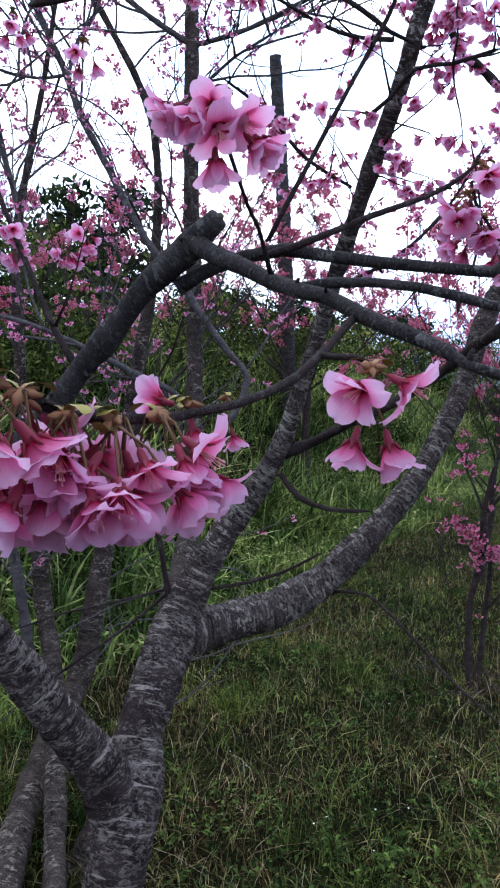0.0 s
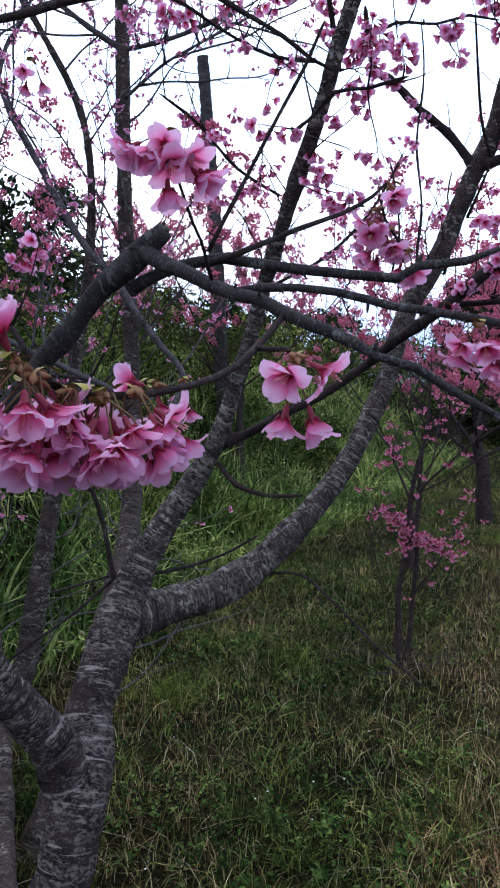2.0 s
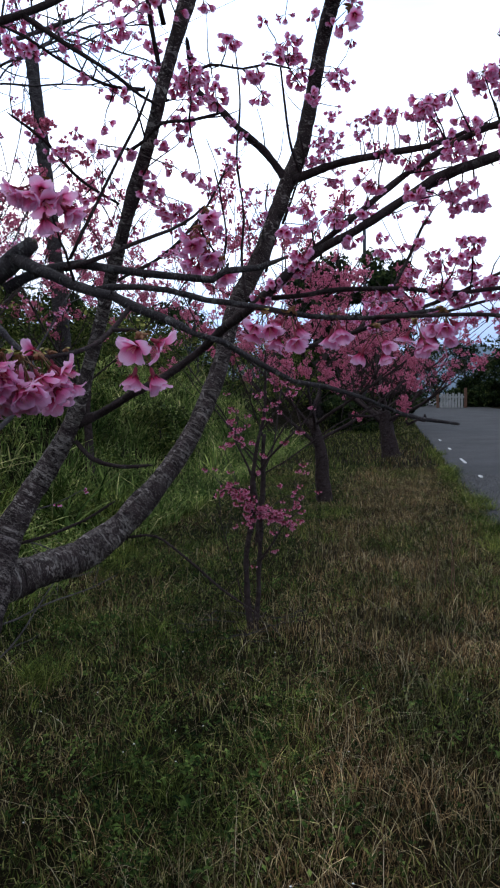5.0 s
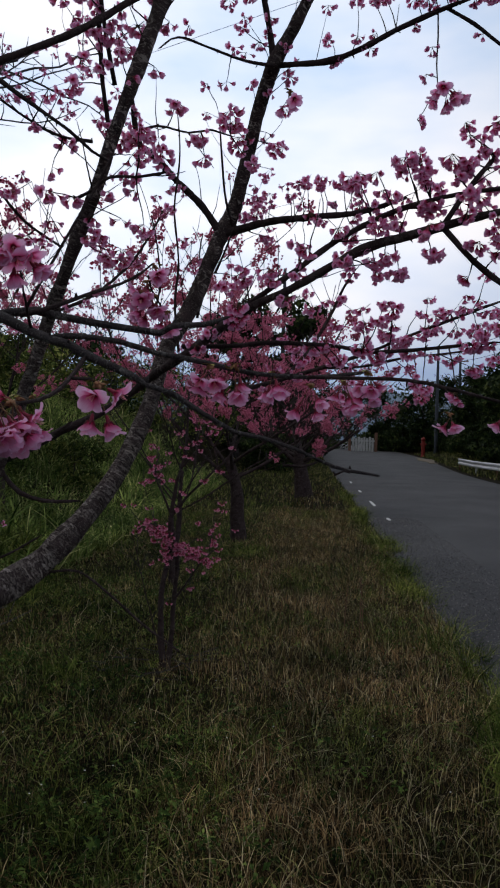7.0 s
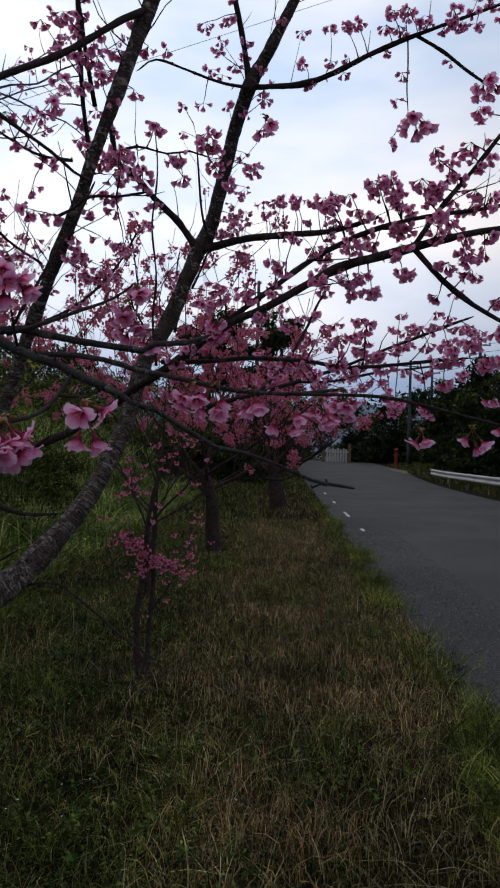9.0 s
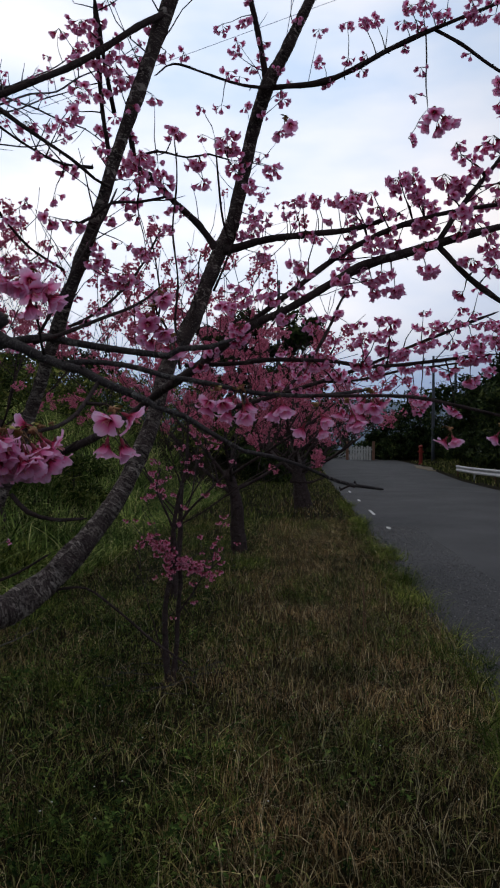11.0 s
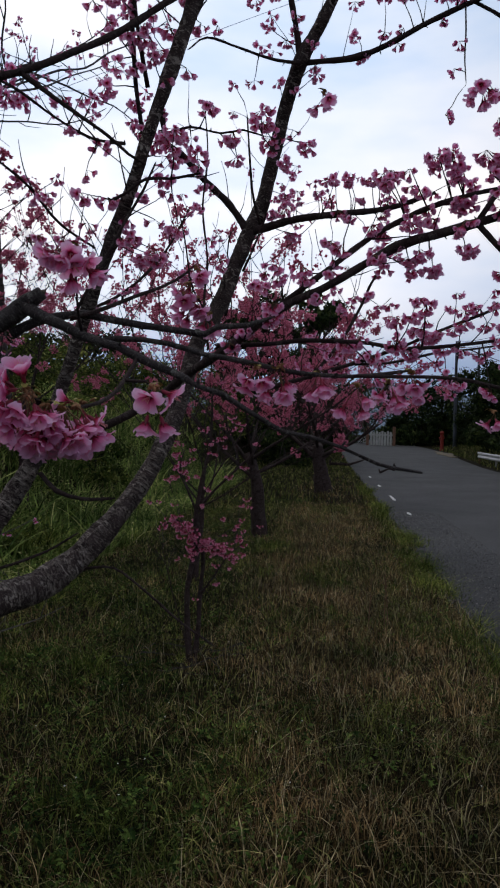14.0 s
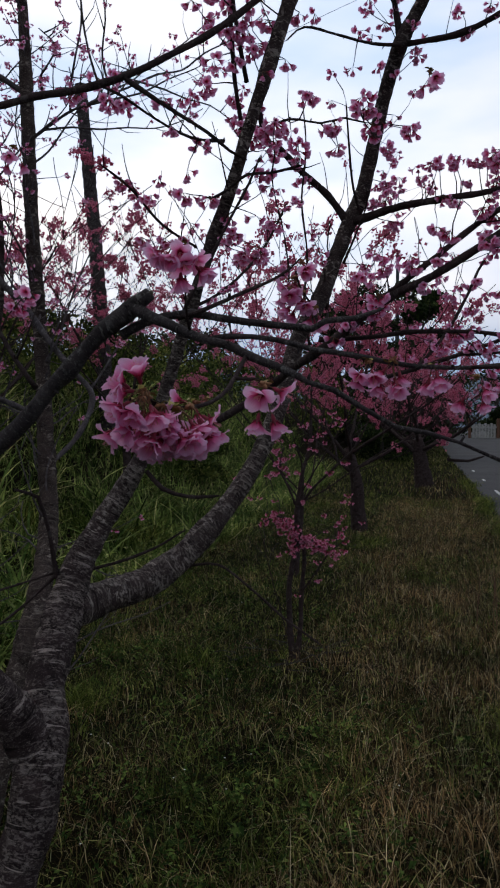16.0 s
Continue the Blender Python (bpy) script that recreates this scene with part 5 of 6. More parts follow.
for x, y, z, n in (
        (1.56, 1.80, 2.78, 3), (1.27, 1.05, 2.37, 3), (1.32, 1.05, 2.42, 3), (1.34, 1.05, 2.44, 2), (1.27, 1.05, 2.34, 3), (1.30, 1.05, 2.34, 3),
        (1.43, 1.15, 2.33, 4), (1.45, 1.10, 2.34, 3), (1.44, 1.10, 2.31, 3), (1.44, 1.00, 2.41, 3), (1.39, 1.00, 2.44, 2), (0.99, 1.50, 2.47, 5),
        (0.99, 1.25, 2.36, 3), (1.22, 2.00, 2.59, 5), (1.25, 1.95, 2.60, 5), (1.27, 1.95, 2.58, 4), (1.19, 2.00, 2.58, 3), (1.19, 2.05, 2.54, 3),
        (1.24, 2.00, 2.46, 4), (1.32, 1.95, 2.50, 5), (1.32, 1.90, 2.56, 4), (1.35, 1.90, 2.56, 6), (1.04, 1.25, 2.32, 6), (1.39, 1.90, 2.54, 6),
):
    bunch(cherry_tree, Vector((x, y, z)), n)
for x, y, z, n in (
        (1.39, 1.90, 2.48, 4), (1.07, 1.20, 2.31, 3), (1.46, 1.85, 2.53, 5), (1.47, 1.80, 2.50, 5), (1.43, 1.85, 2.47, 3), (1.15, 1.20, 2.36, 5),
        (1.18, 1.20, 2.38, 4), (1.16, 1.20, 2.34, 4), (1.20, 1.20, 2.36, 4), (1.20, 1.20, 2.32, 4), (1.23, 1.20, 2.33, 3), (1.26, 1.20, 2.30, 4),
        (1.24, 1.20, 2.26, 3), (1.20, 1.20, 2.25, 3), (1.24, 1.20, 2.24, 2), (1.19, 1.05, 2.32, 5), (1.23, 1.05, 2.30, 5), (1.24, 1.05, 2.31, 4),
        (1.20, 1.05, 2.27, 3), (1.15, 1.25, 2.21, 2), (1.29, 1.00, 2.13, 4), (1.35, 1.00, 2.15, 3), (1.44, 1.00, 2.14, 4), (1.24, 1.00, 2.10, 5),
):
    bunch(cherry_tree, Vector((x, y, z)), n)
for x, y, z, n in (
        (1.31, 1.00, 2.09, 5), (1.17, 1.10, 2.10, 4), (1.07, 1.20, 2.08, 5), (1.07, 1.15, 2.09, 4), (1.11, 1.15, 2.05, 4), (1.03, 1.20, 2.12, 3),
        (1.24, 2.05, 2.36, 3), (0.97, 1.20, 2.08, 3), (1.25, 1.05, 2.03, 3), (1.40, 1.00, 2.03, 4), (1.52, 1.15, 1.79, 3), (1.42, 1.00, 2.03, 4),
        (1.40, 1.00, 1.95, 4), (1.45, 1.00, 1.96, 3), (1.11, 1.15, 2.05, 3), (1.16, 1.25, 1.98, 4), (1.66, 1.75, 2.10, 6), (1.63, 1.75, 2.07, 5),
        (1.69, 1.75, 2.09, 5), (1.77, 1.70, 2.04, 5), (1.42, 1.20, 1.93, 4), (1.49, 1.20, 1.96, 5), (1.46, 1.20, 1.95, 4), (1.81, 1.65, 1.93, 4),
):
    bunch(cherry_tree, Vector((x, y, z)), n)
for x, y, z, n in (
        (1.52, 1.15, 1.90, 5), (1.52, 1.20, 1.89, 4), (1.43, 1.00, 1.88, 4), (1.42, 1.25, 1.84, 4), (1.37, 1.25, 1.76, 4), (1.29, 1.30, 1.78, 4),
        (1.55, 1.80, 1.90, 4), (1.50, 1.85, 1.88, 5), (1.25, 1.30, 1.87, 4), (1.40, 1.25, 1.90, 4), (1.72, 1.75, 2.04, 4), (1.62, 1.80, 2.02, 4),
        (1.54, 1.80, 1.99, 5), (1.48, 1.85, 2.01, 5), (1.14, 1.30, 1.86, 5), (1.10, 1.30, 1.94, 4), (1.52, 2.20, 2.16, 5), (1.48, 2.20, 2.21, 5),
        (1.46, 2.20, 2.10, 5), (1.01, 1.35, 1.89, 5), (1.09, 1.30, 1.88, 4),
):
    bunch(cherry_tree, Vector((x, y, z)), n)

for k, (name, line) in enumerate(list(LINES["cherry_tree"])):
    low = line[:, 2].mean() < 1.66 or line[-1, 2] < line[0, 2] - 0.15
    if name == "twig" and line[:, 1].mean() > 0.95 and not low:
        dress(cherry_tree, line, 100 + k, 0.052, 0.16, (0, 1, 2, 2), 0.42 if line[0, 2] < 1.6 else 0.12, 1.0, spur=0.35, rich=2)
    elif name == "limb" and k < 3:
        dress(cherry_tree, line, 100 + k, 0.06, 0.28, (0, 1, 1, 2), 0.45, 1.0, spur=0.1)
for k, (name, line) in enumerate(list(LINES["slender_cherry_tree"])):
    for q, side in enumerate(ramify(background_cherry, line, 200 + k, 11 if name == "trunk" else 6, 0.85, 0.0065, 0.45 if name == "trunk" else 0.15)):
        dress(background_cherry, side, 220 + 20 * k + q, 0.075, 0.15, (0, 0, 1, 2), 0.2, 1.0, spur=0.2, radius=0.003)
    dress(background_cherry, line, 200 + k, 0.09, 0.22, (0, 1, 1, 2), 0.55 if name == "trunk" else 0.1, 1.0, spur=0.2, radius=0.0035)
    if name == "trunk":
        for q, side in enumerate(ramify(background_cherry, line, 260 + k, 16, 0.6, 0.0055, 0.14, 0.5, 0.1)):
            dress(background_cherry, side, 280 + q, 0.14, 0.12, (0,), 0.2, 1.0, spur=0.0, radius=0.0024)
for k, (name, line) in enumerate(list(LINES["multi_stem_cherry_tree"])):
    for q, side in enumerate(ramify(multi_stem_cherry, line, 300 + k, 10 if name == "trunk" else 5, 0.75, 0.006, 0.45 if name == "trunk" else 0.2)):
        dress(multi_stem_cherry, side, 320 + 20 * k + q, 0.07, 0.15, (0, 1, 1, 2), 0.2, 1.0, spur=0.2, radius=0.003)
    if name == "trunk":
        for q, side in enumerate(ramify(multi_stem_cherry, line, 360 + k, 12, 0.55, 0.005, 0.2, 0.55, 0.1)):
            dress(multi_stem_cherry, side, 380 + q, 0.14, 0.12, (0,), 0.2, 1.0, spur=0.0, radius=0.0022)
ramify(cut_trunk, LINES["dead_tree_trunk"][0][1], 470, 5, 0.5, 0.012, 0.45, 0.9)
for k, (name, line) in enumerate(list(LINES["young_cherry_tree"])):
    if k != 1:
        for q, side in enumerate(ramify(sapling, line, 400 + k, 7 if k == 0 else 4, 0.34, 0.0026, 0.45 if k == 0 else 0.3)):
            dress(sapling, side, 420 + 10 * k + q, 0.1, 0.13, (0, 0, 1, 1), 0.4, 1.0, spur=0.2, radius=0.0022)
SAPLING_RND = random.Random(9)
for k, n, lo in ((6, 30, 0.0), (7, 34, 0.0), (3, 12, 0.55), (2, 4, 0.3), (8, 5, 0.3), (4, 8, 0.75), (0, 4, 0.6)):
    line = LINES["young_cherry_tree"][k][1]
    for q in range(n):
        p = Vector(line[int((lo + (1 - lo) * q / n) * (len(line) - 1)), :3]) + Vector([SAPLING_RND.uniform(-0.05, 0.05) for _ in range(3)])
        small_cluster(sapling, p, SAPLING_RND, 1.25, 0)
# a low shoot with a few late flowers
low_shoot = bmesh.new()
tube(low_shoot, [(-0.235, 2.900, 1.060, 0.0040), (-0.080, 2.920, 1.110, 0.0030), (0.070, 2.950, 1.150, 0.0022), (0.190, 3.060, 1.195, 0.0014)], 6, 0.03, 0.15)
part("twig", low_shoot, BARK_GLARE, background_cherry)
for place in ((0.19, 3.06, 1.195), (0.07, 2.95, 1.150)):
    small_cluster(background_cherry, Vector(place), SAPLING_RND, 0.9, 0)
for tree in (cherry_tree, background_cherry, multi_stem_cherry, sapling):
    join_flowers(tree)

# ---------------------------------------------------------------- the row of cherries along the verge


def blossom_sheet(name, centres, rng, size, parent, mat):
    """Many small flowers, each two bent leaves of petals, as one mesh."""
    n = len(centres)
    u = rng.normal(size=(n, 3))
    u /= np.linalg.norm(u, axis=1, keepdims=True)
    w = np.cross(u, rng.normal(size=(n, 3)))
    w /= np.linalg.norm(w, axis=1, keepdims=True)
    v = np.cross(u, w)
    r = size * rng.uniform(0.6, 1.2, (n, 1))
    pts = np.stack([centres, centres + u * r + w * r * 0.3, centres + v * r + w * r * 0.2, centres - u * r + w * r * 0.35, centres - v * r + w * r * 0.25,
                    centres - w * r * 0.7], 1)
    f = np.array([[0, 1, 2], [0, 2, 3], [0, 3, 4], [0, 4, 1], [5, 1, 3]])
    faces = (np.arange(n)[:, None, None] * 6 + f[None]).reshape(-1, 3)
    uv = np.tile(np.array([[0.5, 0.1], [0.1, 0.95], [0.4, 0.9], [0.7, 1.0], [0.9, 0.9], [0.5, 0.3]]), (n, 1))
    ob = fast_mesh(name, pts.reshape(-1, 3), faces, mat, parent, uv)
    return tagged(ob, kind="stuff")


def grown_cherry(place, tall, spreadw, seed, flowers, stems=3, label="cherry tree in full pink blossom on the verge", thick=0.1, low=0.25):
    rnd, rng = random.Random(seed), np.random.default_rng(seed)
    x, y = place
    z = float(height(x, y))
    tree = thing("verge_cherry_tree", (x, y, z), label, "tree", "cherry trees along the verge")
    tips = []

    lengths = (0.24 * tall, 0.39 * tall, 0.30 * tall, 0.17 * tall)

    def grow(p, d, r, level):
        n = 6
        length = lengths[level] * rnd.uniform(0.75, 1.2)
        rows, q, dd = [], Vector(p), Vector(d).normalized()
        for k in range(n + 1):
            rows.append((*q, max(0.0035, r * (1 - 0.5 * k / n))))
            dd = (dd + Vector((rnd.uniform(-1, 1), rnd.uniform(-1, 1), rnd.uniform(-0.5, 1))) * 0.16).normalized()
            q = q + dd * (length / n)
        bm = bmesh.new()
        line = tube(bm, rows, (10, 7, 5, 4)[level], 0.1, 0.12)
        part(("trunk", "limb", "branch", "twig")[level], bm, BARK_TWIG, tree)
        if level >= 2:
            tips.extend([(Vector(c[:3]), level) for c in line[len(line) // 3:]])
        if level < 3:
            count = (6, 5, 4)[level]
            for k in range(count):
                t = rnd.uniform(0.7, 1.0) if level == 0 else rnd.uniform(0.3, 1.0)
                c = line[min(len(line) - 1, int(t * (len(line) - 1)))]
                a = 6.28 * (k + rnd.uniform(-0.3, 0.3)) / count
                out = Vector((math.cos(a) * spreadw, math.sin(a) * spreadw, rnd.uniform(0.1, 1.1) if level < 2 else rnd.uniform(-0.4, 0.9)))
                grow(c[:3], out + dd * (0.25 if level == 0 else 0.7), max(0.004, float(c[3]) * (0.36 if level == 0 else 0.55)), level + 1)

    grow((x, y, z - 0.05), (rnd.uniform(-0.15, 0.15), rnd.uniform(-0.15, 0.15), 1), thick, 0)
    base = np.array([t[0] for t in tips])
    spurs = base[rng.integers(0, len(base), max(8, flowers // 40))] + rng.normal(size=(max(8, flowers // 40), 3)) * 0.03
    at = spurs[rng.integers(0, len(spurs), flowers // 12)]
    at = at + rng.normal(size=at.shape) * 0.034
    centres = np.repeat(at, 12, axis=0) + rng.normal(size=(len(at) * 12, 3)) * 0.02
    centres = centres[centres[:, 2] > z + low]
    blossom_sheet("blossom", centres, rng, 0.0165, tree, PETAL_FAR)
    return tree


grown_cherry((3.75, 10.1), 5.0, 1.0, 11, 12500, thick=0.135, low=0.75)
grown_cherry((8.2, 17.6), 5.6, 1.1, 12, 11500, thick=0.27, low=0.8)
grown_cherry((12.2, 27.0), 5.4, 1.1, 13, 6500, thick=0.19, low=0.9)
grown_cherry((16.4, 36.0), 5.2, 1.1, 18, 5000, thick=0.17, low=0.9)
grown_cherry((1.95, 7.0), 5.2, 0.9, 14, 11500, thick=0.04, low=0.8)
grown_cherry((-1.6, 7.0), 4.6, 1.0, 15, 6000, thick=0.07, low=1.2)
grown_cherry((0.2, 10.2), 5.6, 1.0, 17, 10000, thick=0.08, low=1.2)

# ---------------------------------------------------------------- woods and the far side


def leafy_tree(place, tall, wide, seed, leaves=3600, leaf=0.16, name="broadleaf_tree", label="dark evergreen broadleaf tree", low=0.25, leaf_mat=None):
    rnd, rng = random.Random(seed), np.random.default_rng(seed)
    x, y = place
    z = float(height(x, y))
    tree = thing(name, (x, y, z), label, "tree", "dark trees round the road")
    bm = bmesh.new()
    tube(bm, [(x, y, z - 0.1, tall * 0.03), (x + rnd.uniform(-0.2, 0.2), y, z + tall * 0.4, tall * 0.02), (x, y + 0.1, z + tall * 0.8, tall * 0.006)], 8, 0.4, 0.1)
    part("trunk", bm, BARK_DARK, tree)
    centres = []
    n = 34
    for k in range(n):
        h = low + (0.95 - low) * rnd.random()
        a, r = rnd.uniform(0, 6.28), wide * math.sqrt(rnd.random()) * (1.05 - 0.75 * max(0, h - 0.45))
        c = Vector((x + math.cos(a) * r, y + math.sin(a) * r, z + tall * h))
        centres.append((c, rnd.uniform(0.5, 1.0) * wide * 0.42))
        if k % 3 == 0:
            bm = bmesh.new()
            tube(bm, [(x, y, z + tall * h * 0.7, tall * 0.008), (*(c * 0.5 + Vector((x, y, z + tall * h * 0.8)) * 0.5), tall * 0.006), (*c, tall * 0.002)], 5, 0.5, 0.1)
            part("limb", bm, BARK_DARK, tree)
    cc = np.array([c for c, _ in centres])
    rr = np.array([r for _, r in centres])
    pick = rng.integers(0, n, leaves)
    d = rng.normal(size=(leaves, 3))
    d /= np.linalg.norm(d, axis=1, keepdims=True)
    p = cc[pick] + d * (rr[pick] * rng.uniform(0.35, 1.1, leaves) ** 0.6)[:, None] * np.array([1, 1, 0.75])
    u = rng.normal(size=(leaves, 3))
    u /= np.linalg.norm(u, axis=1, keepdims=True)
    w = np.cross(u, d)
    s = leaf * rng.uniform(0.5, 1.3, (leaves, 1))
    pts = np.stack([p - u * s, p + w * s * 0.45 + d * s * 0.1, p + u * s, p - w * s * 0.45 + d * s * 0.1], 1).reshape(-1, 3)
    faces = np.arange(leaves * 4).reshape(-1, 4)
    crown = fast_mesh("crown", pts, faces, leaf_mat or FOLIAGE, tree)
    tagged(crown, kind="stuff")
    return tree


for k, (s, c, tall, wide) in enumerate(((8.5, -13.7, 4.4, 1.7), (13, -19, 5, 2.6), (3, -17, 5, 2.4), (17, -16, 3.5, 2.2), (22, -14, 3.5, 2.2), (28, -13, 4, 2.5),
                                        (30, -18, 4, 2.6), (10, -9.5, 1.5, 1.4), (13.5, -8.5, 1.5, 1.4), (17, -8, 1.8, 1.5), (20, -7.5, 2.0, 1.6), (24, -7.5, 2.6, 1.8), (28, -7, 2.8, 1.8), (33, -7, 3, 2.0), (38, -6, 3.4, 2.2))):
    if tall < 3:
        leafy_tree(on_road(s, c), tall, wide, 500 + k, 4500, 0.07, "shrub", "leafy green shrub on the bank behind the trees", 0.0, BUSH)
    else:
        leafy_tree(on_road(s, c), tall, wide, 500 + k, 4200, 0.15, low=0.1)
for k, (s, c, tall, wide) in enumerate(((0.6, -7.4, 1.0, 0.9), (3.4, -7.6, 1.1, 1.0), (6.4, -7.2, 1.2, 1.0), (8.0, -6.2, 0.8, 0.8),
                                        (-3.0, -6.4, 1.2, 0.9), (1.4, -8.0, 1.2, 1.1), (5.6, -8.2, 1.4, 1.1))):
    leafy_tree(on_road(s, c), tall, wide, 560 + k, 3800, 0.045, "shrub", "low dark green shrub among the reeds on the bank", 0.0, BUSH)
leafy_tree((16.6, 38.0), 9.9, 2.4, 520, 12000, 0.19)
leafy_tree((13.2, 39.0), 9.2, 2.3, 521, 12000, 0.19)
for k, (s, c, tall, wide) in enumerate(((12, 11.5, 5.0, 2.4), (16, 12, 5.2, 2.6), (20, 12, 6.2, 2.6), (24, 12.5, 6.6, 2.6), (28, 13, 6.2, 2.8), (32, 13, 5.8, 2.8), (36, 14, 5.8, 3.0),
                                        (41, 14, 5, 3.0), (46, 15, 5.2, 3.2), (52, 16, 5.5, 3.4), (58, 16, 6.6, 3.6), (65, 16, 7.2, 3.6), (72, 14, 7.8, 3.6), (80, 12, 8.2, 3.8), (86, 7, 8.2, 4.0),
                                        (88, 1, 8.0, 3.8), (50, -2.4, 5.0, 1.8), (58, -2.0, 4.8, 1.8), (76, 12.0, 3.6, 2.6), (80, 9.6, 3.4, 2.6), (83, 7.6, 3.2, 2.4), (60, -4.5, 6.5, 3.2), (72, -4, 7.0, 3.4), (48, -5, 5, 3.0), (20, 17, 7, 3.4), (33, 19, 6.5, 3.4))):
    leafy_tree(on_road(s, c), tall, wide, 600 + k, 3600, 0.27, low=0.02)


for k, (s, c, tall, wide) in enumerate(((38, 11.5, 7.2, 2.4), (43, 12.5, 7.4, 2.6), (33.5, 11.8, 7.0, 2.2), (49, 12.0, 6.6, 2.6))):
    leafy_tree(on_road(s, c), tall, wide, 660 + k, 7000, 0.2, low=0.05)

for k in range(19):
    s = 9 + 4.1 * k
    leafy_tree(on_road(s, float(width_at(s)) + 4.3 + 0.6 * math.sin(k * 1.7)), 2.7 + 0.5 * math.sin(k * 2.3), 2.0, 700 + k, 2200, 0.18, "shrub", "dense dark evergreen shrub across the road", 0.0)

for k, (s, c) in enumerate(((30, -3.8), (36, -3.2), (41, -3.0), (46, -3.2))):
    leafy_tree(on_road(s, c), 2.0 + 0.3 * math.sin(k * 2.1), 1.4, 740 + k, 4000, 0.1, "shrub", "dense dark evergreen shrub under the cherry row", 0.0)


def build_rail():
    a, b = Vector(on_road(9, 7.55)), Vector(on_road(38.5, 7.55))
    d = (b - a).normalized()
    n = Vector((-d.y, d.x))
    span = (b - a).length
    ground = lambda p: float(height(p.x, p.y))
    o = thing("guard_rail", (a.x, a.y, ground(a)), "galvanised steel guard rail on rusty posts beside the road", "guard rail")
    posts = int(span / 4)
    for k in range(posts + 1):
        p = a + d * (span * k / posts)
        z = ground(p)
        bm = bmesh.new()
        tube(bm, [(p.x, p.y, z - 0.1, 0.055), (p.x, p.y, z + 0.35, 0.055), (p.x, p.y, z + 0.74, 0.055)], 10, 0.3)
        part("post", bm, RUST if k % 3 else STEEL, o)
    profile = [(0.0, 0.36), (0.05, 0.40), (0.05, 0.46), (0.0, 0.52), (0.0, 0.56), (0.05, 0.62), (0.05, 0.68), (0.0, 0.72)]
    for k in range(posts):
        bm = bmesh.new()
        ends = []
        for t in (k, k + 1.02):
            p = a + d * (span * t / posts)
            z = ground(p)
            ends.append([bm.verts.new((p.x + n.x * (0.06 + u + s), p.y + n.y * (0.06 + u + s), z + v)) for s in (0, 0.004) for u, v in profile])
        m = len(profile)
        for j in range(m - 1):
            bm.faces.new((ends[0][j], ends[0][j + 1], ends[1][j + 1], ends[1][j]))
            bm.faces.new((ends[0][m + j], ends[1][m + j], ends[1][m + j + 1], ends[0][m + j + 1]))
        bmesh.ops.recalc_face_normals(bm, faces=bm.faces)
        part("beam", bm, STEEL, o, smooth=False)
    return o


build_rail()


def utility_pole(x, y, tall, seed, arm=True):
    z = float(height(x, y))
    o = thing("utility_pole", (x, y, z), "grey concrete utility pole with crossarm and wires", "utility pole", "utility poles")
    bm = bmesh.new()
    tube(bm, [(x, y, z - 0.2, 0.19), (x, y, z + tall * 0.5, 0.16), (x, y, z + tall, 0.12)], 12, 1.5)
    part("pole", bm, CONCRETE, o)
    if arm:
        bm = bmesh.new()
        tube(bm, [(x - 0.8, y + 0.3, z + tall - 0.6, 0.05), (x, y, z + tall - 0.6, 0.05), (x + 0.8, y - 0.3, z + tall - 0.6, 0.05)], 6, 0.4)
        part("crossarm", bm, RUST, o)
        for t in (-0.7, 0.0, 0.7):
            bm = bmesh.new()
            tube(bm, [(x + t, y - 0.37 * t, z + tall - 0.56, 0.04), (x + t, y - 0.37 * t, z + tall - 0.45, 0.06), (x + t, y - 0.37 * t, z + tall - 0.36, 0.03)], 8, 0.05)
            part("insulator", bm, WHITE, o)
    return o


utility_pole(20.53, 50.0, 14.6, 1, False)
utility_pole(41.4, 60.0, 10.6, 2)
utility_pole(37.7, 45.0, 10.4, 3)
utility_pole(45.5, 62.0, 10.0, 4)


def wire(a, b, sag, r=0.012):
    bm = bmesh.new()
    rows = []
    for k in range(13):
        t = k / 12
        p = Vector(a).lerp(Vector(b), t)
        rows.append((p.x, p.y, p.z - sag * 4 * t * (1 - t), r))
    tube(bm, rows, 5, 2.0)
    ob = mesh_object("overhead_wire", bm, CABLE)
    return tagged(ob, label="thin black overhead cable strung between poles", category="wire", group="overhead wires")


for dz in (0.0, 0.7, 1.3):
    wire((41.4, 60.0, 9.8 + dz), (37.7, 45.0, 9.2 + dz), 0.3, 0.02)
    wire((37.7, 45.0, 9.2 + dz), (26.0, 8.0, 8.6 + dz), 0.8, 0.02)
wire((-4.63, 20.0, 7.93), (15.26, 20.0, 18.94), 0.0, 0.007)


def build_red_post():
    x, y = 38.1, 57.2
    z = float(height(x, y))
    o = thing("red_hydrant_post", (x, y, z), "faded red hydrant post by the roadside", "hydrant")
    bm = bmesh.new()
    tube(bm, [(x, y, z - 0.1, 0.22), (x, y, z + 0.1, 0.22), (x, y, z + 0.12, 0.18), (x, y, z + 1.5, 0.18), (x, y, z + 1.6, 0.21), (x, y, z + 1.78, 0.17), (x, y, z + 1.86, 0.04)], 12, 0.05)
    part("body", bm, RED, o)
    bm = bmesh.new()
    tube(bm, [(x - 0.3, y, z + 1.2, 0.08), (x, y, z + 1.2, 0.09), (x + 0.3, y, z + 1.2, 0.08)], 8, 0.1)
    part("outlet", bm, RED, o)


build_red_post()


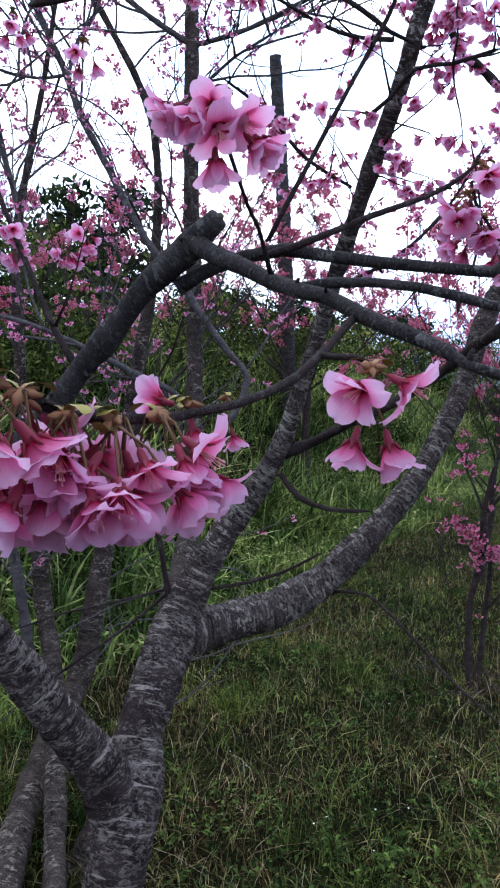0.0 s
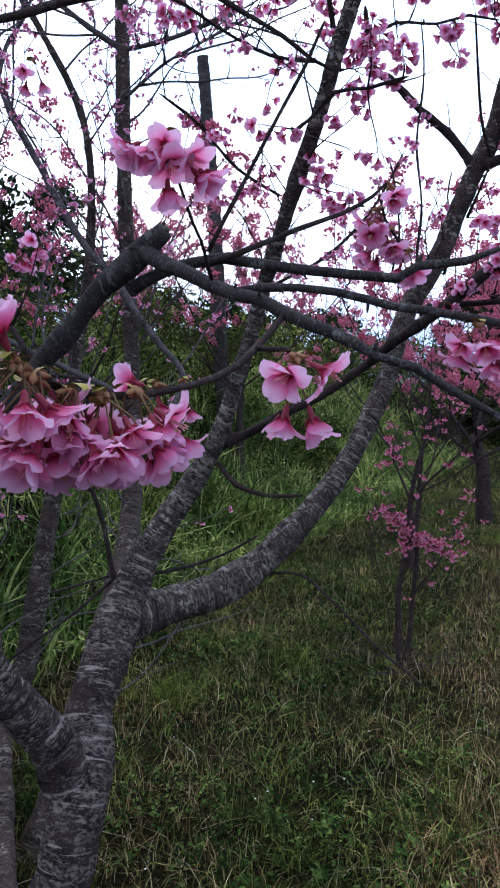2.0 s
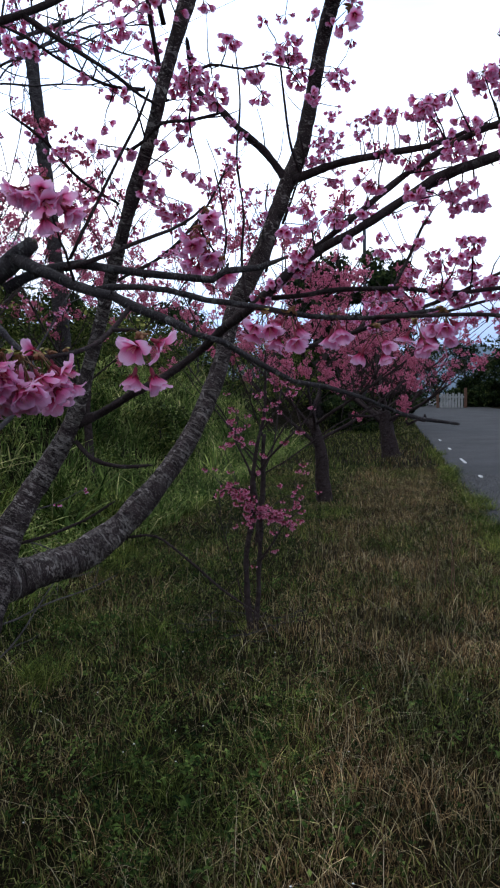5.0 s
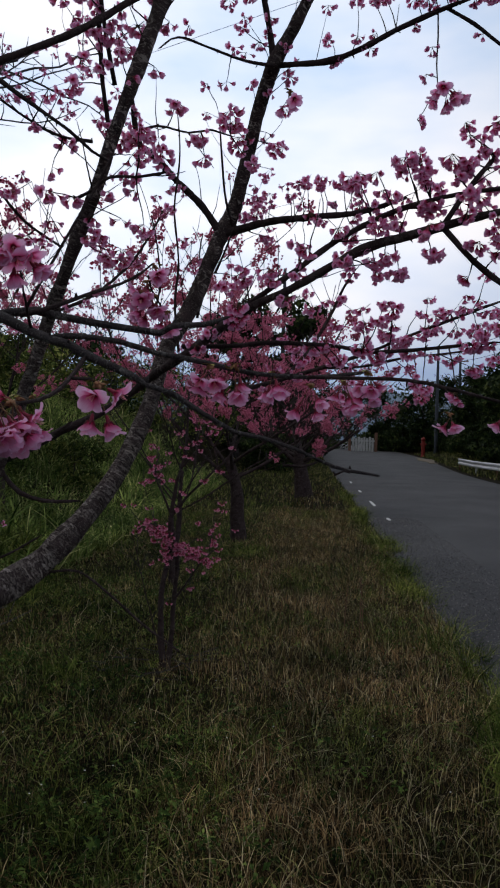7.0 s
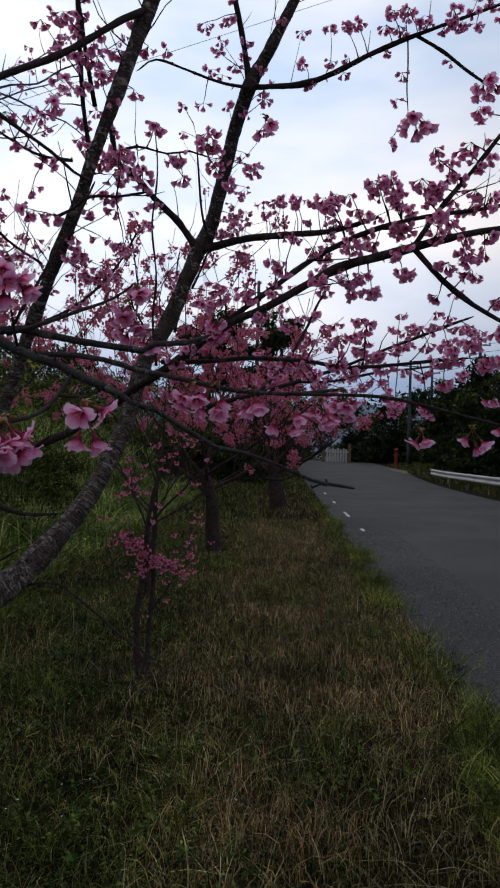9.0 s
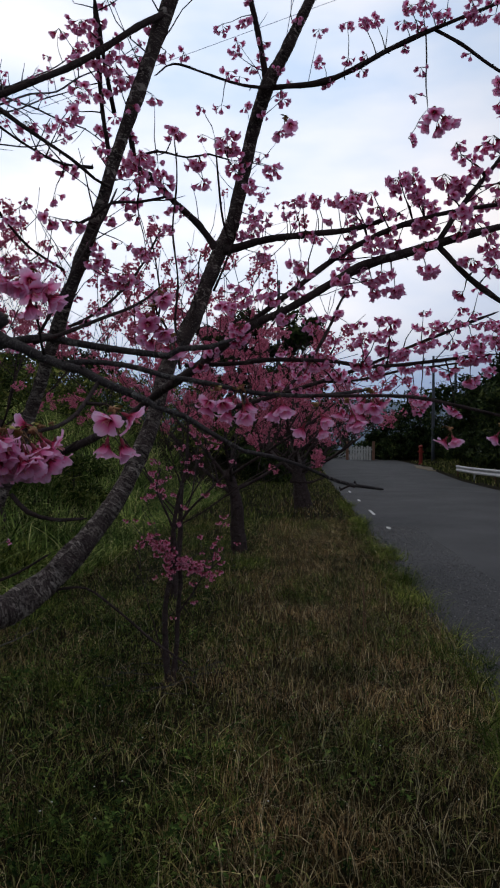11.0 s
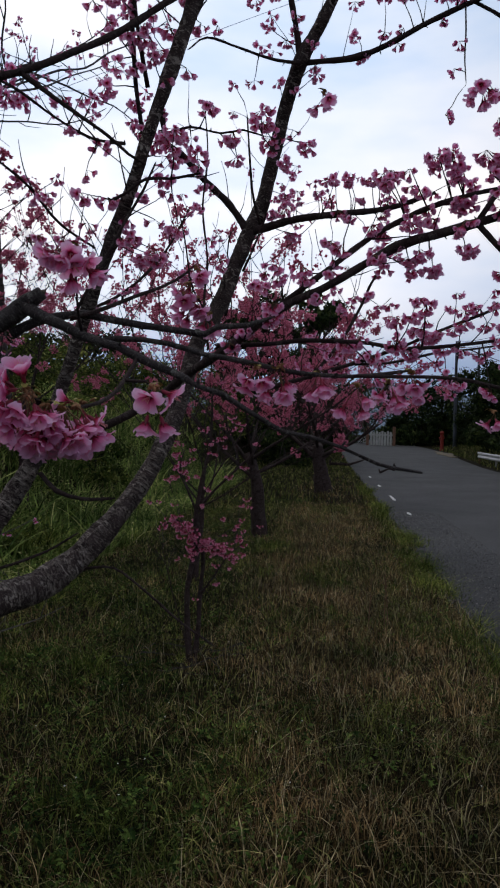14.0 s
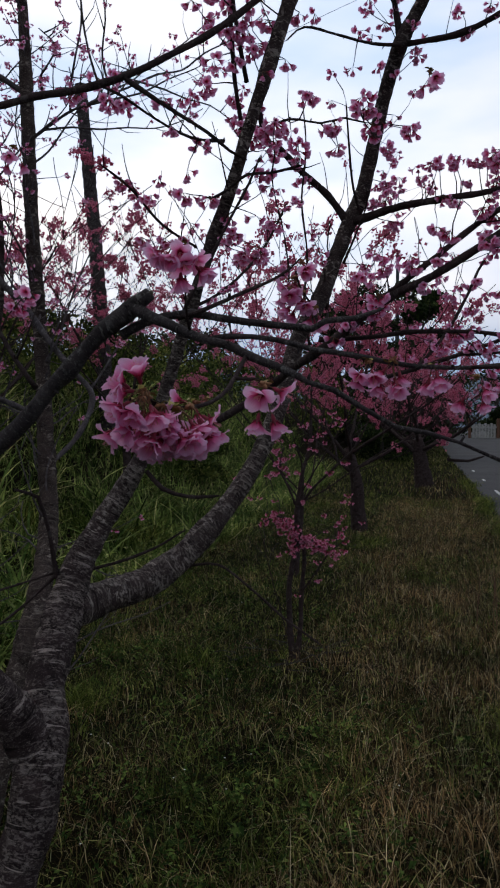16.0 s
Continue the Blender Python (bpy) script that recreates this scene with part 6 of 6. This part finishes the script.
def box(bm, x0, x1, y0, y1, z0, z1, m=Matrix()):
    r = bmesh.ops.create_cube(bm, size=1.0)["verts"]
    bmesh.ops.scale(bm, vec=(x1 - x0, y1 - y0, z1 - z0), verts=r)
    bmesh.ops.translate(bm, vec=((x0 + x1) / 2, (y0 + y1) / 2, (z0 + z1) / 2), verts=r)
    bmesh.ops.transform(bm, matrix=m, verts=r)


def build_fence():
    x, y = on_road(76.6, 3.4)
    z = float(height(x, y))
    o = thing("white_gate_fence", (x, y, z), "white panelled gate fence at the far bend of the road", "fence")
    m = Matrix.Translation((x, y, z)) @ Matrix.Rotation(radians(-24), 4, "Z") @ Matrix.Scale(1.5, 4)
    for k in range(8):
        bm = bmesh.new()
        box(bm, k * 0.21, k * 0.21 + 0.16, -0.03, 0.03, 0.05, 1.15 - 0.08 * (k % 2), m)
        bmesh.ops.bevel(bm, geom=bm.edges[:], offset=0.01, segments=1)
        part("panel", bm, WHITE, o, smooth=False)
    for k in (-0.2, 1.8):
        bm = bmesh.new()
        box(bm, k - 0.1, k + 0.1, -0.1, 0.1, -0.1, 1.5, m)
        bmesh.ops.bevel(bm, geom=bm.edges[:], offset=0.02, segments=1)
        part("post", bm, RUST, o, smooth=False)
    bm = bmesh.new()
    box(bm, -0.1, 1.7, -0.06, -0.034, 0.8, 0.9, m)
    part("rail", bm, WHITE, o, smooth=False)


build_fence()

def build_hills():
    """A ridge far behind the road, its haze put into the colour."""
    bm = bmesh.new()
    low, top, back = [], [], []
    for k in range(90):
        a = radians(-20 + 110 * k / 89)
        d = 900
        h = 62 + 34 * noise.noise(Vector((a * 3.1, 1.7, 0))) + 14 * noise.noise(Vector((a * 11, 0.3, 2))) + 4 * noise.noise(Vector((a * 60, 4, 2)))
        x, y = math.sin(a), math.cos(a)
        low.append(bm.verts.new((x * d * 0.8, y * d * 0.8, 0)))
        top.append(bm.verts.new((x * d, y * d, h)))
        back.append(bm.verts.new((x * d * 1.2, y * d * 1.2, 0)))
    for p, q in ((low, top), (top, back)):
        for k in range(89):
            bm.faces.new((p[k], p[k + 1], q[k + 1], q[k]))
    bmesh.ops.recalc_face_normals(bm, faces=bm.faces)
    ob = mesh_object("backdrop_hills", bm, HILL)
    return tagged(ob, label="hills far behind the road, coloured blue for haze", category="hills", kind="structure")


def build_layby():
    bm = bmesh.new()
    ring = []
    for k in range(24):
        t = 2 * math.pi * k / 24
        s, c = 53 + 6 * math.cos(t), 7.9 + 0.5 * math.sin(t) + 0.05 * math.cos(t) * 7 + 0.15 * math.sin(5 * t)
        x, y = on_road(s, c)
        ring.append((x, y, float(height(x, y)) + 0.09))
    top = [bm.verts.new(p) for p in ring]
    bot = [bm.verts.new((x, y, z - 0.2)) for x, y, z in ring]
    bm.faces.new(top)
    for k in range(24):
        bm.faces.new((top[k], bot[k], bot[(k + 1) % 24], top[(k + 1) % 24]))
    bmesh.ops.recalc_face_normals(bm, faces=bm.faces)
    ob = mesh_object("ground_layby", bm, SAND, smooth=False)
    return tagged(ob, label="pale sandy layby at the far edge of the road", category="ground", kind="structure")


build_hills()
build_layby()

# ---------------------------------------------------------------- grass and weeds


def blades(name, xy, tall, thick, lean, rng, mat, seg=2):
    """Arching tapered blades, rooted in the ground, as one mesh."""
    n = len(xy)
    z = height(xy[:, 0], xy[:, 1]) - 0.01
    a = rng.uniform(0, 2 * math.pi, n)
    way = np.stack([np.cos(a), np.sin(a), 0 * a], 1)
    face = rng.uniform(0, 2 * math.pi, n)
    side = np.stack([np.cos(face), np.sin(face), 0 * a], 1)
    root = np.stack([xy[:, 0], xy[:, 1], z], 1)
    bow = (lean * rng.uniform(0.2, 1.4, n) * tall)[:, None]
    rings = []
    for k in range(seg):
        t = k / seg
        c = root + way * bow * t * t + np.array([0, 0, 1]) * (tall * (t - 0.25 * lean * t * t))[:, None]
        w = (thick * (1 - 0.7 * t * t))[:, None]
        rings += [c - side * w, c + side * w]
    rings.append(root + way * bow + np.array([0, 0, 1]) * (tall * (1 - 0.25 * lean))[:, None])
    pts = np.stack(rings, 1).reshape(-1, 3)
    m = 2 * seg + 1
    f = []
    for k in range(seg - 1):
        f += [[2 * k, 2 * k + 1, 2 * k + 3], [2 * k, 2 * k + 3, 2 * k + 2]]
    f.append([2 * seg - 2, 2 * seg - 1, 2 * seg])
    faces = (np.arange(n)[:, None, None] * m + np.array(f)[None]).reshape(-1, 3)
    return fast_mesh(name, pts, faces, mat)


def scatter(rng, n, s0, s1, c0, c1, patch=0.0, toward=1.0):
    """Points over a stretch of the verge, thicker near s0; patch makes them clump."""
    s = s0 + (s1 - s0) * rng.random(n) ** toward
    c = c0 + (c1 - c0) * rng.random(n)
    x, y = on_road(s, c)
    if patch:
        q = np.sin(x * 2.3 + 1.3 * np.sin(y * 1.7)) + np.sin(y * 2.9 + 1.1 * np.sin(x * 2.1)) + 0.8 * np.sin(x * 7.1 + 2 * np.sin(y * 5.3)) * np.sin(y * 6.7)
        ok = q + rng.normal(size=n) * 0.8 > patch
        x, y = x[ok], y[ok]
    return np.stack([x, y], 1)


def dryness(xy):
    """How withered the turf is at a place: streaks and patches, drier towards the road."""
    x, y = xy[:, 0], xy[:, 1]
    s, c = road_frame(x, y)
    patch = np.sin(x * 1.9 + 1.4 * np.sin(y * 1.3)) * np.sin(y * 1.5 + 0.8 * np.sin(x * 2.2)) + 0.5 * np.sin(x * 4.7 + 2 * np.sin(y * 3.1))
    return np.clip(0.12 + 0.66 * ease(c, -3.0, -1.9) + 0.28 * patch - 0.35 * ease(c, -1.0, -0.6), 0.04, 0.93)


def leaves(name, c0, n, rng, reach, tall, size, mat):
    """Low broad leaves in whorls of n about each place, as one mesh of folded leaves."""
    xy = np.repeat(c0, n, axis=0)
    m = len(xy)
    top = np.repeat(rng.uniform(tall[0], tall[1], len(c0)), n)
    z = height(xy[:, 0], xy[:, 1]) + top * rng.uniform(0.35, 1.0, m)
    a = rng.uniform(0, 6.28, m)
    r = rng.uniform(reach[0], reach[1], m)
    p = np.stack([xy[:, 0] + np.cos(a) * r, xy[:, 1] + np.sin(a) * r, z], 1)
    out = np.stack([np.cos(a), np.sin(a), rng.uniform(-0.5, 0.6, m)], 1)
    side = np.stack([-np.sin(a), np.cos(a), rng.uniform(-0.4, 0.4, m)], 1)
    L = rng.uniform(size[0], size[1], (m, 1))
    up = np.array([0, 0, 1.0])
    pts = np.stack([p - out * L, p - out * L * 0.1 + side * L * 0.55 + up * L * 0.2, p + out * L - up * L * 0.25, p - out * L * 0.1 - side * L * 0.55 + up * L * 0.2], 1).reshape(-1, 3)
    f = np.arange(len(pts)).reshape(-1, 4)
    return fast_mesh(name, pts, np.concatenate([f[:, [0, 1, 2]], f[:, [0, 2, 3]]]), mat)


def build_grass():
    rng = np.random.default_rng(77)
    xy = scatter(rng, 118000, -3.9, 11, -5.6, -0.42, 0, 1.6)
    xy = xy[rng.random(len(xy)) > 0.85 * dryness(xy)]
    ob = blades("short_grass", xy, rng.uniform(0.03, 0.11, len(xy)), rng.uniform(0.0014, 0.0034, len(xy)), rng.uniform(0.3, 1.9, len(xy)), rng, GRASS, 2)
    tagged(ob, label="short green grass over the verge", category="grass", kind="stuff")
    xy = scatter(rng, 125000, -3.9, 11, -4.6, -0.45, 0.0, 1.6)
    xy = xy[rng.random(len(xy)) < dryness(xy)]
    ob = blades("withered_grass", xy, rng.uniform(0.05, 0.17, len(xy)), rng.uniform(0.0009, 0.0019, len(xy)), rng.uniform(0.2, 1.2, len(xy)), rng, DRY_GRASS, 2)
    tagged(ob, label="matted withered brown grass on the verge", category="grass", kind="stuff")
    xy = scatter(rng, 15000, -4.2, 10, -5.0, -0.5, 0.0, 1.7)
    xy = xy[rng.random(len(xy)) < 0.12 + 0.8 * dryness(xy)]
    ob = blades("straw_stalks", xy, rng.uniform(0.08, 0.24, len(xy)), rng.uniform(0.0007, 0.0014, len(xy)), rng.uniform(0.3, 2.6, len(xy)), rng, STRAW, 3)
    tagged(ob, label="loose straw stalks criss-crossing over the grass", category="grass", kind="stuff")
    xy = scatter(rng, 60000, -3.9, 11, -5.2, -0.46, 0.2, 1.6)
    s, c = road_frame(xy[:, 0], xy[:, 1])
    dry = rng.random(len(xy)) < dryness(xy)
    tall = rng.uniform(0.08, 0.21, len(xy)) * (0.7 + 0.5 * ease(c, -3.0, -1.5))
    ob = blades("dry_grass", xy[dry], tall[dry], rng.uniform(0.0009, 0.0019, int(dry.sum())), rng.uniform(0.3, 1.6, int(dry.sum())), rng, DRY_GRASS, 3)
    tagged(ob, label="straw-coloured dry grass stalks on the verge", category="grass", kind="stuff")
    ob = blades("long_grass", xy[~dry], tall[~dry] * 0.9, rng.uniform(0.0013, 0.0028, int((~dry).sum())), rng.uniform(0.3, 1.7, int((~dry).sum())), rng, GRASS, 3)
    tagged(ob, label="long green grass tufts on the verge", category="grass", kind="stuff")
    # the same turf, thinner, on the stretch behind
    xy = scatter(rng, 36000, -12, -3.8, -5.6, -0.42)
    dry = rng.random(len(xy)) < 0.15 + 0.5 * dryness(xy)
    ob = blades("rear_grass", xy[~dry], rng.uniform(0.04, 0.13, int((~dry).sum())), rng.uniform(0.003, 0.007, int((~dry).sum())), rng.uniform(0.5, 2.2, int((~dry).sum())), rng, GRASS, 2)
    tagged(ob, label="short green grass on the near verge", category="grass", kind="stuff")
    ob = blades("rear_dry_grass", xy[dry], rng.uniform(0.04, 0.14, int(dry.sum())), rng.uniform(0.0025, 0.0055, int(dry.sum())), rng.uniform(0.5, 2.4, int(dry.sum())), rng, DRY_GRASS, 2)
    tagged(ob, label="matted dry grass on the near verge", category="grass", kind="stuff")
    # lush grass at the foot of the bank
    c0 = scatter(rng, 1500, -4.0, 7, -7.0, -4.4, 0.5, 1.0)
    xy = np.repeat(c0, 26, axis=0) + rng.normal(size=(len(c0) * 26, 2)) * 0.06
    ob = blades("lush_grass", xy, rng.uniform(0.10, 0.34, len(xy)), rng.uniform(0.0016, 0.0036, len(xy)), rng.uniform(0.5, 1.8, len(xy)), rng, TUFT, 3)
    tagged(ob, label="lush bright green grass at the foot of the bank", category="grass", kind="stuff")
    c0 = np.array([(-0.10, 7.9), (0.15, 8.1), (-0.35, 8.2), (-0.9, 7.6), (0.45, 8.5)])
    xy = np.repeat(c0, 70, axis=0) + rng.normal(size=(len(c0) * 70, 2)) * 0.07
    ob = blades("strap_leaved_clumps", xy, rng.uniform(0.45, 0.85, len(xy)), rng.uniform(0.005, 0.010, len(xy)), rng.uniform(0.6, 1.7, len(xy)), rng, TUFT, 6)
    tagged(ob, label="clumps of arching strap-leaved plants at the foot of the bank", category="plants", kind="stuff")
    # tufts standing out of the turf
    c0 = scatter(rng, 900, -4.5, 12, -5.0, -0.3, 0.3, 1.4)
    c0 = c0[rng.random(len(c0)) > 0.6 * dryness(c0)]
    c0 = np.concatenate([c0, np.repeat([(-0.10, 3.75)], 9, axis=0) + rng.normal(size=(9, 2)) * 0.05])
    xy = np.repeat(c0, 34, axis=0) + rng.normal(size=(len(c0) * 34, 2)) * 0.03
    ob = blades("grass_tufts", xy, rng.uniform(0.08, 0.22, len(xy)), rng.uniform(0.0010, 0.0022, len(xy)), rng.uniform(0.5, 1.7, len(xy)), rng, TUFT, 3)
    tagged(ob, label="fine bright green tufts standing out of the turf", category="grass", kind="stuff")
    xy = scatter(rng, 50000, -3.9, 9, -5.2, -0.46, 0.0, 1.5)
    xy = xy[rng.random(len(xy)) < 0.35 + 0.65 * dryness(xy)]
    ob = blades("grass_litter", xy, rng.uniform(0.03, 0.085, len(xy)), rng.uniform(0.0008, 0.0018, len(xy)), rng.uniform(1.2, 3.0, len(xy)), rng, DRY_GRASS, 2)
    tagged(ob, label="flattened brown grass litter between the green tufts", category="grass", kind="stuff")
    # tufts along the road's edge
    c0 = scatter(rng, 60, -4, 16, -0.70, -0.36, 0, 1.3)
    c0 = np.concatenate([c0, [(4.34, 6.20), (3.44, 4.25), (5.63, 8.74), (-0.20, 3.80), (0.64, 4.34)]])
    xy = np.repeat(c0, 110, axis=0) + rng.normal(size=(len(c0) * 110, 2)) * 0.08
    ob = blades("edge_tufts", xy, rng.uniform(0.10, 0.3, len(xy)), rng.uniform(0.0015, 0.0032, len(xy)), rng.uniform(0.5, 1.7, len(xy)), rng, TUFT, 4)
    tagged(ob, label="arching grass tufts along the asphalt edge", category="grass", kind="stuff")
    c0 = np.array([(2.61, 2.58), (2.59, 2.25), (2.90, 2.79), (2.89, 2.56), (2.75, 2.35), (2.45, 2.2), (3.05, 3.05), (2.35, 2.0)])
    xy = np.repeat(c0 + (0.08, 0), 170, axis=0) + rng.normal(size=(len(c0) * 170, 2)) * 0.09
    ob = blades("tall_tufts", xy, rng.uniform(0.12, 0.36, len(xy)), rng.uniform(0.002, 0.0042, len(xy)), rng.uniform(0.5, 1.8, len(xy)), rng, TUFT, 5)
    tagged(ob, label="tall arching grass clumps beside the asphalt", category="grass", kind="stuff")
    xy = scatter(rng, 30000, 6, 60, -6, -0.4, 0, 1.5)
    s, c = road_frame(xy[:, 0], xy[:, 1])
    xy = xy[rng.random(len(xy)) < ease(s, 6, 14)]
    s, c = road_frame(xy[:, 0], xy[:, 1])
    dry = rng.random(len(xy)) < dryness(xy) * (1 - 0.8 * ease(s, 11, 24))
    ob = blades("far_dry_grass", xy[dry], rng.uniform(0.06, 0.22, int(dry.sum())), rng.uniform(0.002, 0.005, int(dry.sum())), rng.uniform(0.3, 1.4, int(dry.sum())), rng, DRY_GRASS, 2)
    tagged(ob, label="straw-brown grass further along the verge", category="grass", kind="stuff")
    xy = xy[~dry]
    ob = blades("far_grass", xy, rng.uniform(0.07, 0.26, len(xy)), rng.uniform(0.003, 0.008, len(xy)), rng.uniform(0.3, 1.2, len(xy)), rng, GRASS, 2)
    tagged(ob, label="rough green grass further along the verge", category="grass", kind="stuff")
    xy = scatter(rng, 16000, 5, 70, 7.0, 13, 0, 1.3)
    s, c = road_frame(xy[:, 0], xy[:, 1])
    xy = xy[c > width_at(s) + 0.25]
    ob = blades("far_side_grass", xy, rng.uniform(0.1, 0.4, len(xy)), rng.uniform(0.006, 0.014, len(xy)), rng.uniform(0.3, 1.0, len(xy)), rng, GRASS, 3)
    tagged(ob, label="rough grass across the road by the rail", category="grass", kind="stuff")
    # arching reeds on the bank
    c0 = scatter(rng, 300, -6, 22, -9.5, -4.7, 0.3, 1.0)
    xy = np.repeat(c0, 40, axis=0) + rng.normal(size=(len(c0) * 40, 2)) * 0.11
    ob = blades("bank_reeds", xy, rng.uniform(0.35, 1.0, len(xy)), rng.uniform(0.007, 0.016, len(xy)), rng.uniform(0.4, 1.7, len(xy)), rng, REED, 5)
    tagged(ob, label="tall arching reed grass on the bank", category="grass", kind="stuff")
    xy = scatter(rng, 38000, -6, 18, -10.5, -4.5)
    ob = blades("bank_grass", xy, rng.uniform(0.15, 0.5, len(xy)), rng.uniform(0.004, 0.010, len(xy)), rng.uniform(0.4, 1.6, len(xy)), rng, REED, 2)
    tagged(ob, label="rough green grass covering the bank", category="grass", kind="stuff")
    c0 = scatter(rng, 7000, -4, 18, -9.5, -4.6, -0.8, 1.0)
    ob = leaves("bank_undergrowth", c0, 12, rng, (0.03, 0.2), (0.08, 0.4), (0.012, 0.032), REED)
    tagged(ob, label="leafy undergrowth between the reeds on the bank", category="undergrowth", kind="stuff")
    # low broad-leaved weeds
    c0 = scatter(rng, 22000, -4.5, 12, -5.2, -0.3, -0.6, 1.7)
    c0 = c0[rng.random(len(c0)) > 0.75 * dryness(c0)]
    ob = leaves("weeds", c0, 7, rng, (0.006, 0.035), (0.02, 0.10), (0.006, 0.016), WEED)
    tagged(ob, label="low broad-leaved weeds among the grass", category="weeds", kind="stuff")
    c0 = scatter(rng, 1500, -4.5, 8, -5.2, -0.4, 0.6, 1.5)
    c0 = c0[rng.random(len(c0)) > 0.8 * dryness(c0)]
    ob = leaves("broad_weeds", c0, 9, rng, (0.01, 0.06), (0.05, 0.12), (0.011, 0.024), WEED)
    tagged(ob, label="taller broad-leaved weeds in dark green patches", category="weeds", kind="stuff")
    # tiny white flowers
    c0 = scatter(rng, 150, -3.5, 8, -5, -0.6, 0, 1.2)
    m = len(c0)
    z = height(c0[:, 0], c0[:, 1]) + rng.uniform(0.07, 0.12, m)
    rows = []
    for k in range(6):
        t = 2 * math.pi * k / 6
        rows.append(np.stack([c0[:, 0] + 0.0045 * math.cos(t), c0[:, 1] + 0.0045 * math.sin(t), z + 0.003], 1))
    pts = np.stack([np.stack([c0[:, 0], c0[:, 1], z], 1), *rows], 1).reshape(-1, 3)
    f = np.array([[0, 1 + k, 1 + (k + 1) % 6] for k in range(6)])
    faces = (np.arange(m)[:, None, None] * 7 + f[None]).reshape(-1, 3)
    ob = fast_mesh("white_meadow_flowers", pts, faces, WHITE_PETAL)
    tagged(ob, label="scattered tiny white flowers in the grass", category="flowers", kind="stuff")
    # loose chippings along the frayed edge of the asphalt
    n = 14000
    s = -3 + 13 * rng.random(n) ** 1.3
    c = -0.52 + 1.15 * rng.random(n) ** 1.6
    x, y = on_road(s, c)
    z = np.where(c < -0.36, height(x, y) + 0.03, -0.006 + 0.016 * ease(c, -0.36, 0.4))
    q = rng.normal(size=(n, 6, 3)) * 0.25 + np.array([[1, 0, 0], [0, 1, 0], [-1, 0, 0], [0, -1, 0], [0, 0, 0.7], [0, 0, -0.7]])
    pts = (np.stack([x, y, z], 1)[:, None] + q * rng.uniform(0.003, 0.009, (n, 1, 1))).reshape(-1, 3)
    f = np.array([[0, 1, 4], [1, 2, 4], [2, 3, 4], [3, 0, 4], [1, 0, 5], [2, 1, 5], [3, 2, 5], [0, 3, 5]])
    ob = fast_mesh("road_chippings", pts, (np.arange(n)[:, None, None] * 6 + f[None]).reshape(-1, 3), GRAVEL)
    tagged(ob, label="loose grey chippings along the frayed asphalt edge", category="gravel", kind="stuff")


build_grass()


def build_dry_stems():
    """A few withered upright stems by the road."""
    rnd = random.Random(6)
    for x, y, tall in STEMS:
        z = float(height(x, y))
        o = thing("dry_weed_stem", (x, y, z), "thin withered brown weed stem standing in the grass", "weed", "dry weed stems")
        q = Vector((x, y, z - 0.02))
        rows, d = [], Vector((rnd.uniform(-0.06, 0.06), rnd.uniform(-0.06, 0.06), 1))
        for k in range(7):
            rows.append((*q, 0.0042 * (1 - 0.1 * k)))
            q = q + d.normalized() * tall / 6
            d = d + Vector((rnd.uniform(-1, 1), rnd.uniform(-1, 1), 0)) * 0.06
        bm = bmesh.new()
        line = tube(bm, rows, 6, 0.05, 0.15)
        part("stem", bm, RUST, o)
        for k in range(5):
            p = Vector(line[int(len(line) * rnd.uniform(0.4, 0.98)), :3])
            e = p + Vector((rnd.uniform(-1, 1), rnd.uniform(-1, 1), 1.3)).normalized() * rnd.uniform(0.04, 0.1)
            bm = bmesh.new()
            tube(bm, [(*p, 0.0016), (*p.lerp(e, 0.5), 0.0013), (*e, 0.0008)], 4, 0.03)
            part("side_stem", bm, RUST, o)


STEMS = ((2.95, 4.6, 0.5), (3.0, 4.72, 0.55), (2.9, 4.8, 0.45))
build_dry_stems()


def build_clippings():
    """Cut twigs lying under the young tree."""
    rnd = random.Random(12)
    for k in range(26):
        a, r = rnd.uniform(0, 6.28), 0.12 + 0.38 * rnd.random()
        x, y = 1.22 + math.cos(a) * r, 4.35 + math.sin(a) * r * 0.8
        t, long = rnd.uniform(0, 6.28), rnd.uniform(0.1, 0.3)
        rows = []
        for j in range(4):
            px, py = x + math.cos(t) * long * (j / 3 - 0.5), y + math.sin(t) * long * (j / 3 - 0.5)
            rows.append((px, py, float(height(px, py)) + 0.05 + 0.03 * rnd.random(), 0.004 - 0.0008 * j))
        bm = bmesh.new()
        tube(bm, rows, 5, 0.05, 0.15)
        ob = mesh_object("cut_twig", bm, BARK_DARK)
        tagged(ob, label="grey cut twig lying in the grass under the young tree", category="twig", group="cut twigs under the young tree")


build_clippings()
